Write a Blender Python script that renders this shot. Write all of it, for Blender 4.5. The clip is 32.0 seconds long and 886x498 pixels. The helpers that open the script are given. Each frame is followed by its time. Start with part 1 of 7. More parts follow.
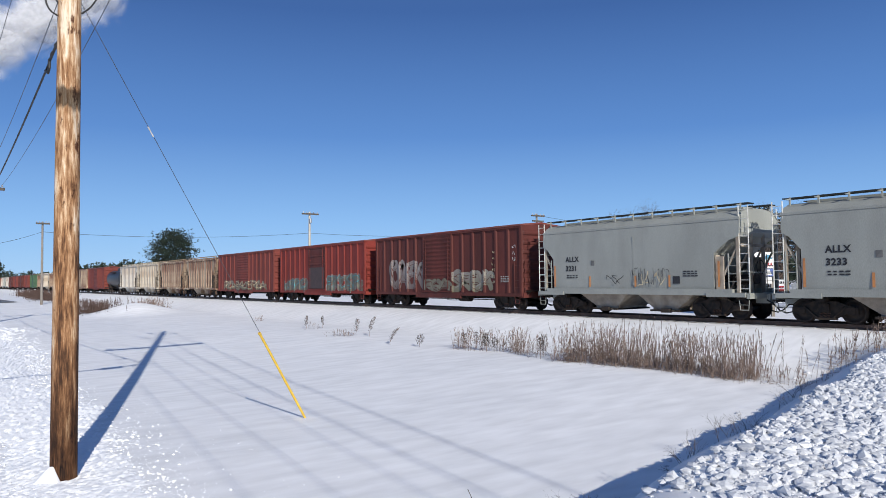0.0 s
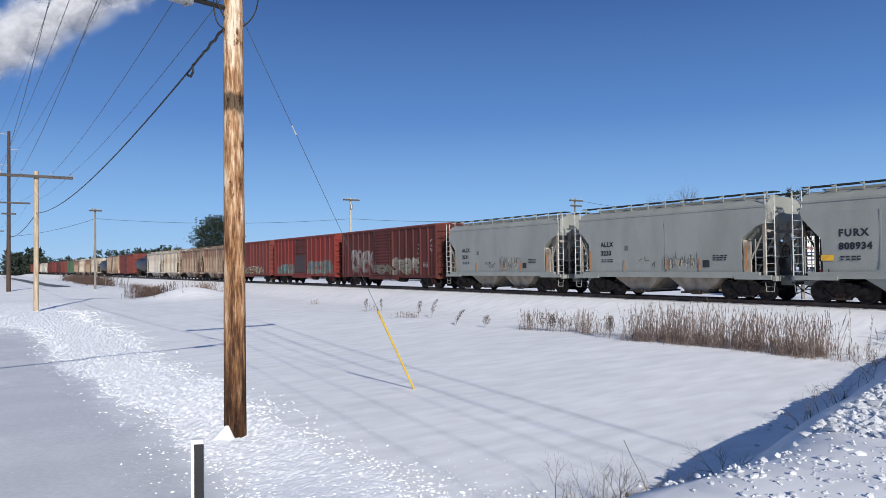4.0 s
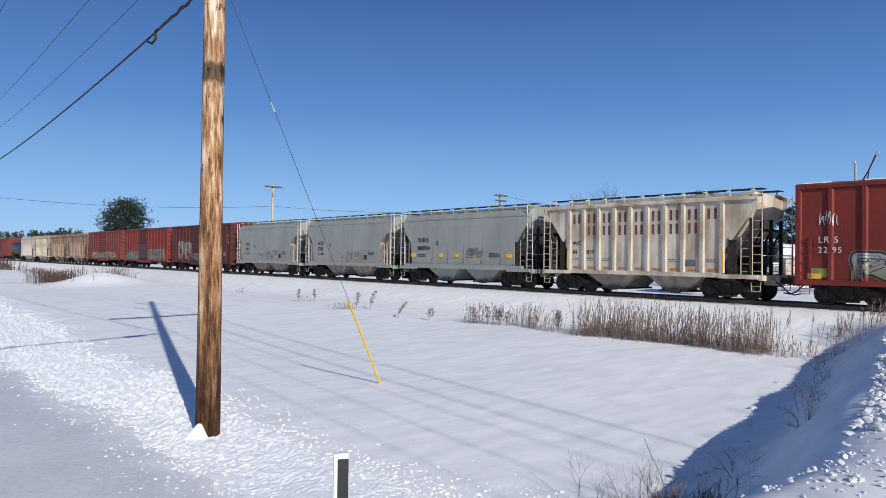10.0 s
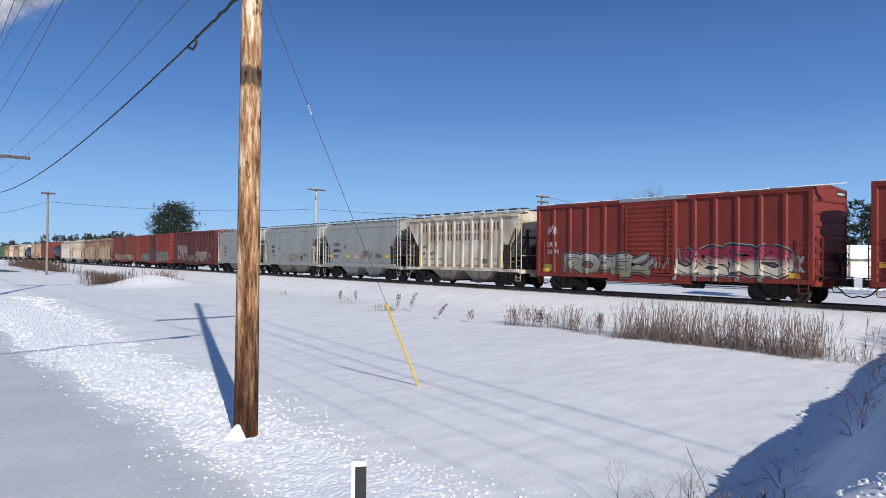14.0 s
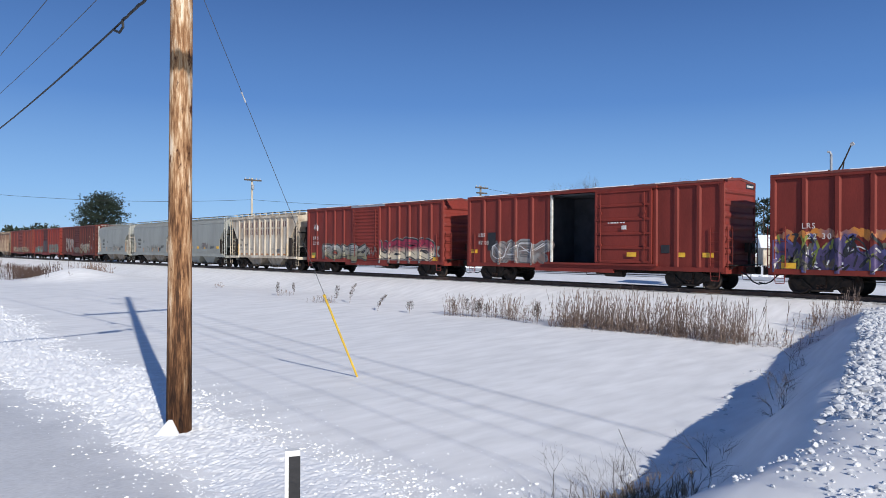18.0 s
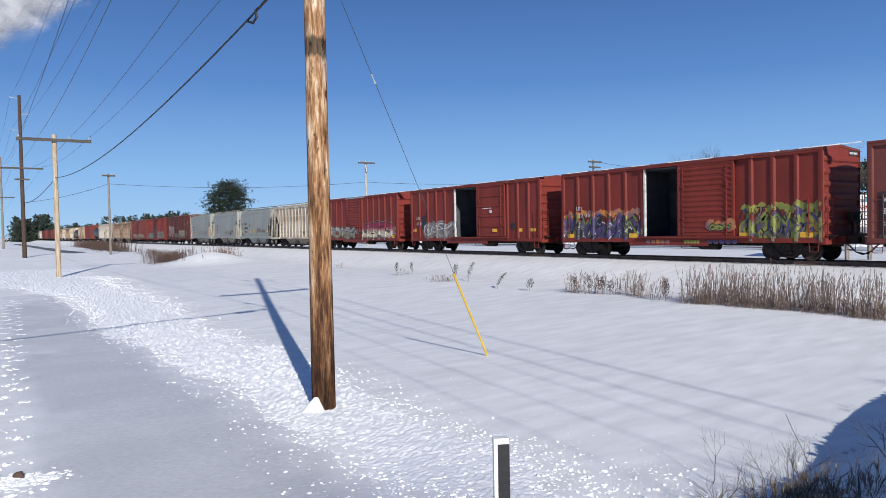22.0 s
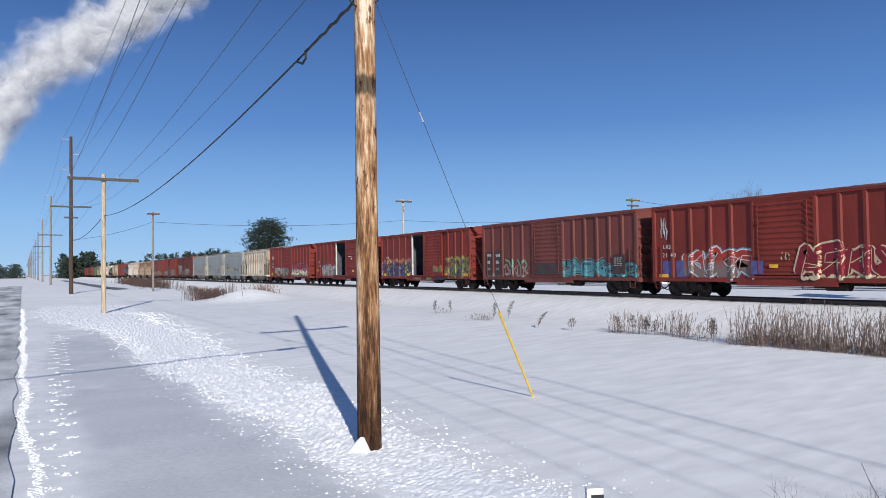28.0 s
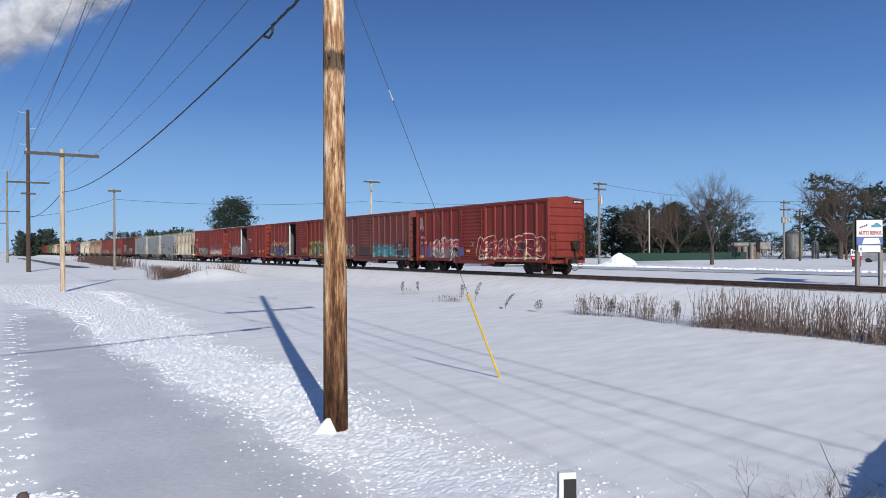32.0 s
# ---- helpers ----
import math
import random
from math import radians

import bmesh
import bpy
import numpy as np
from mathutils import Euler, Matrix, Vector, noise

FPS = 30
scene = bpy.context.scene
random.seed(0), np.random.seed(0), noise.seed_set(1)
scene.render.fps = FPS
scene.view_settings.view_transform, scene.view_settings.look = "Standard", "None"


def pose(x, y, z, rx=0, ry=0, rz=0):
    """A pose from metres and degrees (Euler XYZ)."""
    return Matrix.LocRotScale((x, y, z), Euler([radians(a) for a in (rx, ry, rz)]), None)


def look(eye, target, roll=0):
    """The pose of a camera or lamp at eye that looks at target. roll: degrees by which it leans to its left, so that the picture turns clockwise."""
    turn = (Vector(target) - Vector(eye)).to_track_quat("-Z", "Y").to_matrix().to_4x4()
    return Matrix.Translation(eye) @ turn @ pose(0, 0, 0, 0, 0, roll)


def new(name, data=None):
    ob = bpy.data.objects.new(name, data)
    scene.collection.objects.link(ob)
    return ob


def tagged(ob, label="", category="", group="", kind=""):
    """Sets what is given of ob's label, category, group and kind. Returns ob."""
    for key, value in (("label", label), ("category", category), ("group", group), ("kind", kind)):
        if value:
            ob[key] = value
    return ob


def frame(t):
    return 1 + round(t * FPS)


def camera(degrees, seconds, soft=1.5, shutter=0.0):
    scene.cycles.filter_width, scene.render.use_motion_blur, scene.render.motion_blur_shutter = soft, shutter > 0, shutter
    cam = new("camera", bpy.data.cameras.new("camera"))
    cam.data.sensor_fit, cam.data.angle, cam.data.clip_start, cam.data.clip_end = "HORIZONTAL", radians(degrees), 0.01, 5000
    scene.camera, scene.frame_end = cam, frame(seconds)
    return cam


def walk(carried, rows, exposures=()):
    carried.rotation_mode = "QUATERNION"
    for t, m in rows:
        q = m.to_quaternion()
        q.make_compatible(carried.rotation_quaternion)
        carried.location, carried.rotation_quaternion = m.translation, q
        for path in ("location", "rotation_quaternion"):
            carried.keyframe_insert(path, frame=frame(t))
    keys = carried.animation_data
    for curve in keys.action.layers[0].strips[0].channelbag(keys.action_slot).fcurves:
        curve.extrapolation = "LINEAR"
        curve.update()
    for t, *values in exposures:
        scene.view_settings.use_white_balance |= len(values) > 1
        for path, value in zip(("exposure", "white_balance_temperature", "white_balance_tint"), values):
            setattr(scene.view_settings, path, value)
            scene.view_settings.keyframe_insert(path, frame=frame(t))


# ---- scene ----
cam = camera(64.2, 32.0, soft=0.75)
PATH = [
    (0, (-1.711, -12.043, 2.934), (-0.532, -10.431, 3.022), -0.6),
    (0.5, (-2.117, -12.2, 2.92), (-0.993, -10.548, 3.004), 0.1),
    (1, (-2.562, -12.413, 2.928), (-1.502, -10.719, 2.995), 0.6),
    (1.5, (-2.923, -12.568, 2.937), (-1.904, -10.847, 2.984), 0.9),
    (2, (-3.211, -12.668, 2.923), (-2.208, -10.938, 2.953), 0.9),
    (2.5, (-3.449, -12.643, 2.921), (-2.427, -10.924, 2.95), 0.6),
    (3, (-3.719, -12.506, 2.938), (-2.661, -10.809, 2.974), 0.2),
    (3.5, (-3.778, -12.28, 2.919), (-2.686, -10.605, 2.96), -0.3),
    (4, (-3.84, -12.128, 2.911), (-2.721, -10.471, 2.957), -0.7),
    (4.5, (-4.008, -11.913, 2.932), (-2.86, -10.277, 2.987), -0.9),
    (6.5, (-4.373, -11.202, 2.907), (-3.181, -9.599, 3.012), 0.2),
    (7, (-4.46, -11.119, 2.906), (-3.276, -9.51, 3.001), 0.2),
    (7.5, (-4.559, -10.995, 2.885), (-3.376, -9.384, 2.965), -0.0),
    (8, (-4.603, -10.971, 2.884), (-3.405, -9.371, 2.949), -0.1),
    (8.5, (-4.585, -10.96, 2.886), (-3.352, -9.386, 2.933), 0.0),
    (9, (-4.57, -10.935, 2.873), (-3.295, -9.395, 2.904), 0.2),
    (9.5, (-4.555, -10.889, 2.871), (-3.247, -9.376, 2.891), 0.5),
    (10, (-4.574, -10.914, 2.88), (-3.264, -9.404, 2.904), 0.7),
    (10.5, (-4.594, -10.894, 2.892), (-3.298, -9.371, 2.921), 1.0),
    (11, (-4.595, -10.877, 2.883), (-3.325, -9.333, 2.912), 1.1),
    (11.5, (-4.543, -10.9, 2.886), (-3.299, -9.334, 2.912), 1.3),
    (12, (-4.478, -10.916, 2.886), (-3.25, -9.338, 2.906), 1.4),
    (12.5, (-4.433, -10.895, 2.88), (-3.212, -9.311, 2.899), 1.2),
    (13, (-4.415, -10.899, 2.881), (-3.195, -9.314, 2.901), 0.9),
    (13.5, (-4.417, -10.896, 2.881), (-3.195, -9.313, 2.907), 0.6),
    (15.5, (-4.455, -10.892, 2.88), (-3.251, -9.295, 2.91), 0.8),
    (16, (-4.446, -10.874, 2.867), (-3.227, -9.289, 2.895), 0.8),
    (16.5, (-4.427, -10.895, 2.872), (-3.175, -9.335, 2.894), 0.6),
    (17, (-4.419, -10.903, 2.872), (-3.125, -9.378, 2.889), 0.4),
    (17.5, (-4.416, -10.915, 2.866), (-3.086, -9.421, 2.879), 0.4),
    (18, (-4.402, -10.903, 2.861), (-3.053, -9.426, 2.865), 0.3),
    (18.5, (-4.427, -10.931, 2.871), (-3.081, -9.452, 2.868), 0.5),
    (19, (-4.407, -10.897, 2.86), (-3.086, -9.395, 2.851), 0.4),
    (19.5, (-4.431, -10.909, 2.868), (-3.157, -9.367, 2.854), -0.0),
    (20, (-4.463, -10.837, 2.867), (-3.24, -9.254, 2.85), -0.6),
    (20.5, (-4.521, -10.718, 2.871), (-3.337, -9.106, 2.848), -1.3),
    (21, (-4.589, -10.58, 2.852), (-3.431, -8.95, 2.817), -1.6),
    (21.5, (-4.615, -10.538, 2.849), (-3.48, -8.893, 2.802), -1.5),
    (22, (-4.608, -10.49, 2.859), (-3.502, -8.824, 2.803), -1.1),
    (22.5, (-4.554, -10.385, 2.853), (-3.474, -8.702, 2.795), -0.6),
    (23, (-4.534, -10.376, 2.857), (-3.472, -8.683, 2.801), -0.2),
    (23.5, (-4.534, -10.366, 2.853), (-3.469, -8.673, 2.799), -0.1),
    (24, (-4.546, -10.372, 2.856), (-3.472, -8.685, 2.813), -0.2),
    (24.5, (-4.587, -10.313, 2.852), (-3.512, -8.626, 2.827), -0.5),
    (25, (-4.636, -10.269, 2.847), (-3.567, -8.578, 2.849), -0.7),
    (25.5, (-4.664, -10.253, 2.855), (-3.607, -8.555, 2.886), -0.9),
    (26, (-4.692, -10.245, 2.85), (-3.645, -8.542, 2.904), -0.9),
    (26.5, (-4.714, -10.256, 2.85), (-3.676, -8.548, 2.916), -0.9),
    (28.5, (-4.709, -10.261, 2.843), (-3.687, -8.543, 2.888), -0.8),
    (29, (-4.706, -10.258, 2.846), (-3.678, -8.543, 2.878), -0.8),
    (29.5, (-4.705, -10.248, 2.836), (-3.667, -8.538, 2.857), -0.7),
    (30, (-4.707, -10.243, 2.835), (-3.658, -8.54, 2.845), -0.7),
    (30.5, (-4.705, -10.241, 2.836), (-3.643, -8.546, 2.838), -0.6),
    (31, (-4.697, -10.233, 2.834), (-3.621, -8.548, 2.831), -0.5),
    (31.5, (-4.697, -10.227, 2.833), (-3.607, -8.55, 2.83), -0.3),
    (32, (-4.673, -10.166, 2.834), (-3.573, -8.497, 2.835), -0.3),
]
walk(cam, [(t, look(eye, target, roll)) for t, eye, target, roll in PATH], exposures=((0, 0.05), (1, 0.08), (2, -0.07), (4, -0.04), (7, 0.02), (9, -0.02), (13, 0.0), (19, 0.0), (24, -0.03), (26, -0.02), (30, -0.08), (32, -0.11)))

# ---- light ----
SUN_AZ = Vector((-0.293, -0.956, 0.0))          # the side from which the sun shines
SUN_EL = radians(24.6)
sun_dir = Vector((SUN_AZ.x * math.cos(SUN_EL), SUN_AZ.y * math.cos(SUN_EL), math.sin(SUN_EL)))
world = bpy.data.worlds.new("sky")
scene.world = world
world.use_nodes = True
wn = world.node_tree
sky = wn.nodes.new("ShaderNodeTexSky")
sky.sky_type, sky.sun_disc = "NISHITA", False
sky.sun_elevation = SUN_EL
sky.sun_rotation = math.atan2(sun_dir.x, sun_dir.y)
sky.air_density, sky.dust_density, sky.ozone_density, sky.altitude = 0.85, 0.0, 3.0, 300
# cold winter air: the low sky is pulled from yellow to pale blue
geo = wn.nodes.new("ShaderNodeTexCoord")
sep = wn.nodes.new("ShaderNodeSeparateXYZ")
wn.links.new(geo.outputs["Generated"], sep.inputs[0])
ramp = wn.nodes.new("ShaderNodeValToRGB")
for k, (pos, col) in enumerate(((0.0, (4.45, 7.8, 12.4)), (0.08, (3.25, 6.45, 11.7)), (0.20, (1.36, 3.45, 8.45)), (0.36, (0.60, 1.68, 5.0)), (0.6, (0.95, 1.75, 4.0)), (1.0, (0.9, 1.6, 3.6)))):
    e = ramp.color_ramp.elements[k] if k < 2 else ramp.color_ramp.elements.new(pos)
    e.position, e.color = pos, (*col, 1)
wn.links.new(sep.outputs["Z"], ramp.inputs[0])
air = wn.nodes.new("ShaderNodeMix")
air.data_type = "RGBA"
air.inputs[0].default_value = 0.85
wn.links.new(sky.outputs[0], air.inputs[6])
wn.links.new(ramp.outputs[0], air.inputs[7])
wn.nodes["Background"].inputs["Strength"].default_value = 0.075
wn.links.new(air.outputs[2], wn.nodes["Background"].inputs["Color"])
sun = new("sun", bpy.data.lights.new("sun", "SUN"))
sun.data.energy, sun.data.angle, sun.data.color = 5.0, radians(0.5), (1.0, 0.95, 0.86)
sun.matrix_world = look(sun_dir * 50, (0, 0, 0))
scene.view_settings.exposure = 0.0


# ---- materials ----
def mat(name, base, rough=0.6, metal=0.0, other=None, scale=3.0, mix=0.5, fine=40.0, bump=0.15, spec=0.5, dist=0.01, stretch=(1, 1, 1)):
    """A painted or natural surface: two colours mixed by coarse noise, fine grain in tone and relief."""
    m = bpy.data.materials.new(name)
    m.use_nodes = True
    nt = m.node_tree
    b = nt.nodes["Principled BSDF"]
    b.inputs["Roughness"].default_value, b.inputs["Metallic"].default_value = rough, metal
    b.inputs["Specular IOR Level"].default_value = spec
    co = nt.nodes.new("ShaderNodeTexCoord")
    mp = nt.nodes.new("ShaderNodeMapping")
    mp.inputs["Scale"].default_value = stretch
    nt.links.new(co.outputs["Object"], mp.inputs["Vector"])
    n1 = nt.nodes.new("ShaderNodeTexNoise")
    n1.inputs["Scale"].default_value, n1.inputs["Detail"].default_value = scale, 5
    n2 = nt.nodes.new("ShaderNodeTexNoise")
    n2.inputs["Scale"].default_value, n2.inputs["Detail"].default_value = fine, 3
    for n in (n1, n2):
        nt.links.new(mp.outputs[0], n.inputs["Vector"])
    other = other or tuple(c * 0.7 for c in base)
    ramp = nt.nodes.new("ShaderNodeValToRGB")
    ramp.color_ramp.elements[0].position, ramp.color_ramp.elements[1].position = 0.5 - 0.25 * (1 - mix) - 0.02, 0.62
    ramp.color_ramp.elements[0].color, ramp.color_ramp.elements[1].color = (*other, 1), (*base, 1)
    nt.links.new(n1.outputs["Fac"], ramp.inputs[0])
    mx = nt.nodes.new("ShaderNodeMix")
    mx.data_type, mx.blend_type = "RGBA", "MULTIPLY"
    mx.inputs[0].default_value = 0.35
    nt.links.new(ramp.outputs[0], mx.inputs[6])
    nt.links.new(n2.outputs["Fac"], mx.inputs[7])
    gain = nt.nodes.new("ShaderNodeMix")
    gain.data_type, gain.blend_type = "RGBA", "MULTIPLY"
    gain.inputs[0].default_value = 1.0
    gain.inputs[7].default_value = (1.2, 1.2, 1.2, 1)
    nt.links.new(mx.outputs[2], gain.inputs[6])
    nt.links.new(gain.outputs[2], b.inputs["Base Color"])
    if bump:
        bp = nt.nodes.new("ShaderNodeBump")
        bp.inputs["Strength"].default_value, bp.inputs["Distance"].default_value = bump, dist
        nt.links.new(n2.outputs["Fac"], bp.inputs["Height"])
        nt.links.new(bp.outputs[0], b.inputs["Normal"])
    return m


SNOW = mat("snow", (0.83, 0.835, 0.85), 0.7, other=(0.77, 0.78, 0.80), scale=0.25, mix=0.2, fine=2.6, bump=0.06, dist=0.05, spec=0.25, stretch=(0.30, 1.0, 1))
RED = mat("boxcar red", (0.205, 0.034, 0.026), 0.6, other=(0.15, 0.027, 0.021), scale=0.8, fine=25, stretch=(1, 1, 0.3), spec=0.2)
STEEL = mat("rail steel", (0.14, 0.09, 0.07), 0.5, metal=0.4, other=(0.09, 0.05, 0.035), scale=2)


def bark_material():
    """Weathered pole wood: pale peeled streaks, orange-brown wood and dark flakes, with a stained foot."""
    m = bpy.data.materials.new("pole wood")
    m.use_nodes = True
    nt = m.node_tree
    b = nt.nodes["Principled BSDF"]
    b.inputs["Roughness"].default_value = 0.85
    b.inputs["Specular IOR Level"].default_value = 0.25
    co = nt.nodes.new("ShaderNodeTexCoord")

    def streaks(scale, stretch, detail, rough):
        mp = nt.nodes.new("ShaderNodeMapping")
        mp.inputs["Scale"].default_value = stretch
        n = nt.nodes.new("ShaderNodeTexNoise")
        n.inputs["Scale"].default_value, n.inputs["Detail"].default_value, n.inputs["Roughness"].default_value = scale, detail, rough
        nt.links.new(co.outputs["Object"], mp.inputs["Vector"])
        nt.links.new(mp.outputs[0], n.inputs["Vector"])
        return n
    big = streaks(5.0, (1.7, 1.7, 0.26), 5, 0.6)
    flake = streaks(4.6, (1.2, 1.2, 0.40), 6, 0.7)
    grain = streaks(34.0, (1.8, 1.8, 0.12), 5, 0.7)
    foot = nt.nodes.new("ShaderNodeSeparateXYZ")
    nt.links.new(co.outputs["Object"], foot.inputs[0])
    # the wood is paler and more peeled the higher it stands
    rise = nt.nodes.new("ShaderNodeMath")
    rise.operation = "MULTIPLY_ADD"
    rise.inputs[1].default_value, rise.inputs[2].default_value = 0.028, -0.355
    nt.links.new(foot.outputs["Z"], rise.inputs[0])
    thread = nt.nodes.new("ShaderNodeMath")
    thread.operation = "MULTIPLY_ADD"
    thread.inputs[1].default_value = 0.50
    nt.links.new(grain.outputs["Fac"], thread.inputs[0])
    nt.links.new(rise.outputs[0], thread.inputs[2])
    tone = nt.nodes.new("ShaderNodeMath")
    tone.operation = "ADD"
    nt.links.new(big.outputs["Fac"], tone.inputs[0])
    nt.links.new(thread.outputs[0], tone.inputs[1])
    ramp = nt.nodes.new("ShaderNodeValToRGB")
    el = ramp.color_ramp.elements
    el[0].position, el[0].color = 0.34, (0.070, 0.034, 0.019, 1)
    el[1].position, el[1].color = 0.71, (0.86, 0.72, 0.56, 1)
    for pos, col in ((0.43, (0.205, 0.098, 0.046)), (0.52, (0.37, 0.195, 0.095)), (0.61, (0.62, 0.41, 0.245))):
        e = el.new(pos)
        e.color = (*col, 1)
    nt.links.new(tone.outputs[0], ramp.inputs[0])
    dark = nt.nodes.new("ShaderNodeValToRGB")
    dark.color_ramp.elements[0].position, dark.color_ramp.elements[0].color = 0.37, (0.20, 0.13, 0.11, 1)
    dark.color_ramp.elements[1].position, dark.color_ramp.elements[1].color = 0.425, (1, 1, 1, 1)
    nt.links.new(flake.outputs["Fac"], dark.inputs[0])
    fr = nt.nodes.new("ShaderNodeValToRGB")
    fr.color_ramp.elements[0].position, fr.color_ramp.elements[0].color = 0.08, (0.30, 0.26, 0.23, 1)
    fr.color_ramp.elements[1].position, fr.color_ramp.elements[1].color = 0.34, (1, 1, 1, 1)
    sc = nt.nodes.new("ShaderNodeMath")
    sc.operation = "MULTIPLY_ADD"
    sc.inputs[1].default_value = 0.16
    nt.links.new(foot.outputs["Z"], sc.inputs[0])
    off = nt.nodes.new("ShaderNodeMath")
    off.operation = "MULTIPLY_ADD"
    off.inputs[1].default_value, off.inputs[2].default_value = 0.3, -0.2
    nt.links.new(flake.outputs["Fac"], off.inputs[0])
    nt.links.new(off.outputs[0], sc.inputs[2])
    nt.links.new(sc.outputs[0], fr.inputs[0])
    # one ragged dark ring of old stain
    ring = nt.nodes.new("ShaderNodeMath")
    ring.operation = "SUBTRACT"
    ring.inputs[1].default_value = 6.12
    nt.links.new(foot.outputs["Z"], ring.inputs[0])
    gap = nt.nodes.new("ShaderNodeMath")
    gap.operation = "ABSOLUTE"
    nt.links.new(ring.outputs[0], gap.inputs[0])
    ragged = nt.nodes.new("ShaderNodeMath")
    ragged.operation = "MULTIPLY_ADD"
    ragged.inputs[1].default_value = -0.55
    nt.links.new(big.outputs["Fac"], ragged.inputs[0])
    nt.links.new(gap.outputs[0], ragged.inputs[2])
    stain = nt.nodes.new("ShaderNodeMapRange")
    stain.inputs["From Min"].default_value, stain.inputs["From Max"].default_value = -0.17, -0.09
    stain.inputs["To Min"].default_value = 0.22
    nt.links.new(ragged.outputs[0], stain.inputs["Value"])
    last = ramp.outputs[0]
    for src, fac in ((stain.outputs["Result"], 1.0), (dark.outputs[0], 1.0), (fr.outputs[0], 1.0), (grain.outputs["Fac"], 0.45)):
        mx = nt.nodes.new("ShaderNodeMix")
        mx.data_type, mx.blend_type = "RGBA", "MULTIPLY"
        mx.inputs[0].default_value = fac
        nt.links.new(last, mx.inputs[6])
        nt.links.new(src, mx.inputs[7])
        last = mx.outputs[2]
    nt.links.new(last, b.inputs["Base Color"])
    bp = nt.nodes.new("ShaderNodeBump")
    bp.inputs["Strength"].default_value, bp.inputs["Distance"].default_value = 0.7, 0.02
    nt.links.new(flake.outputs["Fac"], bp.inputs["Height"])
    bp2 = nt.nodes.new("ShaderNodeBump")
    bp2.inputs["Strength"].default_value, bp2.inputs["Distance"].default_value = 0.4, 0.01
    nt.links.new(grain.outputs["Fac"], bp2.inputs["Height"])
    nt.links.new(bp.outputs[0], bp2.inputs["Normal"])
    nt.links.new(bp2.outputs[0], b.inputs["Normal"])
    return m


POLE = bark_material()
GREY = mat("hopper grey", (0.285, 0.295, 0.272), 0.55, other=(0.24, 0.248, 0.228), scale=1.0, stretch=(1, 1, 0.35))
TAN = mat("hopper tan", (0.60, 0.54, 0.44), 0.6, other=(0.34, 0.265, 0.19), scale=1.2, mix=0.5, stretch=(1, 1, 0.4))
DRY = mat("dry weed", (0.24, 0.175, 0.142), 0.9, other=(0.14, 0.10, 0.086))
SEED = mat("dark seed heads", (0.085, 0.068, 0.062), 0.95, other=(0.055, 0.044, 0.04))


GEAR = mat("running gear", (0.018, 0.016, 0.015), 0.8, other=(0.042, 0.030, 0.023), scale=5, fine=60, spec=0.25)
RUSTY = mat("rusty iron", (0.11, 0.055, 0.035), 0.8, other=(0.06, 0.035, 0.026), scale=6)
WHEEL = mat("wheel steel", (0.028, 0.024, 0.022), 0.65, metal=0.2, other=(0.055, 0.038, 0.03), scale=7, spec=0.3)
RUBBER = mat("black rubber", (0.018, 0.018, 0.018), 0.6)
BLACK = mat("black paint", (0.015, 0.015, 0.018), 0.5)
BALLAST = mat("ballast", (0.72, 0.72, 0.74), 0.9, other=(0.10, 0.09, 0.085), scale=2.2, mix=0.25, fine=30, bump=0.8, dist=0.04)
TIE = mat("old ties", (0.55, 0.55, 0.56), 0.9, other=(0.08, 0.07, 0.06), scale=2.0, mix=0.5)
ROOF = mat("roof sheet", (0.15, 0.034, 0.027), 0.6, other=(0.17, 0.075, 0.065), scale=0.9, mix=0.2, spec=0.25)
DARKWOOD = mat("car floor", (0.07, 0.05, 0.04), 0.9)
GRATE = mat("galvanised grating", (0.035, 0.04, 0.04), 0.7, metal=0.0, spec=0.2)
LADDER = mat("ladder white", (0.62, 0.64, 0.62), 0.55, other=(0.42, 0.40, 0.36), scale=4)
RED2 = mat("faded red", (0.185, 0.044, 0.034), 0.65, other=(0.125, 0.034, 0.028), scale=0.9, fine=25, stretch=(1, 1, 0.3), spec=0.2)
RED3 = mat("dark red", (0.105, 0.029, 0.024), 0.65, other=(0.068, 0.022, 0.019), scale=0.9, fine=25, stretch=(1, 1, 0.3), spec=0.2)
BROWN = mat("boxcar brown", (0.165, 0.050, 0.044), 0.65, other=(0.12, 0.04, 0.032), scale=0.9, fine=25, stretch=(1, 1, 0.3), spec=0.2)
DARKPANEL = mat("dark panel", (0.052, 0.030, 0.027), 0.6)
GREENCAR = mat("dark green paint", (0.05, 0.11, 0.05), 0.6)
PALE = mat("hopper pale", (0.58, 0.56, 0.51), 0.6, other=(0.36, 0.29, 0.23), scale=1.0, stretch=(1, 1, 0.4))
RUSTTAN = mat("rusty tan", (0.46, 0.36, 0.25), 0.65, other=(0.15, 0.075, 0.045), scale=1.1, mix=0.7, stretch=(1, 1, 0.35))
DUSTY = mat("dusty chute", (0.36, 0.31, 0.25), 0.8, other=(0.22, 0.18, 0.14), scale=2)
TANKBLACK = mat("tank black", (0.03, 0.035, 0.045), 0.45)
INK = mat("black stencil", (0.02, 0.02, 0.024), 0.6)
INKFADE = mat("faded stencil", (0.13, 0.13, 0.13), 0.7)
MAROON = mat("maroon stencil", (0.10, 0.032, 0.032), 0.6, other=(0.16, 0.07, 0.06), scale=6)
ORANGE = mat("orange sheeting", (0.50, 0.21, 0.07), 0.5, other=(0.38, 0.16, 0.06))
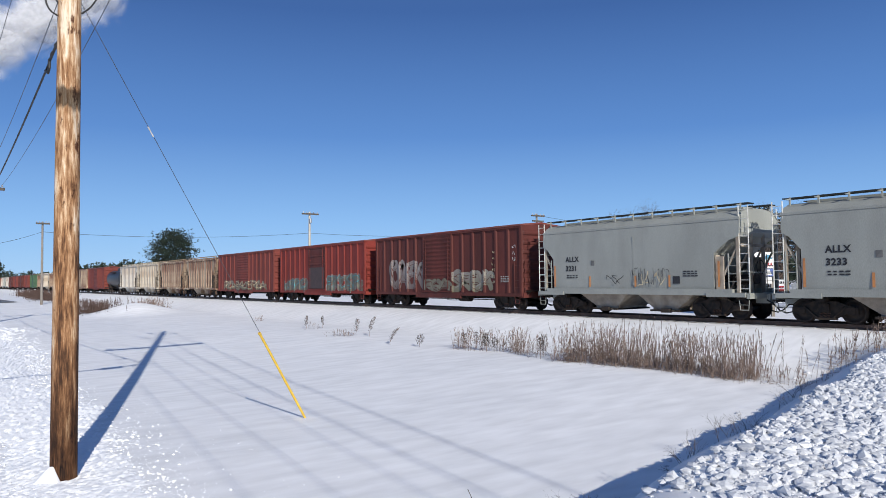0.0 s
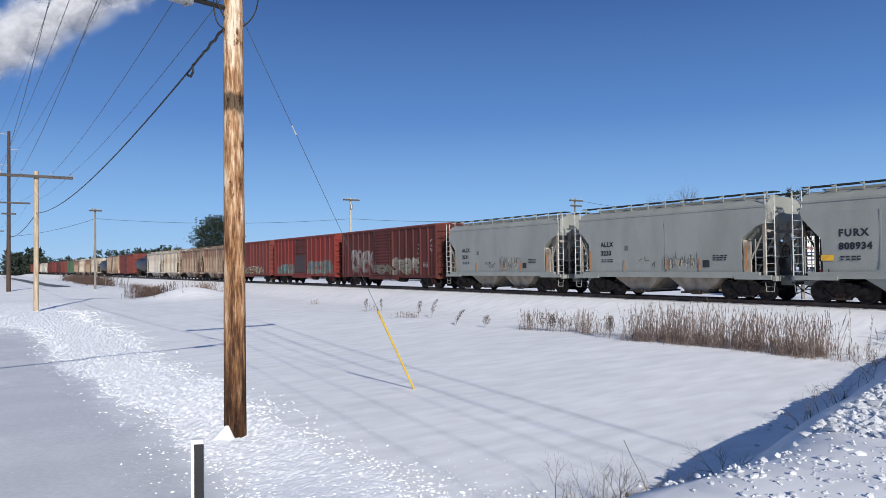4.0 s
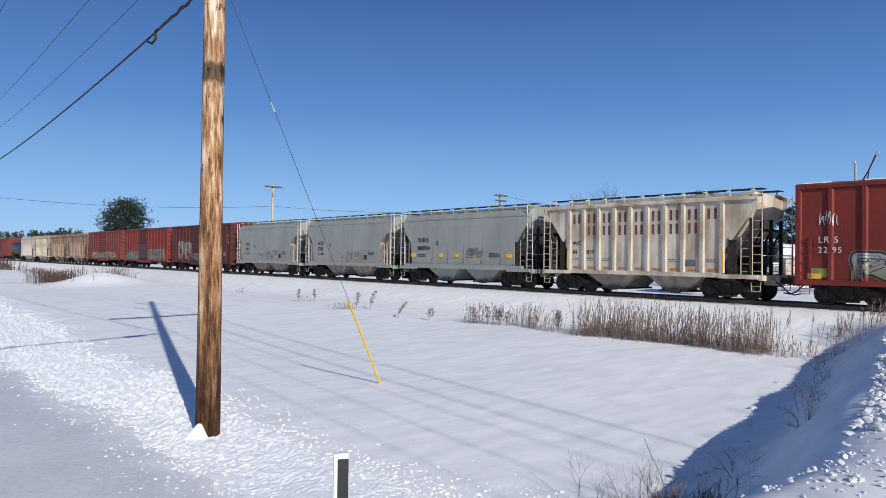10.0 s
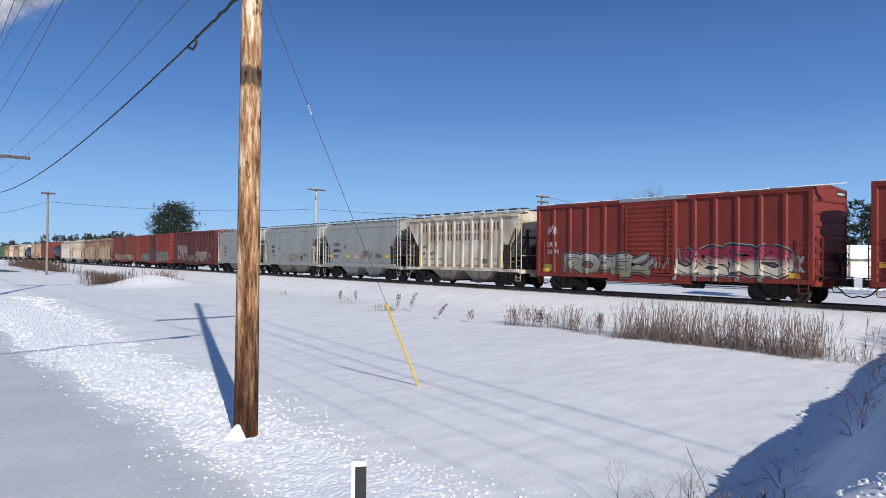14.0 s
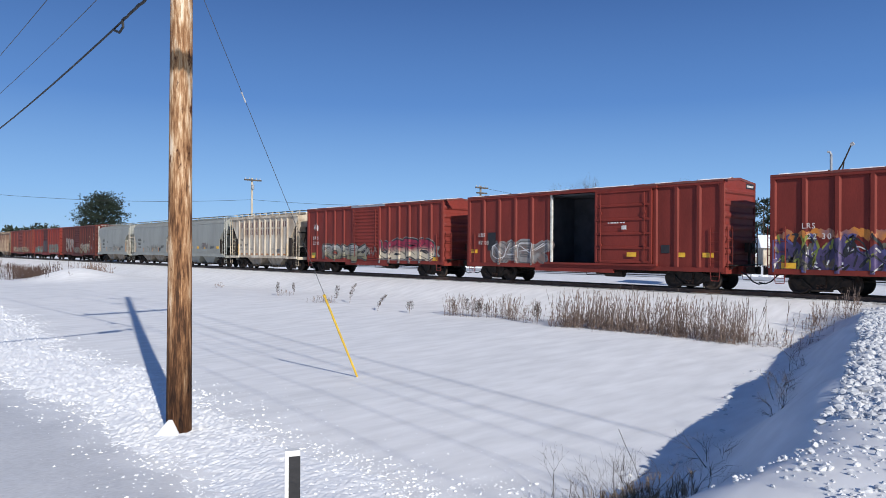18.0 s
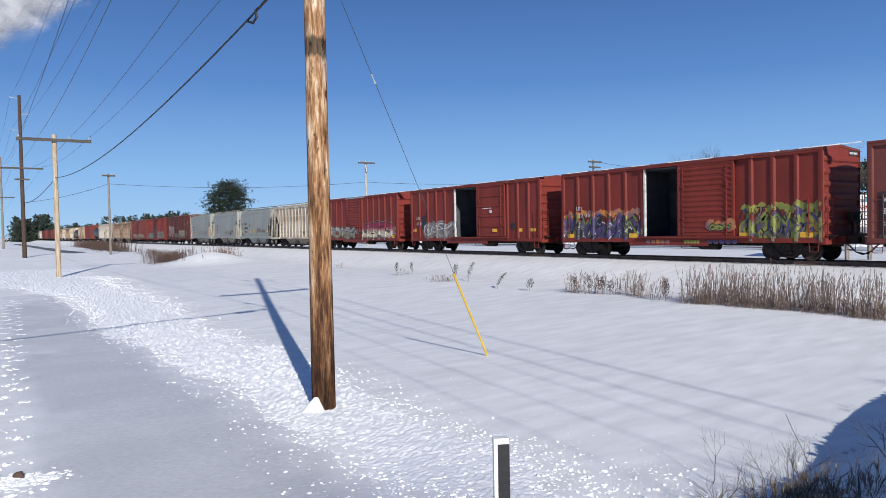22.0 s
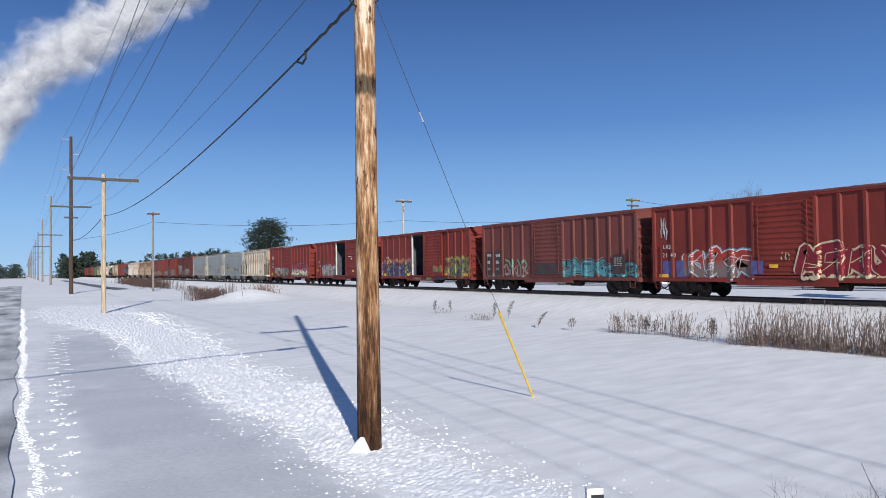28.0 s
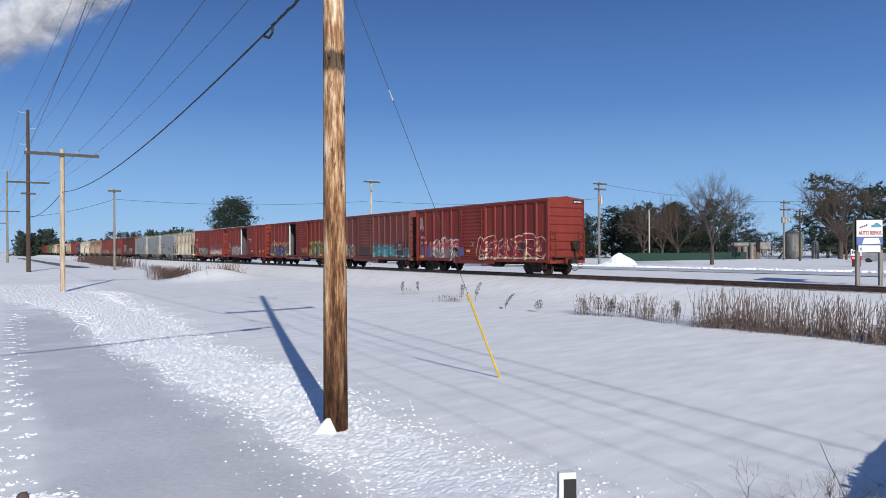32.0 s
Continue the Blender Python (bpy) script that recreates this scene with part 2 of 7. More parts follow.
YELLOW = mat("yellow sheeting", (0.80, 0.45, 0.03), 0.45, other=(0.62, 0.34, 0.03))
GR_WHITE = mat("white spray", (0.66, 0.66, 0.66), 0.6, other=(0.46, 0.44, 0.43), scale=2.5)
GR_GREY = mat("grey spray", (0.27, 0.265, 0.255), 0.6, other=(0.17, 0.12, 0.105), scale=2.0, mix=0.7)
GR_CREAM = mat("cream spray", (0.62, 0.52, 0.34), 0.6, other=(0.50, 0.38, 0.22), scale=2.5)
GR_TEAL = mat("teal spray", (0.06, 0.34, 0.38), 0.55, other=(0.03, 0.14, 0.17), scale=1.6, mix=0.7)
GR_OLIVE = mat("olive spray", (0.15, 0.145, 0.105), 0.6, other=(0.08, 0.06, 0.045), scale=2.0)
GR_PURPLE = mat("purple spray", (0.095, 0.065, 0.17), 0.55, other=(0.045, 0.035, 0.09), scale=1.8)
GR_LIME = mat("lime spray", (0.27, 0.255, 0.045), 0.55, other=(0.14, 0.18, 0.04), scale=2.0)
GR_ORANGE = mat("orange spray", (0.55, 0.20, 0.03), 0.6, other=(0.20, 0.10, 0.12), scale=1.2, mix=0.6)
GR_BLUE = mat("blue spray", (0.09, 0.085, 0.25), 0.55, other=(0.06, 0.06, 0.16))
GR_RED = mat("red spray", (0.22, 0.006, 0.014), 0.5, other=(0.15, 0.005, 0.012), scale=1.5)
WIRE = mat("dark wire", (0.02, 0.02, 0.022), 0.6)
WIRE_GREY = mat("weathered wire", (0.09, 0.09, 0.095), 0.5, metal=0.5)
GALV = mat("galvanised steel", (0.42, 0.43, 0.44), 0.45, metal=0.6)
PORCELAIN = mat("grey porcelain", (0.45, 0.46, 0.48), 0.3)
PALEPOLE = mat("pale pole wood", (0.50, 0.46, 0.39), 0.8, other=(0.34, 0.30, 0.24), scale=3, fine=40, stretch=(3, 3, 0.3))
BROWNPOLE = mat("brown pole wood", (0.075, 0.046, 0.030), 0.85, other=(0.045, 0.027, 0.02), scale=3, fine=40, stretch=(3, 3, 0.3))
GREYPOLE = mat("grey pole wood", (0.24, 0.22, 0.20), 0.85, other=(0.15, 0.13, 0.11), scale=3, fine=40, stretch=(3, 3, 0.3))
ARMWOOD = mat("crossarm wood", (0.085, 0.075, 0.068), 0.85, other=(0.055, 0.048, 0.042), scale=4, stretch=(0.3, 3, 3))
GUARD = mat("yellow plastic", (0.72, 0.48, 0.05), 0.45, other=(0.62, 0.40, 0.05))
PLASTIC = mat("white plastic", (0.72, 0.73, 0.72), 0.4, other=(0.60, 0.60, 0.58))
FRESH = mat("fresh snow", (0.90, 0.91, 0.93), 0.7, other=(0.84, 0.86, 0.90), scale=4, fine=60, bump=0.3, dist=0.01, spec=0.3)
ASPHALT = mat("snowy asphalt", (0.74, 0.75, 0.77), 0.75, other=(0.06, 0.06, 0.063), scale=0.55, mix=0.15, fine=20, stretch=(1, 0.35, 1))
LANE = mat("bare asphalt", (0.05, 0.05, 0.052), 0.7, other=(0.30, 0.31, 0.33), scale=1.2, mix=0.2, fine=40)
def crust_material():
    """Icy crust, its grey deepened for glancing sun; thins into snow where its wear says so."""
    m = mat("icy snow crust", (0.655, 0.66, 0.68), 0.5, other=(0.565, 0.575, 0.60), scale=0.5, mix=0.3, fine=22, bump=0.30, dist=0.02, spec=0.3, stretch=(0.5, 1.0, 1))
    nt = m.node_tree
    b = nt.nodes["Principled BSDF"]
    ice = b.inputs["Base Color"].links[0].from_socket
    at = nt.nodes.new("ShaderNodeAttribute")
    at.attribute_name = "wear"
    mx = nt.nodes.new("ShaderNodeMix")
    mx.data_type = "RGBA"
    mx.inputs[6].default_value = (0.80, 0.805, 0.82, 1)
    nt.links.new(at.outputs["Fac"], mx.inputs[0])
    nt.links.new(ice, mx.inputs[7])
    nt.links.new(mx.outputs[2], b.inputs["Base Color"])
    return m


# slightly dirty snow, darkened further in colour for sun grazing the bank
PLOUGHED = mat("ploughed snow", (0.63, 0.65, 0.69), 0.75, other=(0.52, 0.54, 0.58), scale=2.5, fine=40, bump=0.3, dist=0.015, spec=0.2)
CRUST = crust_material()
TANPOLE = mat("tan pole wood", (0.50, 0.41, 0.30), 0.8, other=(0.30, 0.22, 0.14), scale=3, fine=40, stretch=(3, 3, 0.3))
SLUSH = mat("packed road snow", (0.62, 0.64, 0.68), 0.6, other=(0.35, 0.36, 0.38), scale=0.4, mix=0.3, fine=12, stretch=(2, 0.2, 1))
STRAW = mat("dry straw", (0.30, 0.23, 0.15), 0.9, other=(0.20, 0.14, 0.09))
BRUSH = mat("dark brush", (0.10, 0.062, 0.05), 0.9, other=(0.065, 0.042, 0.036))
BARK = mat("grey bark", (0.085, 0.068, 0.058), 0.9, other=(0.05, 0.038, 0.032), scale=6)
BROWNBARK = mat("brown twigs", (0.085, 0.058, 0.046), 0.9, other=(0.055, 0.038, 0.032), scale=6)
NEEDLES = mat("pine needles", (0.022, 0.038, 0.024), 0.8, other=(0.013, 0.022, 0.016), scale=0.8)
SIGNWHITE = mat("sign white", (0.78, 0.78, 0.76), 0.4, other=(0.70, 0.70, 0.68))
SIGNBLUE = mat("sign blue", (0.10, 0.16, 0.42), 0.4)
SIGNTEAL = mat("sign teal", (0.08, 0.28, 0.42), 0.4)
SIGNRED = mat("sign red", (0.42, 0.035, 0.05), 0.4)
FENCE = mat("green windscreen", (0.009, 0.042, 0.030), 0.8, other=(0.007, 0.032, 0.023))
SILO = mat("galvanised silo", (0.22, 0.215, 0.20), 0.6, metal=0.1, other=(0.14, 0.13, 0.12), scale=1)
PLANTBROWN = mat("brown cladding", (0.14, 0.10, 0.09), 0.7)
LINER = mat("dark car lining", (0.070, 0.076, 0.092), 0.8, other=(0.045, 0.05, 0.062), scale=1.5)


def fade(name, low, high, z0, z1):
    """Spray paint that blends from one colour into another up the side, with cloudy edges and scuffs."""
    m = mat(name, high, 0.55, other=tuple(c * 0.75 for c in high), scale=2.2, mix=0.4, fine=30, bump=0.05)
    nt = m.node_tree
    b = nt.nodes["Principled BSDF"]
    top = b.inputs["Base Color"].links[0].from_socket
    co = nt.nodes.new("ShaderNodeTexCoord")
    sep = nt.nodes.new("ShaderNodeSeparateXYZ")
    nt.links.new(co.outputs["Object"], sep.inputs[0])
    n = nt.nodes.new("ShaderNodeTexNoise")
    n.inputs["Scale"].default_value, n.inputs["Detail"].default_value = 1.6, 4
    nt.links.new(co.outputs["Object"], n.inputs["Vector"])
    add = nt.nodes.new("ShaderNodeMath")
    add.operation = "MULTIPLY_ADD"
    add.inputs[1].default_value = 0.6
    nt.links.new(n.outputs["Fac"], add.inputs[0])
    nt.links.new(sep.outputs["Z"], add.inputs[2])
    span = nt.nodes.new("ShaderNodeMapRange")
    span.inputs["From Min"].default_value, span.inputs["From Max"].default_value = z0 + 0.3, z1 + 0.3
    nt.links.new(add.outputs[0], span.inputs["Value"])
    mx = nt.nodes.new("ShaderNodeMix")
    mx.data_type = "RGBA"
    mx.inputs[6].default_value = (*low, 1)
    nt.links.new(span.outputs["Result"], mx.inputs[0])
    nt.links.new(top, mx.inputs[7])
    nt.links.new(mx.outputs[2], b.inputs["Base Color"])
    return m


FADE_STONE = fade("olive to grey spray", (0.20, 0.18, 0.10), (0.36, 0.36, 0.34), 1.2, 1.9)
FADE_SUNSET = fade("cream to crimson spray", (0.52, 0.45, 0.33), (0.24, 0.012, 0.040), 1.45, 1.85)
FADE_TEAL = fade("pale to deep teal spray", (0.075, 0.28, 0.30), (0.035, 0.16, 0.18), 1.0, 2.0)
FADE_RUST = fade("grey to red spray", (0.17, 0.125, 0.11), (0.36, 0.035, 0.018), 1.35, 1.9)
FADE_WHITE = fade("worn white spray", (0.12, 0.08, 0.07), (0.235, 0.205, 0.19), 0.8, 2.8)
FADE_MOSS = fade("moss to white spray", (0.13, 0.12, 0.075), (0.25, 0.23, 0.19), 1.0, 2.2)
FADE_LEAF = fade("cream to green spray", (0.36, 0.29, 0.24), (0.12, 0.30, 0.19), 1.1, 2.0)
GR_SKY = mat("pale blue spray", (0.22, 0.33, 0.42), 0.6, other=(0.12, 0.16, 0.22), scale=1.4, mix=0.6)


# ---- mesh helpers ----
def part(name, bm, material, parent=None, label="", smooth=False, m=None):
    me = bpy.data.meshes.new(name)
    bm.to_mesh(me)
    bm.free()
    me.materials.append(material)
    if smooth:
        me.polygons.foreach_set("use_smooth", [True] * len(me.polygons))
    ob = new(name, me)
    ob.parent = parent
    if m is not None:
        ob.matrix_basis = m
    if label:
        ob["label"] = label
    return ob


def thing(name, m, label, category, group="", kind=""):
    ob = new(name)
    ob.matrix_basis = m
    ob.empty_display_size = 0.2
    return tagged(ob, label, category, group, kind)


def box(bm, x0, x1, y0, y1, z0, z1):
    v = [bm.verts.new((x, y, z)) for x in (x0, x1) for y in (y0, y1) for z in (z0, z1)]
    for a, b, c, d in ((0, 1, 3, 2), (4, 6, 7, 5), (0, 4, 5, 1), (2, 3, 7, 6), (0, 2, 6, 4), (1, 5, 7, 3)):
        bm.faces.new((v[a], v[b], v[c], v[d]))


def rod(bm, p, q, r, seg=6, r2=None, cap=True):
    p, q = Vector(p), Vector(q)
    d = (q - p).normalized()
    u = d.orthogonal().normalized()
    w = d.cross(u)
    r2 = r if r2 is None else r2
    ra, rb = [], []
    for i in range(seg):
        a = 2 * math.pi * i / seg
        o = u * math.cos(a) + w * math.sin(a)
        ra.append(bm.verts.new(p + o * r))
        rb.append(bm.verts.new(q + o * r2))
    for i in range(seg):
        j = (i + 1) % seg
        bm.faces.new((ra[i], ra[j], rb[j], rb[i]))
    if cap:
        bm.faces.new(ra[::-1])
        bm.faces.new(rb)


def tube(bm, pts, r, seg=5):
    """One bent round bar along the points."""
    rings = []
    pts = [Vector(p) for p in pts]
    for i, p in enumerate(pts):
        d = (pts[min(i + 1, len(pts) - 1)] - pts[max(i - 1, 0)]).normalized()
        u = d.cross(Vector((0, 0, 1)))
        u = u.normalized() if u.length > 0.05 else d.orthogonal().normalized()
        w = d.cross(u)
        rings.append([bm.verts.new(p + (u * math.cos(2 * math.pi * k / seg) + w * math.sin(2 * math.pi * k / seg)) * r) for k in range(seg)])
    for a, b in zip(rings, rings[1:]):
        for k in range(seg):
            j = (k + 1) % seg
            bm.faces.new((a[k], a[j], b[j], b[k]))
    bm.faces.new(rings[0][::-1])
    bm.faces.new(rings[-1])


def prism(bm, outline, y0, y1):
    """An outline of (x, z) drawn along y."""
    a = [bm.verts.new((x, y0, z)) for x, z in outline]
    b = [bm.verts.new((x, y1, z)) for x, z in outline]
    n = len(a)
    for i in range(n):
        bm.faces.new((a[i], a[(i + 1) % n], b[(i + 1) % n], b[i]))
    bm.faces.new(a[::-1])
    bm.faces.new(b)


# ---- the plan ----
TRACK_X, RAIL_Z = 25.5, 1.22
SIDE = 1.5
ROLL = (53.221, 16.9818, -31.0607, 40.323, -21.5343, 4.0357)


def gone(t):
    """How far the train has rolled by t seconds."""
    u = t / 16.0
    return sum(c * u ** (k + 1) for k, c in enumerate(ROLL))


def smooth(a, b, x):
    u = min(1.0, max(0.0, (x - a) / (b - a)))
    return u * u * (3 - 2 * u)


def crest_y(x):
    return -8.43 + 0.285 * math.log(1 + math.exp(min(40, 1.6 * (x - 2.9)))) / 1.6


def ground_z(x, y):
    z = 0.10 * noise.noise(Vector((x * 0.07, y * 0.07, 1.3)))
    z += 0.20 * smooth(6, 16, x) * smooth(-10, 8, y)
    z += 0.95 * math.exp(-((x - 13.8) / 3.0) ** 2 - ((y - 57.0) / 4.0) ** 2)
    z += 0.55 * smooth(60, 95, y) * (1 - smooth(10, 18, x))
    # the low bank of the track
    z += (1.03 - z) * smooth(18.5, 23.6, x) * (1 - smooth(28.0, 34, x) * 0.25)
    # the road on which the camera stands and the ploughed bank along it
    d = y - crest_y(x)
    road = 1.12 - 0.15 * smooth(0, 25, x)
    wob = 0.6 * noise.noise(Vector((x * 0.3, 0, 0)))
    gentle = z + (road - z) * (1 - smooth(-2.2, 6.5, y + 9.035 - 0.285 * x + wob)) * smooth(-60, -20, x + 30)
    if x < -1.0:
        return gentle
    # the bank: a lumpy plateau towards the road, a steep face towards the field
    ridge = 0.14 * (1 - smooth(18, 22, x)) * (1 + 0.5 * noise.noise(Vector((x * 0.6, 4, 0))))
    top = road - 0.03 + ridge * (math.exp(-(d / 1.7) ** 2) if d < 0 else 1.0) + 0.10 * min(2.2, max(0.0, -d))
    steep = top + (z - top) * smooth(-0.25, 1.75, d + 0.5 * wob)
    return gentle + (steep - gentle) * smooth(-1.2, 0.6, x)


def axis(lo, hi, near_lo, near_hi, step, grow=1.25):
    a = list(np.arange(near_lo, near_hi + 1e-6, step))
    s = step
    while a[-1] < hi:
        s *= grow
        a.append(a[-1] + s)
    s = step
    while a[0] > lo:
        s *= grow
        a.insert(0, a[0] - s)
    return a


def sheet(name, xs, ys, fz, material):
    bm = bmesh.new()
    grid = [[bm.verts.new((x, y, fz(x, y))) for y in ys] for x in xs]
    for i in range(len(xs) - 1):
        for j in range(len(ys) - 1):
            bm.faces.new((grid[i][j], grid[i + 1][j], grid[i + 1][j + 1], grid[i][j + 1]))
    return part(name, bm, material, smooth=True)




# ---- shared meshes for parts ----
MESHES = {}


def mesh_of(key, build, material, smooth=False):
    """The mesh under that key, built once and shared by all alike parts."""
    k = (key, material.name)
    if k not in MESHES:
        bm = bmesh.new()
        build(bm)
        bmesh.ops.recalc_face_normals(bm, faces=bm.faces)
        me = bpy.data.meshes.new(key)
        bm.to_mesh(me)
        bm.free()
        me.materials.append(material)
        if smooth:
            me.polygons.foreach_set("use_smooth", [True] * len(me.polygons))
        MESHES[k] = me
    return MESHES[k]


def put(name, mesh, parent, m=None, label=""):
    ob = new(name, mesh)
    ob.parent = parent
    if m is not None:
        ob.matrix_basis = m
    if label:
        ob["label"] = label
    return ob


def letters(text, size, material, parent, m, name="lettering", label="", spacing=1.0, bold=0.0):
    cu = bpy.data.curves.new("text", "FONT")
    cu.body, cu.size, cu.extrude, cu.space_character, cu.offset = text, size, 0.002, spacing, bold
    cu.resolution_u = 3
    ob = bpy.data.objects.new("text", cu)
    scene.collection.objects.link(ob)
    me = bpy.data.meshes.new_from_object(ob.evaluated_get(bpy.context.evaluated_depsgraph_get()))
    bpy.data.objects.remove(ob)
    me.materials.clear()
    me.materials.append(material)
    return put(name, me, parent, m, label)


def on_side(x, y, z):
    """The pose of writing on the near side of a car, with its start at (y, z)."""
    return pose(-x, y, z, 90, 0, -90)


def bars(parent, x, y, z, w, h, rows, material, name="small_print"):
    """Rows of small print as plain bars, each a part of its own."""
    n = max(2, int(w / (h * 3.2)))
    for r in range(rows):
        for i in range(n):
            l = round(w / n * random.choice((0.55, 0.7, 0.85)), 3)
            put(name, mesh_of(f"{name} {l} {h}", lambda bm: box(bm, -0.004, 0.0, -l, 0.0, -h, 0.0), material), parent, pose(-x, y - w / n * i, z - r * h * 1.9))


# ---- the track ----
def track():
    for side in (-0.755, 0.755):
        bm = bmesh.new()
        prism(bm, [(-0.07, 0), (0.07, 0), (0.07, 0.02), (0.012, 0.04), (0.012, 0.13), (0.036, 0.14), (0.036, 0.18), (-0.036, 0.18), (-0.036, 0.14), (-0.012, 0.13), (-0.012, 0.04), (-0.07, 0.02)], -300, 1500)
        r = part("rail", bm, STEEL, m=pose(TRACK_X + side, 0, RAIL_Z - 0.18))
        tagged(r, "brown rusted steel rail on snow-covered ties", "rail", "rails of the track", "structure")
    bed = bmesh.new()
    prism(bed, [(-1.9, -0.35), (1.9, -0.35), (1.15, 0.0), (-1.15, 0.0)], -300, 1500)
    b = part("ballast", bed, BALLAST, m=pose(TRACK_X, 0, RAIL_Z - 0.17))
    tagged(b, "dark crushed stone ballast partly covered with snow", "ballast", kind="structure")
    tie = mesh_of("tie", lambda bm: box(bm, -1.05, 1.05, -0.11, 0.11, -0.2, 0.0), TIE)
    for i in range(260):
        put("tie", tie, b, pose(random.uniform(-0.04, 0.04), -22 + i * 0.5 + random.uniform(-0.03, 0.03), 0.018, 0, 0, random.uniform(-1, 1)))


# ---- running gear ----
def lathe(bm, profile, seg=24):
    """A profile of (x, r) turned round the x axis."""
    rings = [[bm.verts.new((x, r * math.cos(2 * math.pi * i / seg), r * math.sin(2 * math.pi * i / seg))) for i in range(seg)] for x, r in profile]
    for a, b in zip(rings, rings[1:]):
        for i in range(seg):
            j = (i + 1) % seg
            bm.faces.new((a[i], a[j], b[j], b[i]))
    bm.faces.new(rings[0][::-1])
    bm.faces.new(rings[-1])


def wheelset_mesh(bm):
    for s in (-1, 1):
        lathe(bm, [(s * x, r) for x, r in ((0.60, 0.10), (0.64, 0.15), (0.66, 0.36), (0.685, 0.47), (0.715, 0.47), (0.73, 0.445), (0.82, 0.44), (0.825, 0.37), (0.78, 0.35), (0.75, 0.17), (0.83, 0.14), (0.83, 0.08), (1.02, 0.075))])
    rod(bm, (-0.62, 0, 0), (0.62, 0, 0), 0.085, 12)
    for s in (-1, 1):
        for k in range(6):
            a = k * math.pi / 3
            rod(bm, (s * 1.02, 0.05 * math.cos(a), 0.05 * math.sin(a)), (s * 1.035, 0.05 * math.cos(a), 0.05 * math.sin(a)), 0.014, 6)


def side_frame_mesh(bm):
    o = [(-1.12, 0.36), (-1.12, 0.58), (-0.80, 0.66), (-0.42, 0.80), (0.42, 0.80), (0.80, 0.66), (1.12, 0.58), (1.12, 0.36), (0.98, 0.36), (0.94, 0.55), (0.78, 0.55), (0.74, 0.38), (0.30, 0.16), (-0.30, 0.16), (-0.74, 0.38), (-0.78, 0.55), (-0.94, 0.55), (-0.98, 0.36)]
    a = [bm.verts.new((-0.06, y, z)) for y, z in o]
    b = [bm.verts.new((0.06, y, z)) for y, z in o]
    n = len(o)
    for i in range(n):
        bm.faces.new((a[i], a[(i + 1) % n], b[(i + 1) % n], b[i]))
    bm.faces.new(a)
    bm.faces.new(b[::-1])
    for s in (-1, 1):                                   # raised ribs of the casting and the journal boxes
        box(bm, -0.10, 0.10, s * 0.88 - 0.17, s * 0.88 + 0.17, 0.36, 0.58)
        rod(bm, (-0.09, s * 0.72, 0.62), (-0.09, s * 0.30, 0.22), 0.035, 6)
        rod(bm, (0.09, s * 0.72, 0.62), (0.09, s * 0.30, 0.22), 0.035, 6)
    box(bm, -0.09, 0.09, -0.45, 0.45, 0.70, 0.81)
    box(bm, -0.13, 0.13, -0.36, 0.36, 0.14, 0.22)


def spring_mesh(bm):
    tube(bm, [(0.05 * math.cos(i * 0.9), 0.05 * math.sin(i * 0.9), 0.22 + i * 0.0085) for i in range(40)], 0.015, 4)


SPUN = []


def truck(car, y, spin=False, fine=True):
    bol = mesh_of("truck", lambda bm: (box(bm, -1.15, 1.15, -0.18, 0.18, 0.42, 0.72), box(bm, -0.2, 0.2, -0.2, 0.2, 0.72, 0.86), box(bm, -0.6, 0.6, -0.62, -0.55, 0.30, 0.45), box(bm, -0.6, 0.6, 0.55, 0.62, 0.30, 0.45)), GEAR)
    t = put("truck", bol, car, pose(0, y, 0))
    for s in (-1, 1):
        put("side_frame", mesh_of("side_frame", side_frame_mesh, GEAR), t, pose(s * 0.98, 0, 0))
        if fine:
            for d in (-0.14, 0.0, 0.14):
                put("spring", mesh_of("spring", spring_mesh, RUSTY), t, pose(s * 1.03, d, 0))
        w = put("wheelset", mesh_of("wheelset", wheelset_mesh, WHEEL, True), t, pose(0, s * 0.88, 0.44))
        if spin:
            SPUN.append((w, s * 0.88))
    return t


def coupler(car, y, way):
    def build(bm):
        box(bm, -0.09, 0.09, -0.9, 0.25, 0.76, 0.98)
        box(bm, -0.22, 0.06, 0.25, 0.42, 0.72, 1.0)
        box(bm, 0.10, 0.24, 0.15, 0.42, 0.72, 1.0)
        rod(bm, (-0.14, 0.44, 0.70), (-0.14, 0.44, 1.02), 0.08, 8)
    put("coupler", mesh_of("coupler", build, GEAR), car, pose(0, y, 0, 0, 0, 0 if way > 0 else 180))

    def hose(bm):
        pts = [Vector((0.35, -0.1, 0.80)), Vector((0.36, 0.15, 0.66)), Vector((0.34, 0.4, 0.40)), Vector((0.28, 0.62, 0.30)), Vector((0.2, 0.85, 0.36))]
        tube(bm, pts, 0.03, 6)
    put("brake_hose", mesh_of("brake_hose", hose, RUBBER), car, pose(0, y, 0, 0, 0, 0 if way > 0 else 180))


def ladder_mesh(h, w, n):
    def build(bm):
        for d in (0, w):
            rod(bm, (0, d, 0), (0, d, h), 0.022, 6)
        for i in range(n):
            z = h * (i + 0.5) / n
            rod(bm, (0, 0, z), (0, w, z), 0.014, 6)
    return build


def step_mesh(bm):
    for d in (0, 0.42):
        rod(bm, (0, d, 0.38), (0, d + (0.04 if d == 0 else -0.04), 0.0), 0.016, 5)
    rod(bm, (0, 0.04, 0), (0, 0.38, 0), 0.018, 5)
    rod(bm, (0, 0.02, 0.2), (0, 0.40, 0.2), 0.012, 5)


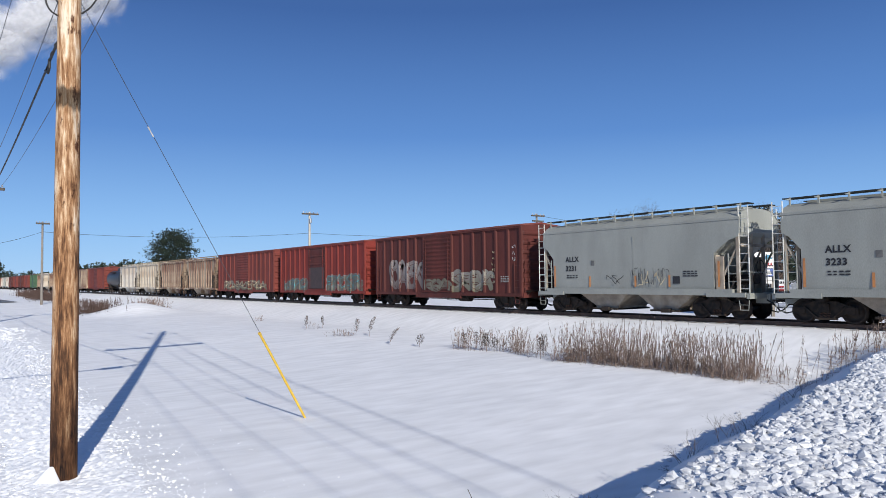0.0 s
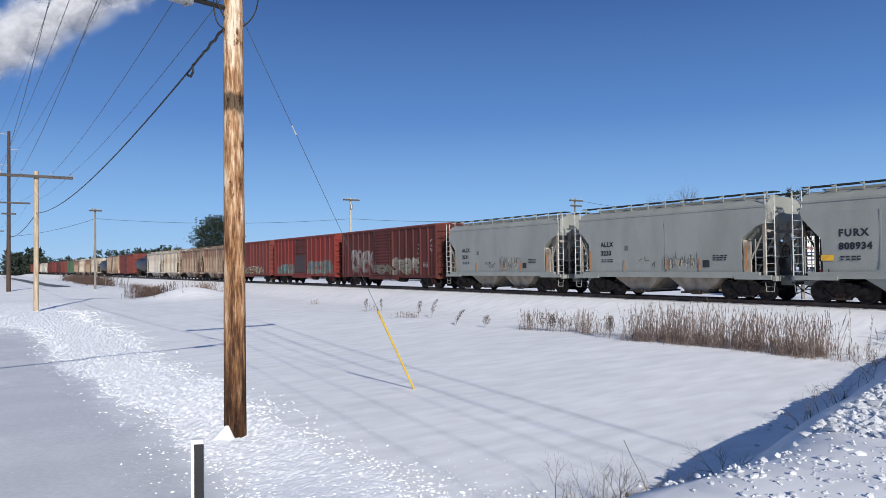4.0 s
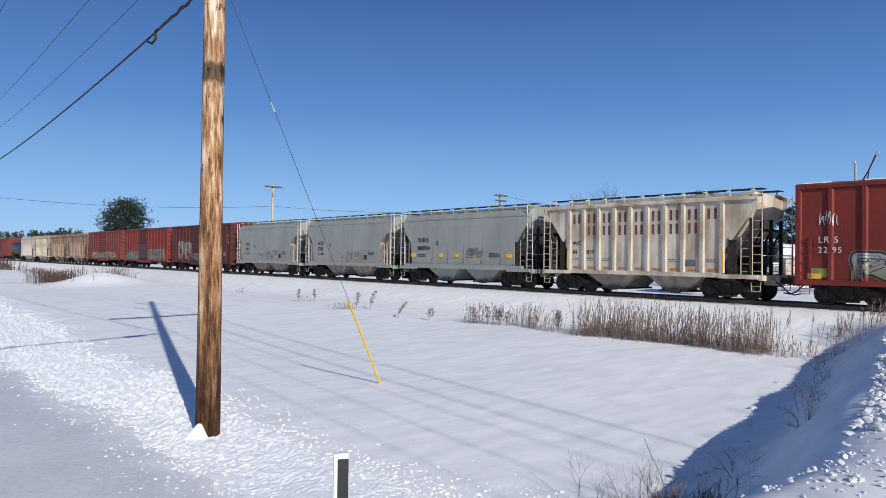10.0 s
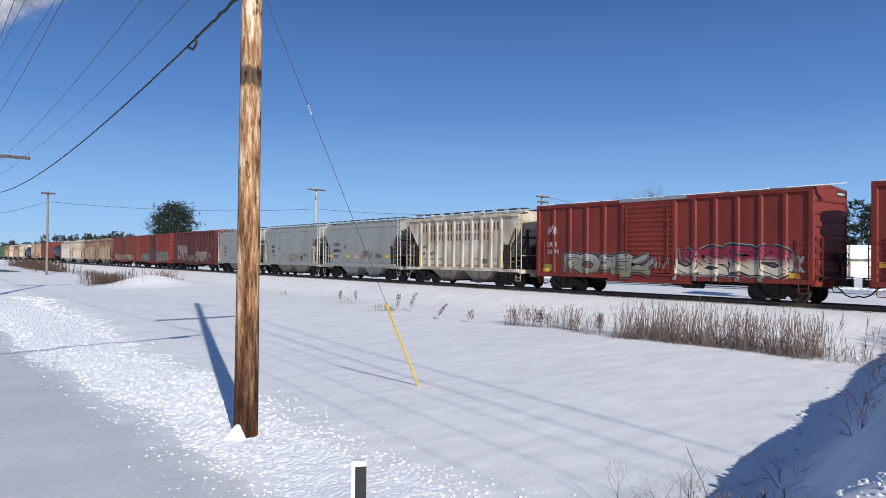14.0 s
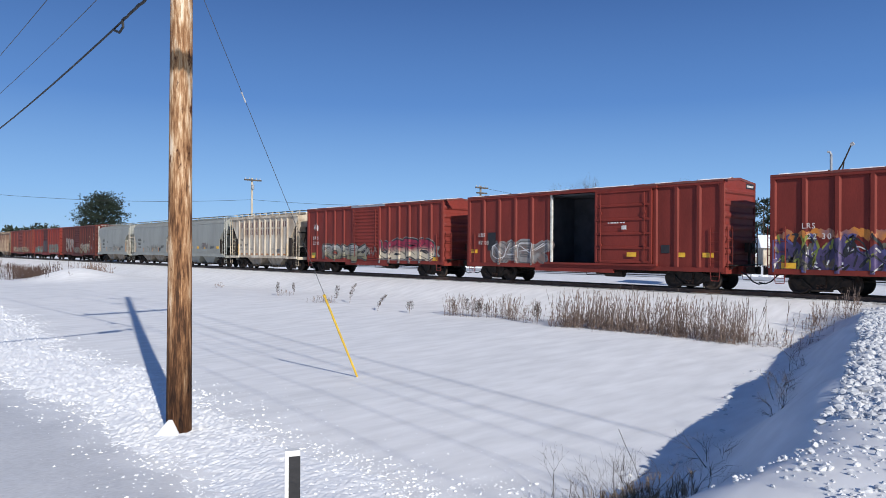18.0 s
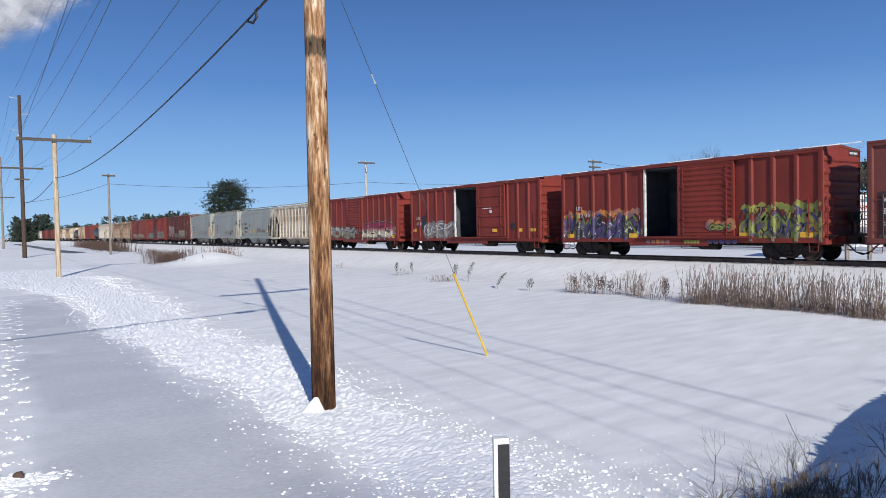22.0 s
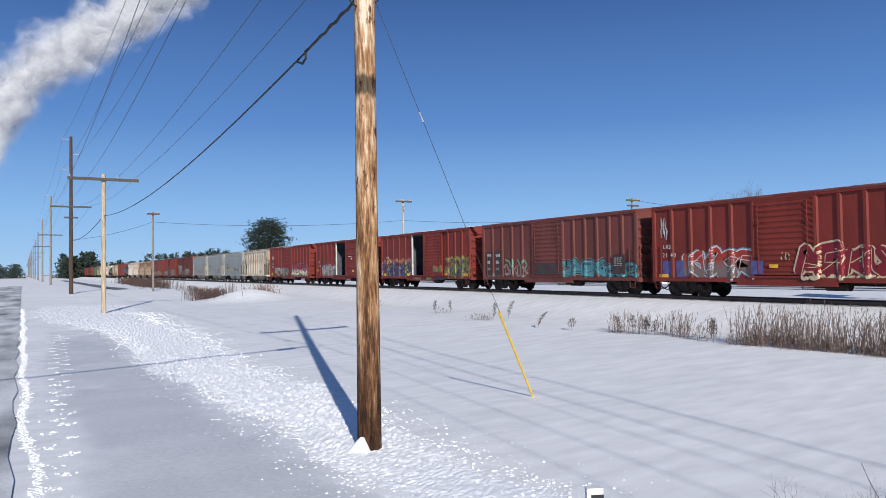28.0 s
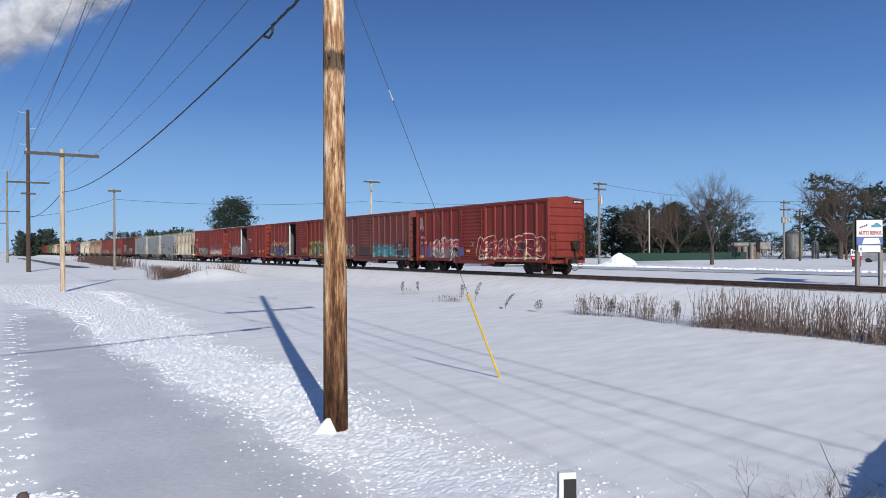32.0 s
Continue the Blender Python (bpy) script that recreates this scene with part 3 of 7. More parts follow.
# ---- boxcars ----
def panel_depth(posts, y):
    """How far out the side lies at y: posts stand proud of the sheet."""
    d = min(abs(y - p) for p in posts)
    return 1.432 + (0.075 if d < 0.065 else 0.075 * max(0.0, 1 - (d - 0.065) / 0.06))


def post_mesh(lo, hi):
    def build(bm):
        o = [(-0.125, 0.0), (-0.065, 0.075), (0.065, 0.075), (0.125, 0.0)]
        a = [bm.verts.new((-1.43 - x, y, lo)) for y, x in o]
        b = [bm.verts.new((-1.43 - x, y, hi)) for y, x in o]
        for i in range(3):
            bm.faces.new((a[i], a[i + 1], b[i + 1], b[i]))
        bm.faces.new(a)
        bm.faces.new(b)
        bm.faces.new((a[0], a[3], b[3], b[0]))
    return build


def end_mesh(ribs):
    """An end wall pressed into horizontal ribs, on its outer side +y."""
    def build(bm):
        prof = []
        z0, z1 = 0.95, 4.55
        step = (z1 - z0) / ribs
        prof.append((0.0, z0 - 0.12))
        for i in range(ribs):
            a = z0 + i * step
            prof += [(0.0, a + 0.08 * step), (0.07, a + 0.22 * step), (0.085, a + 0.38 * step), (0.07, a + 0.52 * step), (0.0, a + 0.66 * step)]
        prof.append((0.0, z1 + 0.05))
        xs = (-1.44, -1.33, 1.33, 1.44)
        rows = [[bm.verts.new((x, d * (0 if abs(x) > 1.4 else 1), z)) for x in xs] for d, z in prof]
        for a, b in zip(rows, rows[1:]):
            for i in range(3):
                bm.faces.new((a[i], a[i + 1], b[i + 1], b[i]))
        top = [bm.verts.new((-1.44, 0, 4.66)), bm.verts.new((0, 0, 4.80)), bm.verts.new((1.44, 0, 4.66))]
        l = rows[-1]
        bm.faces.new((l[0], l[1], l[2], l[3], top[2], top[1], top[0]))
        for s in (-1, 1):                                # corner posts
            box(bm, s * 1.50 if s < 0 else 1.43, -1.43 if s < 0 else 1.50, -0.16, 0.03, 0.80, 4.66)
    return build


def roof_mesh(half):
    def build(bm):
        o = [(-1.53, 4.60), (-1.53, 4.67), (-1.50, 4.69), (0, 4.84), (1.50, 4.69), (1.53, 4.67), (1.53, 4.60), (1.3, 4.615), (0, 4.74), (-1.3, 4.615)]
        prism(bm, o, -half + 0.01, half - 0.01)
        n = 13
        for i in range(1, n):
            y = -half + 2 * half * i / n
            prism(bm, [(-1.51, 4.68), (-1.40, 4.715), (0, 4.865), (1.40, 4.715), (1.51, 4.68)], y - 0.05, y + 0.05)
    return build


def door_mesh(w, ribs, style):
    """A door leaf as one pressed sheet: a frame, and ribs or flat panels between bars."""
    def build(bm):
        z0, z1 = 1.10, 4.495
        rows = [(z0, 0.07, 0.07), (z0 + 0.07, 0.07, 0.07)]
        if style == "ribbed":
            step = (z1 - z0 - 0.2) / ribs
            for i in range(ribs):
                a = z0 + 0.1 + i * step
                rows += [(a + 0.10 * step, 0.07, 0.03), (a + 0.30 * step, 0.07, 0.068), (a + 0.55 * step, 0.07, 0.068), (a + 0.75 * step, 0.07, 0.03)]
        else:
            step = (z1 - z0 - 0.1) / 5
            for i in range(5):
                a = z0 + 0.05 + i * step
                rows += [(a + 0.06, 0.07, 0.03), (a + step - 0.07, 0.07, 0.03), (a + step - 0.05, 0.08, 0.08), (a + step + 0.03, 0.08, 0.08)]
        rows += [(z1 - 0.02, 0.07, 0.07), (z1, 0.07, 0.07)]
        rows.sort()
        cols = (0.0, 0.10, 0.16, w - 0.16, w - 0.10, w)
        g = [[bm.verts.new((-(f if k in (0, 1, 4, 5) else p), y, z)) for k, y in enumerate(cols)] for z, f, p in rows]
        for a, b in zip(g, g[1:]):
            for k in range(5):
                bm.faces.new((a[k], a[k + 1], b[k + 1], b[k]))
        back = [bm.verts.new((0.03, y, z)) for y, z in ((0, z0), (w, z0), (w, z1), (0, z1))]
        bm.faces.new(back)
        bm.faces.new([back[0]] + [r[0] for r in g] + [back[3]])
        bm.faces.new([back[1]] + [r[5] for r in g] + [back[2]])
        bm.faces.new(g[0] + [back[1], back[0]])
        bm.faces.new(g[-1] + [back[2], back[3]])
    return build


def boxcar(s, paint, label, lefts=5, rights=6, door=(-1.3, 1.65), slid=0.0, style="ribbed", ribs=13, spin=False, fine=True, length=15.2, dark=None, sill_paint=None):
    half = length / 2
    car = thing("boxcar", pose(TRACK_X, s, RAIL_Z), label, "boxcar", "cars of the freight train")
    d0, d1 = door
    posts = [half - 0.10 - (half - 0.1 - d1) * i / lefts for i in range(lefts)] + [d0 - (half - 0.1 + d0) * i / rights for i in range(1, rights + 1)]
    edges = [half - 0.06, d1 + 0.06, d0 - 0.06, 0.06 - half]
    for side in (0, 180):
        turn = pose(0, 0, 0, 0, 0, side)
        sign = 1 if side == 0 else -1
        for k, (a, b) in enumerate(((d1, half), (-half, d0)) if side == 0 else ((-d0, half), (-half, -d1))):
            put("side_sheet", mesh_of(f"side_sheet {a:.2f} {b:.2f}", lambda bm: box(bm, -1.43, -1.38, a, b, 0.80, 4.58), paint), car, turn)
        for p in posts + [d1 + 0.02, d0 - 0.02]:
            if side == 0 or fine:
                put("side_post", mesh_of("side_post", post_mesh(0.98, 4.52), paint), car, turn @ pose(0, p * sign, 0))
        w = d1 - d0 + 0.1
        shift = slid if side == 0 else 0.0
        dm = mesh_of(f"door {style} {ribs} {w:.2f}", door_mesh(w, ribs, style), dark or paint)
        dr = put("sliding_door", dm, car, turn @ pose(-1.545 if (shift and style == "plug") else (-1.53 if shift else -1.46), (d0 if side == 0 else -d1) - 0.05 + shift, 0))
        for z in (0.98, 4.50):
            long = 2 * w + 0.3 if shift else w + 0.2
            y0 = d0 - 0.1 - (long - w - 0.2)
            if side == 0:
                put("door_track", mesh_of(f"door_track {long:.2f} {z}", lambda bm: box(bm, -1.62 if shift else -1.54, -1.44, 0, long, z, z + 0.09), sill_paint or paint), car, pose(0, y0, 0))
        if fine and side == 0:
            for yy in (0.35, w - 0.35):
                put("lock_bar", mesh_of("lock_bar", lambda bm: (rod(bm, (-0.10, 0, 1.15), (-0.10, 0, 4.35), 0.018, 6), box(bm, -0.13, -0.06, -0.05, 0.05, 1.9, 2.0), box(bm, -0.13, -0.06, -0.05, 0.05, 3.4, 3.5)), paint), dr, pose(0, yy, 0))
        put("side_sill", mesh_of(f"side_sill {length}", lambda bm: (box(bm, -1.49, -1.36, -half, half, 0.78, 0.98), box(bm, -1.50, -1.36, d0 - 0.9, d1 + 0.9, 0.62, 0.80)), sill_paint or paint), car, turn)
        put("top_rail", mesh_of(f"top_rail {length}", lambda bm: box(bm, -1.515, -1.38, -half, half, 4.50, 4.62), paint), car, turn)
    for way in (1, -1):
        turn = pose(0, way * (half - 0.03), 0, 0, 0, 0 if way > 0 else 180)
        put("end_wall", mesh_of("end_wall", end_mesh(7), paint), car, turn)
        if fine:
            for xx in (-1.40, 0.95):
                put("ladder", mesh_of("ladder 4", ladder_mesh(1.75, 0.42, 5), paint), car, turn @ pose(xx, 0.16, 0.98, 0, 0, -90) @ pose(0, 0, 0))
            put("end_sill", mesh_of("end_sill", lambda bm: (box(bm, -1.45, 1.45, -0.1, 0.12, 0.72, 1.0), box(bm, -0.35, 0.35, 0.1, 0.34, 0.70, 1.04)), paint), car, turn)
            put("crossover_step", mesh_of("crossover_step", lambda bm: (box(bm, -1.3, 1.3, 0.14, 0.42, 1.06, 1.10), rod(bm, (-1.2, 0.15, 0.9), (-1.2, 0.4, 1.06), 0.02), rod(bm, (1.2, 0.15, 0.9), (1.2, 0.4, 1.06), 0.02)), GEAR), car, turn)
            for xx in (-1.49, 1.49):
                yy = -0.55
                put("ladder", mesh_of("grab irons", ladder_mesh(1.6, 0.42, 4), paint), car, turn @ pose(xx, yy, 1.05))
                put("step", mesh_of("step", step_mesh, paint), car, turn @ pose(xx, yy, 0.42))
        coupler(car, way * (half + 0.32), way)
    put("roof", mesh_of(f"roof {length}", roof_mesh(half), ROOF), car)
    put("floor", mesh_of(f"floor {length}", lambda bm: box(bm, -1.38, 1.38, -half + 0.05, half - 0.05, 0.98, 1.06), DARKWOOD), car)
    put("center_sill", mesh_of(f"center_sill {length}", lambda bm: (box(bm, -0.18, 0.18, -half, half, 0.60, 0.96),) + tuple(box(bm, -1.36, 1.36, y - 0.06, y + 0.06, 0.72, 0.98) for y in (-3.6, -1.8, 0, 1.8, 3.6)), GEAR), car)
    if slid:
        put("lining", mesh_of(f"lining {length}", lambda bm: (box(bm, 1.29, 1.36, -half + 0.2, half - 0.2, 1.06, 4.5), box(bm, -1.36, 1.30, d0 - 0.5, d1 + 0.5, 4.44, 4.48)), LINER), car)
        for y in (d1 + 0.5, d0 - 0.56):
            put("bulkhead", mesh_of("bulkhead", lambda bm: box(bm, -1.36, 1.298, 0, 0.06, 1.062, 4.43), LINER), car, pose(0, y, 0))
        put("door_edge", mesh_of("door_edge", lambda bm: box(bm, -1.53, -1.40, 0, 0.08, 1.08, 4.48), LADDER), car, pose(0, d1 - 0.20, 0))
    if fine:
        put("brake_reservoir", mesh_of("brake_reservoir", lambda bm: (rod(bm, (-0.85, -0.5, 0.62), (-0.85, 0.5, 0.62), 0.2, 14), rod(bm, (-0.75, 0.7, 0.66), (-0.75, 1.1, 0.66), 0.15, 12)), GEAR), car, pose(0, -1.9, 0))
        put("brake_rod", mesh_of("brake_rod", lambda bm: (rod(bm, (-0.5, -4.6, 0.55), (-0.5, 4.6, 0.55), 0.02, 5), rod(bm, (-1.2, -2.4, 0.5), (-1.2, -0.5, 0.5), 0.02, 5), rod(bm, (-1.2, -0.5, 0.5), (-1.2, -0.5, 0.8), 0.02, 5), rod(bm, (-1.2, -2.4, 0.5), (-1.2, -2.4, 0.8), 0.02, 5)), GEAR), car)
        rear = pose(0, -(half - 0.03), 0, 0, 0, 180)
        put("brake_housing", mesh_of("brake_housing", lambda bm: (box(bm, -0.88, -0.32, 0.09, 0.30, 1.62, 2.02), rod(bm, (-0.6, 0.3, 1.82), (-0.6, 0.36, 1.82), 0.05, 8), box(bm, -0.70, -0.60, 0.10, 0.18, 1.05, 1.62)), GEAR), car, rear)
        put("brake_wheel", mesh_of("brake_wheel", lambda bm: wheel_rim(bm, 0.28), GEAR), car, rear @ pose(-0.6, 0.38, 1.82))
        put("end_plate", mesh_of("end_plate", lambda bm: box(bm, -1.35, -0.62, 0.0, 0.02, 4.40, 4.62), BLACK), car, rear)
        put("number_bars", mesh_of("number_bars", lambda bm: [box(bm, -1.28 + 0.11 * k, -1.20 + 0.11 * k, 0.021, 0.025, 4.46, 4.55) for k in range(6)], GR_WHITE), car, rear)
    for y in (half - 1.75, -half + 1.75):
        truck(car, y, spin, fine)
    CARS.append((car, s))
    return car, posts + [d1 + 0.02, d0 - 0.02]


def wheel_rim(bm, r):
    pts = [Vector((r * math.cos(a * math.pi / 8), 0, r * math.sin(a * math.pi / 8))) for a in range(16)]
    for i in range(16):
        rod(bm, pts[i], pts[(i + 1) % 16], 0.018, 5, cap=False)
        if i % 4 == 0:
            rod(bm, pts[i], (0, 0, 0), 0.012, 4)


CARS = []


# ---- covered hoppers ----
def loft(bm, levels, deep):
    """A hopper body from levels of (z, half width, reach at the -y end, reach at the +y end).
    The side sheets stand past the end walls, which slope inwards below z = 3.4 by deep metres."""
    rings = []
    for z, x, ya, yb in levels:
        back = deep * min(1.0, max(0.0, (3.40 - z) / 2.2))
        ea, eb = min(ya - 0.02, 5.42 - back), min(yb - 0.02, 5.42 - back)
        i = x - 0.03
        rings.append([bm.verts.new(p + (z,)) for p in ((-x, -ya), (-i, -ya), (-i, -ea), (i, -ea), (i, -ya), (x, -ya), (x, yb), (i, yb), (i, eb), (-i, eb), (-i, yb), (-x, yb))])
    for a, b in zip(rings, rings[1:]):
        for i in range(12):
            j = (i + 1) % 12
            bm.faces.new((a[i], a[j], b[j], b[i]))
    bm.faces.new(rings[0][::-1])
    bm.faces.new(rings[-1])


def chute_mesh(bm):
    t = [bm.verts.new(p) for p in ((-1.25, -1.62, 1.12), (1.25, -1.62, 1.12), (1.25, 1.62, 1.12), (-1.25, 1.62, 1.12))]
    m = [bm.verts.new(p) for p in ((-1.05, -0.55, 0.40), (1.05, -0.55, 0.40), (1.05, 0.75, 0.40), (-1.05, 0.75, 0.40))]
    l = [bm.verts.new(p) for p in ((-1.05, -0.55, 0.30), (1.05, -0.55, 0.30), (1.05, 0.75, 0.30), (-1.05, 0.75, 0.30))]
    for a, b in ((t, m), (m, l)):
        for i in range(4):
            j = (i + 1) % 4
            bm.faces.new((a[i], a[j], b[j], b[i]))
    bm.faces.new(l)
    bm.faces.new(t)


def hopper(s, paint, label, kind, spin=False, fine=True, dirty=None):
    car = thing("covered_hopper", pose(TRACK_X, s, RAIL_Z), label, "hopper car", "cars of the freight train")
    dirty = dirty or paint
    if kind == "smooth":
        lv = [(1.22, 1.46, 4.32, 4.72), (1.7, 1.485, 4.32, 4.72), (2.70, 1.50, 4.35, 4.72), (3.18, 1.497, 5.0, 5.15), (3.32, 1.494, 5.42, 5.42), (3.5, 1.485, 5.46, 5.46), (3.98, 1.45, 5.46, 5.46), (4.0, 1.475, 5.47, 5.47), (4.08, 1.475, 5.47, 5.47), (4.10, 1.43, 5.45, 5.45), (4.30, 1.22, 5.45, 5.45), (4.44, 0.85, 5.45, 5.45), (4.48, 0.4, 5.45, 5.45)]
        top = 4.46
    elif kind == "bulged":
        lv = [(1.22, 1.44, 4.55, 4.60), (1.7, 1.475, 4.54, 4.60), (2.55, 1.50, 4.54, 4.64), (3.0, 1.50, 4.95, 5.05), (3.40, 1.492, 5.38, 5.40), (3.6, 1.485, 5.46, 5.46), (3.98, 1.44, 5.46, 5.46), (4.0, 1.47, 5.46, 5.46), (4.08, 1.47, 5.46, 5.46), (4.10, 1.42, 5.45, 5.45), (4.32, 1.2, 5.45, 5.45), (4.46, 0.85, 5.45, 5.45), (4.50, 0.4, 5.45, 5.45)]
        top = 4.48
    else:
        lv = [(1.12, 1.42, 4.22, 4.22), (2.15, 1.42, 4.24, 4.24), (3.45, 1.42, 5.2, 5.2), (4.0, 1.42, 5.60, 5.60), (4.28, 1.42, 5.62, 5.62), (4.40, 1.36, 5.62, 5.62), (4.50, 0.6, 5.62, 5.62)]
        top = 4.50
    put("shell", mesh_of(f"shell {kind}", lambda bm: loft(bm, lv, 2.3), paint, False), car)
    if kind == "ribbed":
        for k in range(10):
            y = 4.1 - k * 8.2 / 9
            for side in (-1, 1):
                if side < 0 or fine:
                    put("rib", mesh_of("rib", lambda bm: prism_z(bm, [(-0.13, 0.0), (-0.075, 0.085), (0.075, 0.085), (0.13, 0.0)], 1.14, 4.26), paint), car, pose(side * 1.415, y, 0, 0, 0, 90 if side < 0 else -90))
        put("top_rail", mesh_of("hopper_rail", lambda bm: (box(bm, -1.53, -1.40, -5.66, 5.66, 4.22, 4.34), box(bm, 1.40, 1.53, -5.66, 5.66, 4.22, 4.34)), paint), car)
        sill_z = (0.95, 1.14)
    else:
        sill_z = (0.98, 1.24)
        for y in ((-0.3,) if kind == "smooth" else (2.43, 0.97, -0.46, -2.02, -3.56)):
            put("seam", mesh_of("seam", lambda bm: prism_z(bm, [(-1.503, -0.05), (-1.507, 0.0), (-1.503, 0.05), (-1.48, 0.0)], 1.4, 3.6), paint), car, pose(0, y, 0))
    for side in (-1, 1):
        put("side_sill", mesh_of(f"hopper_sill {kind}", lambda bm: (box(bm, -0.09, 0.09, -5.15 if kind != "ribbed" else -4.1, 5.15 if kind != "ribbed" else 4.1, *sill_z), box(bm, -0.12, 0.0, -5.7, -4.0, 0.92, 1.10), box(bm, -0.12, 0.0, 4.0, 5.7, 0.92, 1.10)), paint), car, pose(side * 1.46, 0, 0))
    for way in (1, -1):
        put("chute", mesh_of("chute", chute_mesh, dirty), car, pose(0, way * 1.75, 0, 0, 0, 0 if way < 0 else 180))
        put("outlet_gate", mesh_of("outlet_gate", lambda bm: (box(bm, -1.2, 1.2, -0.75, 0.75, 0.24, 0.32), rod(bm, (-1.35, -0.5, 0.28), (1.35, -0.5, 0.28), 0.04, 8), box(bm, -1.30, -1.05, -0.3, 0.1, 0.2, 0.38)), GEAR), car, pose(0, way * 1.68, 0))
        turn = pose(0, 0, 0, 0, 0, 0 if way > 0 else 180)
        # ribbed and bulged ends: near-black colour stands in for shade in the end cavity
        put("slope_frame", mesh_of(f"slope_frame {kind}", slope_frame, dirty if kind == "smooth" else GEAR), car, turn)
        put("end_platform", mesh_of("end_platform", lambda bm: (box(bm, -1.5, 1.5, 5.45, 5.85, 1.02, 1.08), box(bm, -1.5, 1.5, 5.72, 5.86, 0.86, 1.06), box(bm, -0.3, 0.3, 5.4, 6.0, 0.66, 1.04)), paint), car, turn)
        for xx in (-1.44, 1.40):
            put("ladder", mesh_of("tall_ladder", ladder_mesh(3.45, 0.40, 10), LADDER if paint.name.startswith("hopper grey") else paint), car, turn @ pose(xx, 5.40, 1.08))
            put("ladder", mesh_of("short_ladder", ladder_mesh(1.6, 0.4, 5), paint), car, turn @ pose(xx, 4.92, 1.06))
            put("step", mesh_of("step", step_mesh, paint), car, turn @ pose(xx, 5.35, 0.42))
        put("hand_rail", mesh_of("hand_rail", lambda bm: (rod(bm, (-1.4, 5.82, 1.9), (1.4, 5.82, 1.9), 0.018), rod(bm, (-1.4, 5.82, 1.08), (-1.4, 5.82, 1.9), 0.018), rod(bm, (1.4, 5.82, 1.08), (1.4, 5.82, 1.9), 0.018)), paint), car, turn)
        coupler(car, way * 6.0, way)
    if fine:
        put("brake_wheel", mesh_of("brake_wheel", lambda bm: wheel_rim(bm, 0.28), GEAR), car, pose(-0.5, -5.75, 2.1))
        put("brake_reservoir", mesh_of("brake_reservoir", lambda bm: (rod(bm, (-0.85, -0.5, 0.62), (-0.85, 0.5, 0.62), 0.2, 14), rod(bm, (-0.75, 0.7, 0.66), (-0.75, 1.1, 0.66), 0.15, 12)), GEAR), car, pose(0.55, -5.0, 1.0))
    for x in (-0.8, 0.8):
        put("running_board", mesh_of(f"running_board", running_board, GRATE), car, pose(x, 0, top + 0.17))
        for k in range(11):
            put("stanchion", mesh_of("stanchion", lambda bm: (box(bm, -0.06, -0.02, -0.03, 0.03, -0.26, 0.05), box(bm, -0.3, 0.0, -0.03, 0.03, -0.06, -0.02)), paint), car, pose(x * 1.28, 5.3 - k * 1.06, top + 0.17, 0, 0, 0 if x < 0 else 180))
    put("hatch", mesh_of("hatch", lambda bm: (box(bm, -0.35, 0.35, -5.0, 5.0, 0, 0.12),), paint), car, pose(0, 0, top))
    for side in (0, 180):
        put("center_sill", mesh_of("hopper_center_sill", lambda bm: (box(bm, -0.18, 0.18, 3.0, 5.9, 0.60, 1.0), box(bm, -1.4, 1.4, 4.0, 4.3, 0.8, 1.02)), GEAR), car, pose(0, 0, 0, 0, 0, side))
    for y in (4.15, -4.15):
        truck(car, y, spin, fine)
    CARS.append((car, s))
    return car


def prism_z(bm, outline, z0, z1):
    a = [bm.verts.new((x, y, z0)) for x, y in outline]
    b = [bm.verts.new((x, y, z1)) for x, y in outline]
    n = len(a)
    for i in range(n):
        bm.faces.new((a[i], a[(i + 1) % n], b[(i + 1) % n], b[i]))
    bm.faces.new(a[::-1])
    bm.faces.new(b)


def slope_frame(bm):
    """Posts, braces and small plates that carry the slope of one end."""
    for x in (-1.38, -0.45, 0.45, 1.38):
        box(bm, x - 0.05, x + 0.05, 5.28, 5.40, 1.05, 3.45)
        rod(bm, (x, 4.35, 1.10), (x, 5.30, 2.9), 0.045, 4)
    box(bm, -1.42, 1.42, 5.28, 5.40, 2.92, 3.04)
    for s in (-1, 1):
        box(bm, s * 1.40 - 0.03, s * 1.40 + 0.03, 4.40, 4.72, 1.1, 2.55)
        box(bm, s * 1.15 - 0.30, s * 1.15 + 0.30, 4.36, 4.40, 1.1, 2.62)


def running_board(bm):
    for k in range(5):
        x = -0.22 + k * 0.11
        box(bm, x - 0.02, x + 0.02, -5.6, 5.6, 0.0, 0.045)
    for k in range(28):
        y = -5.5 + k * 0.407
        box(bm, -0.24, 0.24, y - 0.015, y + 0.015, 0.005, 0.035)


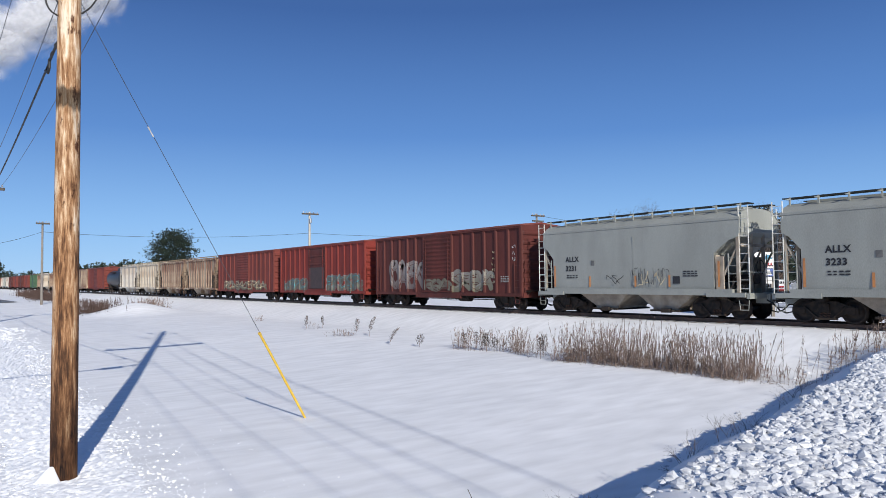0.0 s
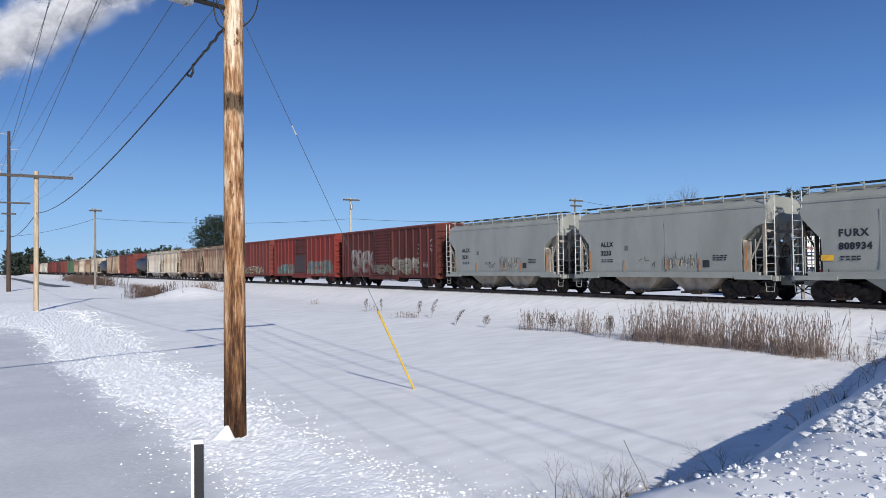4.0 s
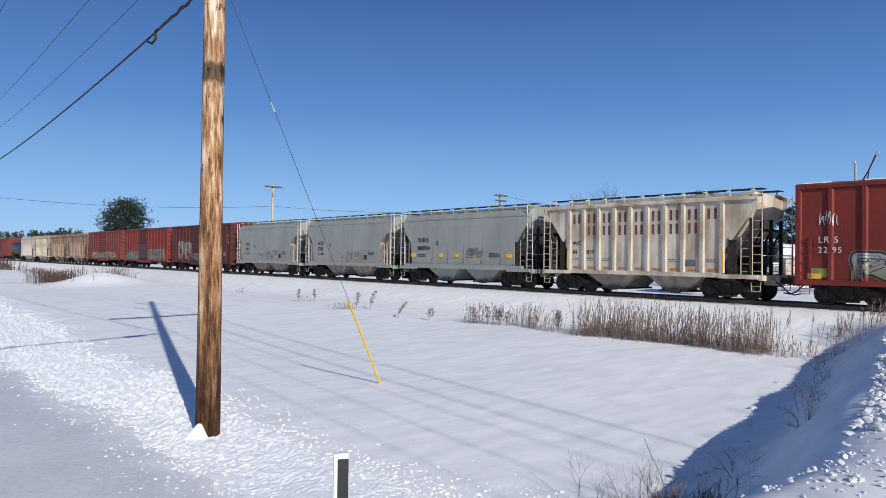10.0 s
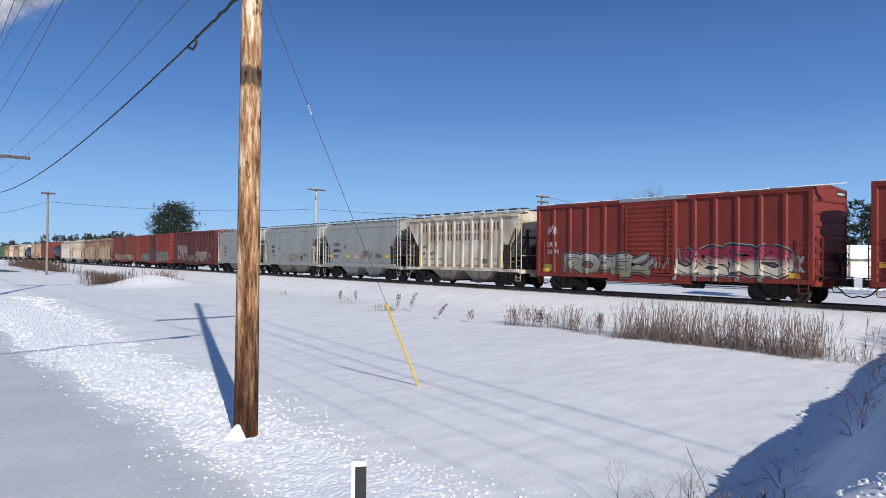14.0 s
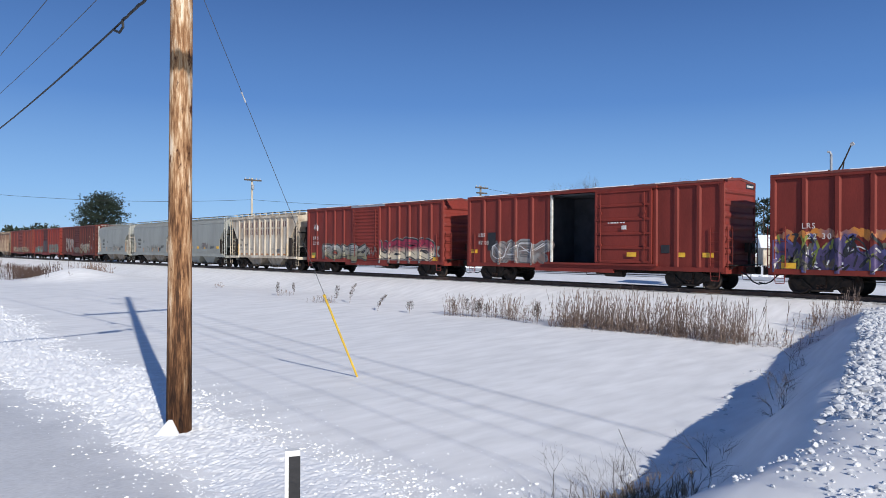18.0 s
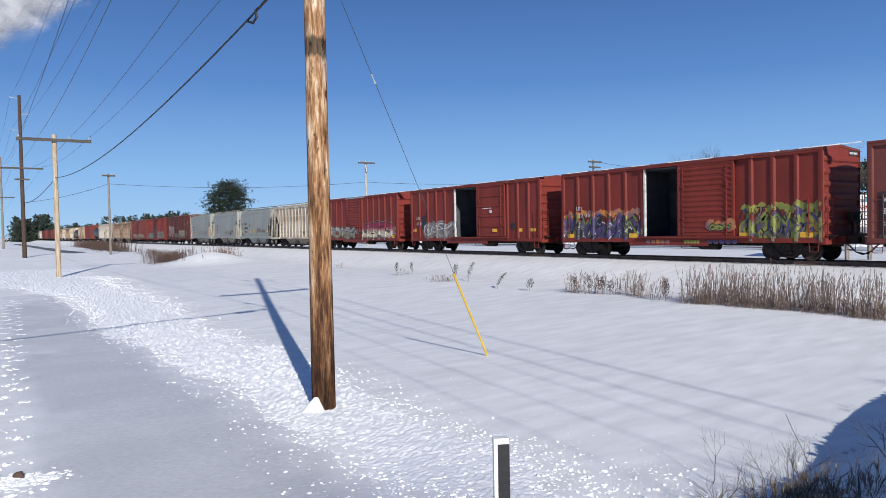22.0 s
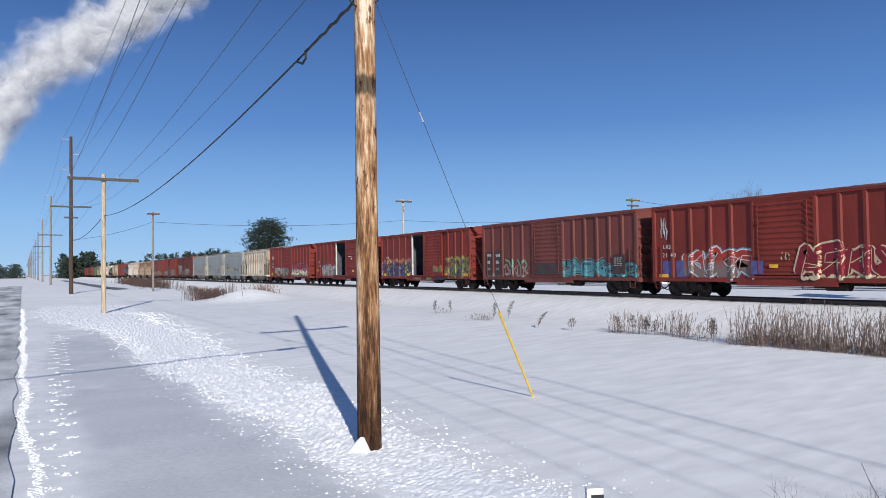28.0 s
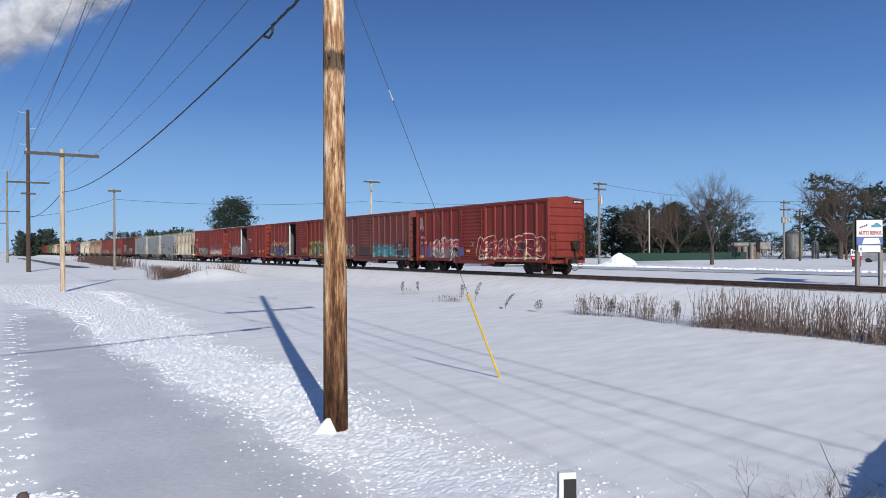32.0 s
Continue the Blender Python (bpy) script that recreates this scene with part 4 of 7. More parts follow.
def tank_car(s, paint, label, spin=False):
    car = thing("tank_car", pose(TRACK_X, s, RAIL_Z), label, "tank car", "cars of the freight train")
    put("tank", mesh_of("tank", lambda bm: lathe_y(bm, [(-5.3, 0.3), (-5.2, 0.9), (-4.9, 1.3), (-4.5, 1.42), (4.5, 1.42), (4.9, 1.3), (5.2, 0.9), (5.3, 0.3)], 2.55), paint, True), car)
    put("dome", mesh_of("dome", lambda bm: rod(bm, (0, 0, 3.85), (0, 0, 4.35), 0.5, 16), paint), car)
    put("sill", mesh_of("tank_sill", lambda bm: (box(bm, -0.25, 0.25, -5.9, 5.9, 0.75, 1.1), box(bm, -1.4, 1.4, 4.6, 5.8, 0.95, 1.1), box(bm, -1.4, 1.4, -5.8, -4.6, 0.95, 1.1)), GEAR), car)
    for y in (-3.4, 3.4):
        put("saddle", mesh_of("saddle", lambda bm: box(bm, -1.1, 1.1, -0.3, 0.3, 1.0, 1.7), GEAR), car, pose(0, y, 0))
    put("catwalk", mesh_of("catwalk", lambda bm: (box(bm, -1.5, -1.0, -1.2, 1.2, 3.6, 3.65), rod(bm, (-1.5, -1.2, 3.6), (-1.5, -1.2, 4.5), 0.03), rod(bm, (-1.5, 1.2, 3.6), (-1.5, 1.2, 4.5), 0.03), rod(bm, (-1.5, -1.2, 4.5), (-1.5, 1.2, 4.5), 0.03)), GEAR), car)
    for y in (4.3, -4.3):
        truck(car, y, spin, False)
    CARS.append((car, s))
    return car


def lathe_y(bm, profile, z, seg=28):
    rings = [[bm.verts.new((r * math.cos(2 * math.pi * i / seg), y, z + r * math.sin(2 * math.pi * i / seg))) for i in range(seg)] for y, r in profile]
    for a, b in zip(rings, rings[1:]):
        for i in range(seg):
            j = (i + 1) % seg
            bm.faces.new((a[i], a[j], b[j], b[i]))
    bm.faces.new(rings[0])
    bm.faces.new(rings[-1])


# ---- sprayed lettering on the cars ----
GLYPHS = [
    [[(0.0, 0.1), (0.35, 0.9), (0.7, 0.25), (1.05, 0.8)], [(0.2, 0.05), (0.9, 0.2)]],
    [[(0.9, 0.9), (0.3, 0.7), (0.1, 0.35), (0.55, 0.15), (1.0, 0.4)], [(0.4, 0.75), (0.75, 0.05)]],
    [[(0.05, 0.95), (0.3, 0.3), (0.65, 0.55), (0.85, 0.0)], [(0.6, 1.0), (0.95, 0.6)]],
    [[(0.1, 0.0), (0.05, 0.6), (0.45, 0.95), (0.75, 0.6), (0.45, 0.35), (1.0, 0.1)]],
    [[(0.0, 0.5), (0.4, 0.75), (0.6, 0.2), (1.0, 0.45)], [(0.25, 1.0), (0.8, 0.85), (0.9, 0.55)], [(0.1, 0.05), (0.6, 0.1)]],
    [[(0.15, 1.0), (0.2, 0.1)], [(0.2, 0.5), (0.6, 0.85), (0.95, 0.95)], [(0.35, 0.4), (0.7, 0.0), (1.05, 0.15)]],
    [[(0.5, 1.0), (0.15, 0.55), (0.5, 0.1), (0.85, 0.5), (0.55, 0.65)], [(0.8, 0.95), (1.0, 0.0)]],
]


def stroke(bm, pts, width, depth, lift, across=6):
    fine = []
    for a, b in zip(pts, pts[1:]):
        n = max(2, int((Vector(b) - Vector(a)).length / 0.07))
        fine += [Vector(a).lerp(Vector(b), i / n) for i in range(n)]
    fine.append(Vector(pts[-1]))
    for _ in range(2):                                   # round the corners
        fine = [fine[0]] + [(fine[i - 1] + fine[i] * 2 + fine[i + 1]) / 4 for i in range(1, len(fine) - 1)] + [fine[-1]]
    rows = []
    for i, p in enumerate(fine):
        d = (fine[min(i + 1, len(fine) - 1)] - fine[max(i - 1, 0)])
        d = d.normalized() if d.length > 1e-6 else Vector((1, 0))
        nrm = Vector((-d.y, d.x))
        u = min(i, len(fine) - 1 - i) / 2.0
        w = width * (0.6 + 0.4 * min(1.0, u))
        row = []
        for k in range(across + 1):
            q = p + nrm * w * (k / across - 0.5)
            row.append(bm.verts.new((-(depth(q.x) + lift), q.x, q.y)))
        rows.append(row)
    for a, b in zip(rows, rows[1:]):
        for k in range(across):
            bm.faces.new((a[k], a[k + 1], b[k + 1], b[k]))


BLOCKS = [
    [[(0.5, 0.97), (0.12, 0.78), (0.10, 0.25), (0.5, 0.03), (0.88, 0.28), (0.86, 0.75), (0.5, 0.97)]],
    [[(0.92, 0.84), (0.5, 0.98), (0.14, 0.76), (0.34, 0.55), (0.78, 0.44), (0.86, 0.18), (0.5, 0.02), (0.06, 0.16)]],
    [[(0.15, 1.0), (0.12, 0.0)], [(0.92, 1.0), (0.24, 0.52), (0.98, 0.0)]],
    [[(0.05, 0.0), (0.42, 1.0), (0.98, 0.0)], [(0.22, 0.34), (0.78, 0.34)]],
    [[(0.13, 0.0), (0.15, 0.97), (0.78, 0.93), (0.84, 0.62), (0.26, 0.50), (0.98, 0.0)]],
    [[(0.08, 1.0), (0.12, 0.25), (0.46, 0.03), (0.82, 0.22), (0.88, 1.0)]],
    [[(0.92, 0.95), (0.15, 0.90), (0.12, 0.5), (0.12, 0.08), (0.98, 0.05)], [(0.18, 0.5), (0.78, 0.54)]],
]


def spray(car, y_start, length, z0, z1, fill, line, depth, seed, fat=0.30, n=None, gleam=None, cloud=None, block=False, edge=0.10, glow=0.30, lift=0.0):
    """A row of swollen sprayed shapes along the side, from y_start towards -y."""
    rnd = random.Random(seed)
    n = n if block else int((n or max(2, length / 1.15)) * 1.9)
    cell = length / n
    h = z1 - z0
    q = 0
    for i in range(n):
        fills, lines, gleams, clouds, cuts = (bmesh.new() for _ in range(5))
        g = BLOCKS[(i * 3 + seed) % len(BLOCKS)] if block else rnd.choice(GLYPHS)
        tilt, base, tall = rnd.uniform(-0.15, 0.2), rnd.uniform(-0.02, 0.08) * h, rnd.uniform(0.82, 1.05)
        if block:
            base, tall = rnd.uniform(-0.01, 0.03) * h, rnd.uniform(0.9, 1.04)
        if block:                                        # a loose barb that ties the shape to its neighbour
            a = rnd.uniform(0.0, 0.4)
            g = g + [[(a, rnd.uniform(0.1, 0.9)), (a + 0.55, rnd.uniform(0.2, 1.0)), (a + 0.9, rnd.uniform(0.0, 0.9))]]
        for st in g:
            f = fat * (rnd.uniform(0.6, 1.05) if block else rnd.uniform(0.5, 1.0))
            pts = []
            for gx, gz in st:
                wide = 1.45 if block else 1.2
                gx = gx * wide - (wide - 1) / 2 + rnd.uniform(-0.10, 0.10) + tilt * (gz - 0.5)
                pts.append((y_start - cell * (i + 0.06 + 0.88 * gx), z0 + fat * 0.5 + base + (h - fat) * tall * (gz + rnd.uniform(-0.04, 0.04)) * 0.95))
            q += 1
            stroke(lines, pts, f + edge, depth, lift + 0.0085 + 0.00013 * q)
            stroke(fills, pts, f, depth, lift + 0.0145 + 0.00013 * q)
            if block:                                    # thin inner lines where limbs of the shape overlap
                stroke(cuts, [(a - f * 0.30, b - f * 0.22) for a, b in pts[: max(2, len(pts) - 2)]], 0.035, depth, lift + 0.0190 + 0.00013 * q, 2)
            if gleam:
                stroke(gleams, [(a + f * 0.28, b + f * 0.22) for a, b in pts[: max(2, len(pts) - 1)]], 0.045, depth, lift + 0.0205 + 0.00013 * q, 2)
            if cloud:
                stroke(clouds, pts, f + glow, depth, lift + 0.0025 + 0.00013 * q)
        for name, bm, paint, on in (("sprayed_background", clouds, cloud, cloud), ("sprayed_outline", lines, line, True), ("sprayed_fill", fills, fill, True), ("sprayed_cut", cuts, line, block), ("sprayed_gleam", gleams, gleam, gleam)):
            if on:
                part(name, bm, paint, car)
            else:
                bm.free()


def scribble(car, y_start, length, z0, z1, line, depth, seed, width=0.035, n=None):
    rnd = random.Random(seed)
    n = n or max(3, int(length / 0.45))
    bm = bmesh.new()
    for i in range(n):
        pts = [(y_start - length * (i + rnd.uniform(0.0, 1.2)) / n, rnd.uniform(z0, z1)) for _ in range(rnd.randint(3, 5))]
        stroke(bm, pts, width, depth, 0.026 + 0.00015 * i, 2)
    part("sprayed_scrawl", bm, line, car)


def wild(car, y_start, length, z0, z1, base, accents, crown, depth, seed, count=14):
    """A dense sprayed band with a jagged top, crossed by angular strokes, under a row of soft blobs."""
    rnd = random.Random(seed)
    bm = bmesh.new()
    y, q = y_start - 0.25, 0
    while y > y_start - length + 0.2:                    # soft blobs behind the upper edge
        z = z1 - rnd.uniform(0.0, 0.22)
        stroke(bm, [(y + 0.12, z - 0.12), (y, z), (y - 0.14, z - 0.1)], rnd.uniform(0.34, 0.5), depth, 0.003 + 0.00012 * q, 8)
        y -= rnd.uniform(0.16, 0.34)
        q += 1
    part("sprayed_crown", bm, crown, car)
    bm = bmesh.new()
    n = int(length / 0.045)
    peaks = [rnd.uniform(0.55, 0.98) for _ in range(int(length / 0.3) + 3)]
    rows = []
    for i in range(n + 1):
        y = y_start - length * i / n
        u = length * i / n / 0.3
        k = int(u)
        tall = peaks[k] + (peaks[k + 1] - peaks[k]) * (u - k)
        x = -(depth(y) + 0.0085)
        rows.append([bm.verts.new((x, y, z0)), bm.verts.new((x, y, z0 + (z1 - z0) * tall * 0.9))])
    for a, b in zip(rows, rows[1:]):
        bm.faces.new((a[0], b[0], b[1], a[1]))
    part("sprayed_band", bm, base, car)
    q = 0
    for paint, width, number in accents:
        for _ in range(int(number * count)):
            bm = bmesh.new()
            y = y_start - rnd.uniform(0.1, length - 0.1)
            z = rnd.uniform(z0 + 0.1, z0 + 0.72 * (z1 - z0))
            pts = [(y, z)]
            for _k in range(rnd.choice((1, 2, 2, 3))):
                pts.append((min(y_start, max(y_start - length, pts[-1][0] + rnd.gauss(0, 0.20))), min(z1 - 0.12, max(z0 + 0.06, pts[-1][1] + rnd.choice((-1, 1)) * rnd.uniform(0.15, 0.5)))))
            stroke(bm, pts, width * rnd.uniform(0.6, 1.3), depth, 0.0105 + 0.00010 * q, 4)
            q += 1
            part("sprayed_stroke", bm, paint, car)


def patch(car, y, z, w, h, x, material, name="reflector", label=""):
    put(name, mesh_of(f"{name} {w} {h}", lambda bm: box(bm, -0.008, 0.0, -w / 2, w / 2, -h / 2, h / 2), material), car, pose(-x, y, z), label)


# ---- the train, from its far head to its last car ----
def train():
    # far head of the train
    s = 71.3
    for mt, lab in ((RUSTTAN, "rust-streaked tan covered hopper with ribbed sides"), (RUSTTAN, "rust-streaked tan covered hopper with ribbed sides"), (TAN, "dusty tan covered hopper with ribbed sides"), (PALE, "pale grey covered hopper with ribbed sides")):
        hopper(s, mt, lab, "ribbed", fine=False)
        s += 12.1
    tank_car(s + 0.2, TANKBLACK, "black tank car with a small dome")
    boxcar(134.0, RED2, "weathered red boxcar with a closed door", fine=False)
    boxcar(151.0, RUSTTAN, "rust-brown boxcar with a closed door", fine=False)
    tank_car(166.0, TANKBLACK, "black tank car with a small dome")
    for k in range(4):
        hopper(178.5 + 12.3 * k, RUSTTAN if k % 2 else TAN, "tan covered hopper with ribbed sides", "ribbed", fine=False)
    boxcar(231.0, GREENCAR, "dark green boxcar with a closed door", fine=False)
    for k in range(4):
        boxcar(248.5 + 17 * k, RED3 if k % 2 else RED2, "dull red boxcar with a closed door", fine=False)
    for k in range(3):
        hopper(314.5 + 12.3 * k, GREY if k % 2 else PALE, "grey covered hopper with ribbed sides", "ribbed", fine=False)
    for k in range(7):
        boxcar(354.5 + 17 * k, RED3 if k % 2 else RED2, "dull red boxcar with a closed door", fine=False)

    # three red boxcars
    car, posts = boxcar(57.1, RED2, "faded red boxcar with grey sprayed lettering along its base", fine=False)
    depth = lambda y, p=posts: panel_depth(p, y)
    spray(car, 5.6, 11.2, 0.85, 2.0, FADE_MOSS, RED3, lambda y, d=depth: 1.545 if -1.45 < y < 1.8 else d(y), 11, fat=0.26, n=10, block=True, edge=0.06, gleam=GR_CREAM)
    car, posts = boxcar(40.4, RED, "red boxcar with a dark door and teal sprayed lettering", lefts=6, rights=6, dark=RED3, style="plug")
    depth = lambda y, p=posts: panel_depth(p, y)
    spray(car, 6.6, 4.4, 0.85, 2.1, GR_OLIVE, INKFADE, depth, 12, fat=0.32, n=4, block=True, gleam=GR_TEAL, cloud=GR_GREY, glow=0.16)
    spray(car, -1.6, 5.4, 0.85, 2.4, GR_OLIVE, INKFADE, depth, 13, fat=0.34, n=5, block=True, gleam=GR_TEAL, cloud=GR_GREY, glow=0.18)
    patch(car, 0.17, 2.0, 2.7, 1.7, 1.55, DARKPANEL, "door_panel")
    car, posts = boxcar(23.6, RED3, "dark weathered red boxcar with tall white sprayed lettering", lefts=6, rights=6)
    depth = lambda y, p=posts: panel_depth(p, y)
    spray(car, 5.6, 3.9, 0.90, 3.45, FADE_WHITE, RED3, depth, 14, fat=0.52, n=4, block=True, edge=0.06, gleam=GR_GREY)
    spray(car, 1.5, 2.6, 0.95, 1.9, GR_OLIVE, RED3, lambda y: 1.54, 18, fat=0.30, n=3, block=True)
    spray(car, -1.3, 3.7, 0.90, 2.45, FADE_MOSS, RED3, depth, 15, fat=0.40, n=4, block=True, edge=0.06, gleam=GR_GREY)
    for k in range(6):
        scribble(car, -5.08, 0.28, 1.45 + 0.33 * k, 1.72 + 0.33 * k, GR_CREAM, depth, 16 + k, 0.05, n=2)
    for k in range(3):
        scribble(car, -6.78, 0.28, 2.7 + 0.33 * k, 3.0 + 0.33 * k, GR_WHITE, depth, 116 + k, 0.045, n=2)
    bars(car, 1.515, -5.9, 1.9, 0.7, 0.05, 4, GR_GREY)

    # three smooth grey hoppers
    flat = lambda y: 1.507
    for sc, num, seed in ((8.9, "3231", 21), (-3.7, "3233", 22)):
        car = hopper(sc, GREY, "light grey covered hopper with smooth sides and dark lettering", "smooth", spin=True, dirty=DUSTY)
        letters("ALLX", 0.34, INK, car, on_side(1.508, 3.85, 2.55), spacing=1.1, bold=0.013)
        letters(num, 0.34, INK, car, on_side(1.506, 3.85, 2.10), spacing=1.1, bold=0.013)
        bars(car, 1.500, 3.80, 1.90, 0.8, 0.055, 2, INK)
        bars(car, 1.502, -2.9, 2.0, 0.75, 0.05, 3, INK)
        patch(car, 2.1, 2.45, 0.22, 0.24, 1.503, INKFADE, "stencil")
        patch(car, -2.55, 1.62, 0.34, 0.32, 1.492, INK, "data_plate")
        for y, h in ((4.62, 1.05), (2.3, 0.5), (-0.4, 0.5), (-2.2, 0.5), (-4.55, 1.05)):
            patch(car, y, 1.32 + h / 2, 0.09, h, 1.497, ORANGE)
        scribble(car, 1.4, 1.1, 1.4, 2.0, INK, flat, seed, 0.03)
        scribble(car, -0.2, 2.0, 1.35, 2.2, INKFADE, flat, seed + 5, 0.035, 12)
        scribble(car, -0.5, 1.5, 1.35, 2.1, GR_CREAM, flat, seed + 9, 0.03, 5)
    car = hopper(-16.1, GREY, "light grey covered hopper with bulged sides and yellow squares", "bulged", spin=True)
    letters("FURX", 0.38, INK, car, on_side(1.508, 3.95, 2.62), spacing=1.25, bold=0.015)
    letters("808934", 0.36, INK, car, on_side(1.506, 3.95, 2.12), spacing=1.15, bold=0.015)
    bars(car, 1.500, 3.90, 1.86, 0.8, 0.055, 2, INK)
    bars(car, 1.502, -2.6, 1.95, 0.85, 0.05, 3, INK)
    patch(car, 2.0, 2.55, 0.26, 0.30, 1.506, INKFADE, "stencil")
    for y in (4.4, 1.67, 0.19, -1.32, -4.15):
        patch(car, y, 1.80, 0.42 if abs(y) < 4 else 0.5, 0.22, 1.492, YELLOW)
    spray(car, -0.75, 1.3, 1.65, 2.35, GR_GREY, INKFADE, flat, 27, fat=0.14, n=3, block=True, edge=0.03)

    # the ribbed tan hopper with its tall lettering of plain bars
    car = hopper(-28.55, TAN, "dirty cream covered hopper with ribbed sides and maroon lettering", "ribbed", spin=True, dirty=DUSTY)
    gap = 8.2 / 9
    for row, (first, count, z) in enumerate(((0, 9, 3.46), (1, 7, 2.85))):
        for k in range(count):
            y = 4.1 - gap * (first + k + 0.5)
            bm = bmesh.new()
            for side in (-0.15, 0.15):
                box(bm, -1.426, -1.42, y + side - 0.06, y + side + 0.06, z, z + 0.46)
            part("lettering", bm, MAROON, car)
    letters("84", 0.30, INK, car, on_side(1.424, 3.90, 1.92), bold=0.006)
    letters("819", 0.30, INK, car, on_side(1.424, 3.02, 1.92), bold=0.006)
    letters("WC", 0.30, INK, car, on_side(1.424, 3.90, 2.36), bold=0.006)
    for k in range(9):
        y = 4.1 - gap * (k + 0.5)
        patch(car, y, 1.25, 0.36, 0.11, 1.423, ORANGE)
        if k in (0, 1, 2, 6, 8):
            bars(car, 1.422, y + 0.25, 1.72, 0.45, 0.045, 2, INKFADE)
    for y in (4.16, -4.16):
        patch(car, y, 1.65, 0.08, 0.9, 1.50, YELLOW)
    patch(car, -2.6, 1.55, 0.55, 0.3, 1.423, INKFADE, "data_plate")

    # the red boxcars of the tail
    car, posts = boxcar(-43.3, RED, "red boxcar with a ribbed door and black-outlined sprayed lettering", spin=True, ribs=14)
    depth = lambda y, p=posts: panel_depth(p, y)
    letters("LR S", 0.34, GR_WHITE, car, on_side(1.515, 6.75, 2.40), spacing=1.2)
    letters("22 95", 0.32, GR_WHITE, car, on_side(1.515, 6.75, 2.02), spacing=1.2)
    scribble(car, 6.75, 0.7, 3.0, 3.7, GR_WHITE, depth, 31, 0.03, 7)
    door_side = lambda y, d=depth: 1.545 if -1.45 < y < 1.8 else d(y)
    spray(car, 5.45, 5.3, 0.86, 2.15, FADE_STONE, INK, door_side, 32, fat=0.34, n=5, block=True, edge=0.15, gleam=GR_GREY, cloud=GR_OLIVE, glow=0.24)
    scribble(car, 5.6, 0.5, 0.9, 1.7, GR_GREY, depth, 38, 0.05, 5)
    spray(car, -1.25, 5.3, 0.84, 2.60, FADE_SUNSET, INK, depth, 33, fat=0.52, n=4, block=True, edge=0.17, cloud=GR_GREY, glow=0.27)
    spray(car, -1.1, 4.9, 0.78, 1.12, GR_GREY, INK, depth, 36, fat=0.14, n=9, block=True, edge=0.06, lift=0.012)
    spray(car, -6.55, 0.7, 1.1, 2.1, GR_GREY, GR_OLIVE, depth, 37, fat=0.16, n=2, edge=0.04)
    scribble(car, 0.1, 1.3, 1.1, 2.1, GR_GREY, lambda y: 1.56, 34, 0.05, 9)
    patch(car, 6.75, 1.25, 0.6, 0.35, 1.44, GR_LIME, "sprayed_smear")
    patch(car, -0.08, 4.615, 3.8, 0.15, 1.533, GALV, "patch_panel", "bare grey metal patch on the top rail")
    for y in (6.9, -6.8):
        patch(car, y, 1.12, 0.5, 0.2, 1.445, YELLOW)
    snow_strip(car, 3)
    car, posts = boxcar(-60.6, RED, "red boxcar with its plug door open and grey spraying", slid=-2.95, style="plug", spin=True)
    depth = lambda y, p=posts: panel_depth(p, y)
    letters("LRS", 0.32, GR_WHITE, car, on_side(1.515, 6.70, 2.40), spacing=1.1)
    letters("47 03", 0.30, GR_WHITE, car, on_side(1.515, 6.70, 1.98), spacing=1.2)
    patch(car, 5.75, 2.15, 0.6, 1.0, 1.437, BLACK, "patch_panel")
    spray(car, 5.6, 3.7, 0.90, 2.28, GR_GREY, INKFADE, depth, 42, fat=0.36, n=4, block=True, cloud=GR_GREY, gleam=GR_WHITE)
    for y in (7.1, -3.3, -5.6, -6.9):
        patch(car, y, 1.5 if y < 0 else 1.6, 0.5, 0.2, 1.64 if y == -3.3 else 1.445, YELLOW)
    patch(car, -4.9, 1.75, 0.42, 0.36, 1.445, INK, "data_plate")
    bars(car, 1.64, -2.0, 3.0, 1.0, 0.05, 1, GR_WHITE)
    patch(car, -2.9, 2.75, 0.26, 0.18, 1.65, GR_WHITE, "placard")
    snow_strip(car, 4)
    car, posts = boxcar(-77.7, RED, "red boxcar with a half-open door and purple and yellow spraying", slid=-2.3, spin=True)
    depth = lambda y, p=posts: panel_depth(p, y)
    wild(car, 7.5, 5.8, 0.86, 2.45, GR_PURPLE, ((GR_BLUE, 0.16, 0.8), (GR_OLIVE, 0.14, 1.0), (GR_WHITE, 0.07, 1.0), (INK, 0.09, 2.0), (GR_LIME, 0.08, 1.3), (GR_PURPLE, 0.13, 1.0), (INK, 0.05, 1.2)), GR_ORANGE, depth, 52, 18)
    wild(car, -3.85, 3.75, 0.84, 2.45, GR_OLIVE, ((GR_PURPLE, 0.20, 1.2), (GR_LIME, 0.16, 2.4), (INK, 0.06, 2.4), (GR_LIME, 0.08, 1.4), (GR_ORANGE, 0.07, 0.4), (GR_PURPLE, 0.10, 0.8)), GR_LIME, depth, 53, 12)
    for k, (y, l) in enumerate(((1.4, 1.5), (-0.9, 0.9), (-2.2, 1.6))):
        bm = bmesh.new()
        for j in range(5):
            stroke(bm, [(y - l * j / 5, 0.83), (y - l * (j + 0.8) / 5, 0.79)], 0.24, lambda yy: 1.503, 0.004 + 0.0002 * j, 3)
        part("sprayed_smear", bm, (GR_ORANGE, GR_LIME, GR_PURPLE)[k], car)
    spray(car, -2.2, 1.5, 1.25, 1.95, GR_ORANGE, GR_ORANGE, lambda yy: 1.60, 54, fat=0.3, n=2)
    spray(car, -2.45, 1.1, 1.30, 1.75, GR_LIME, INK, lambda yy: 1.624, 55, fat=0.12, n=2)
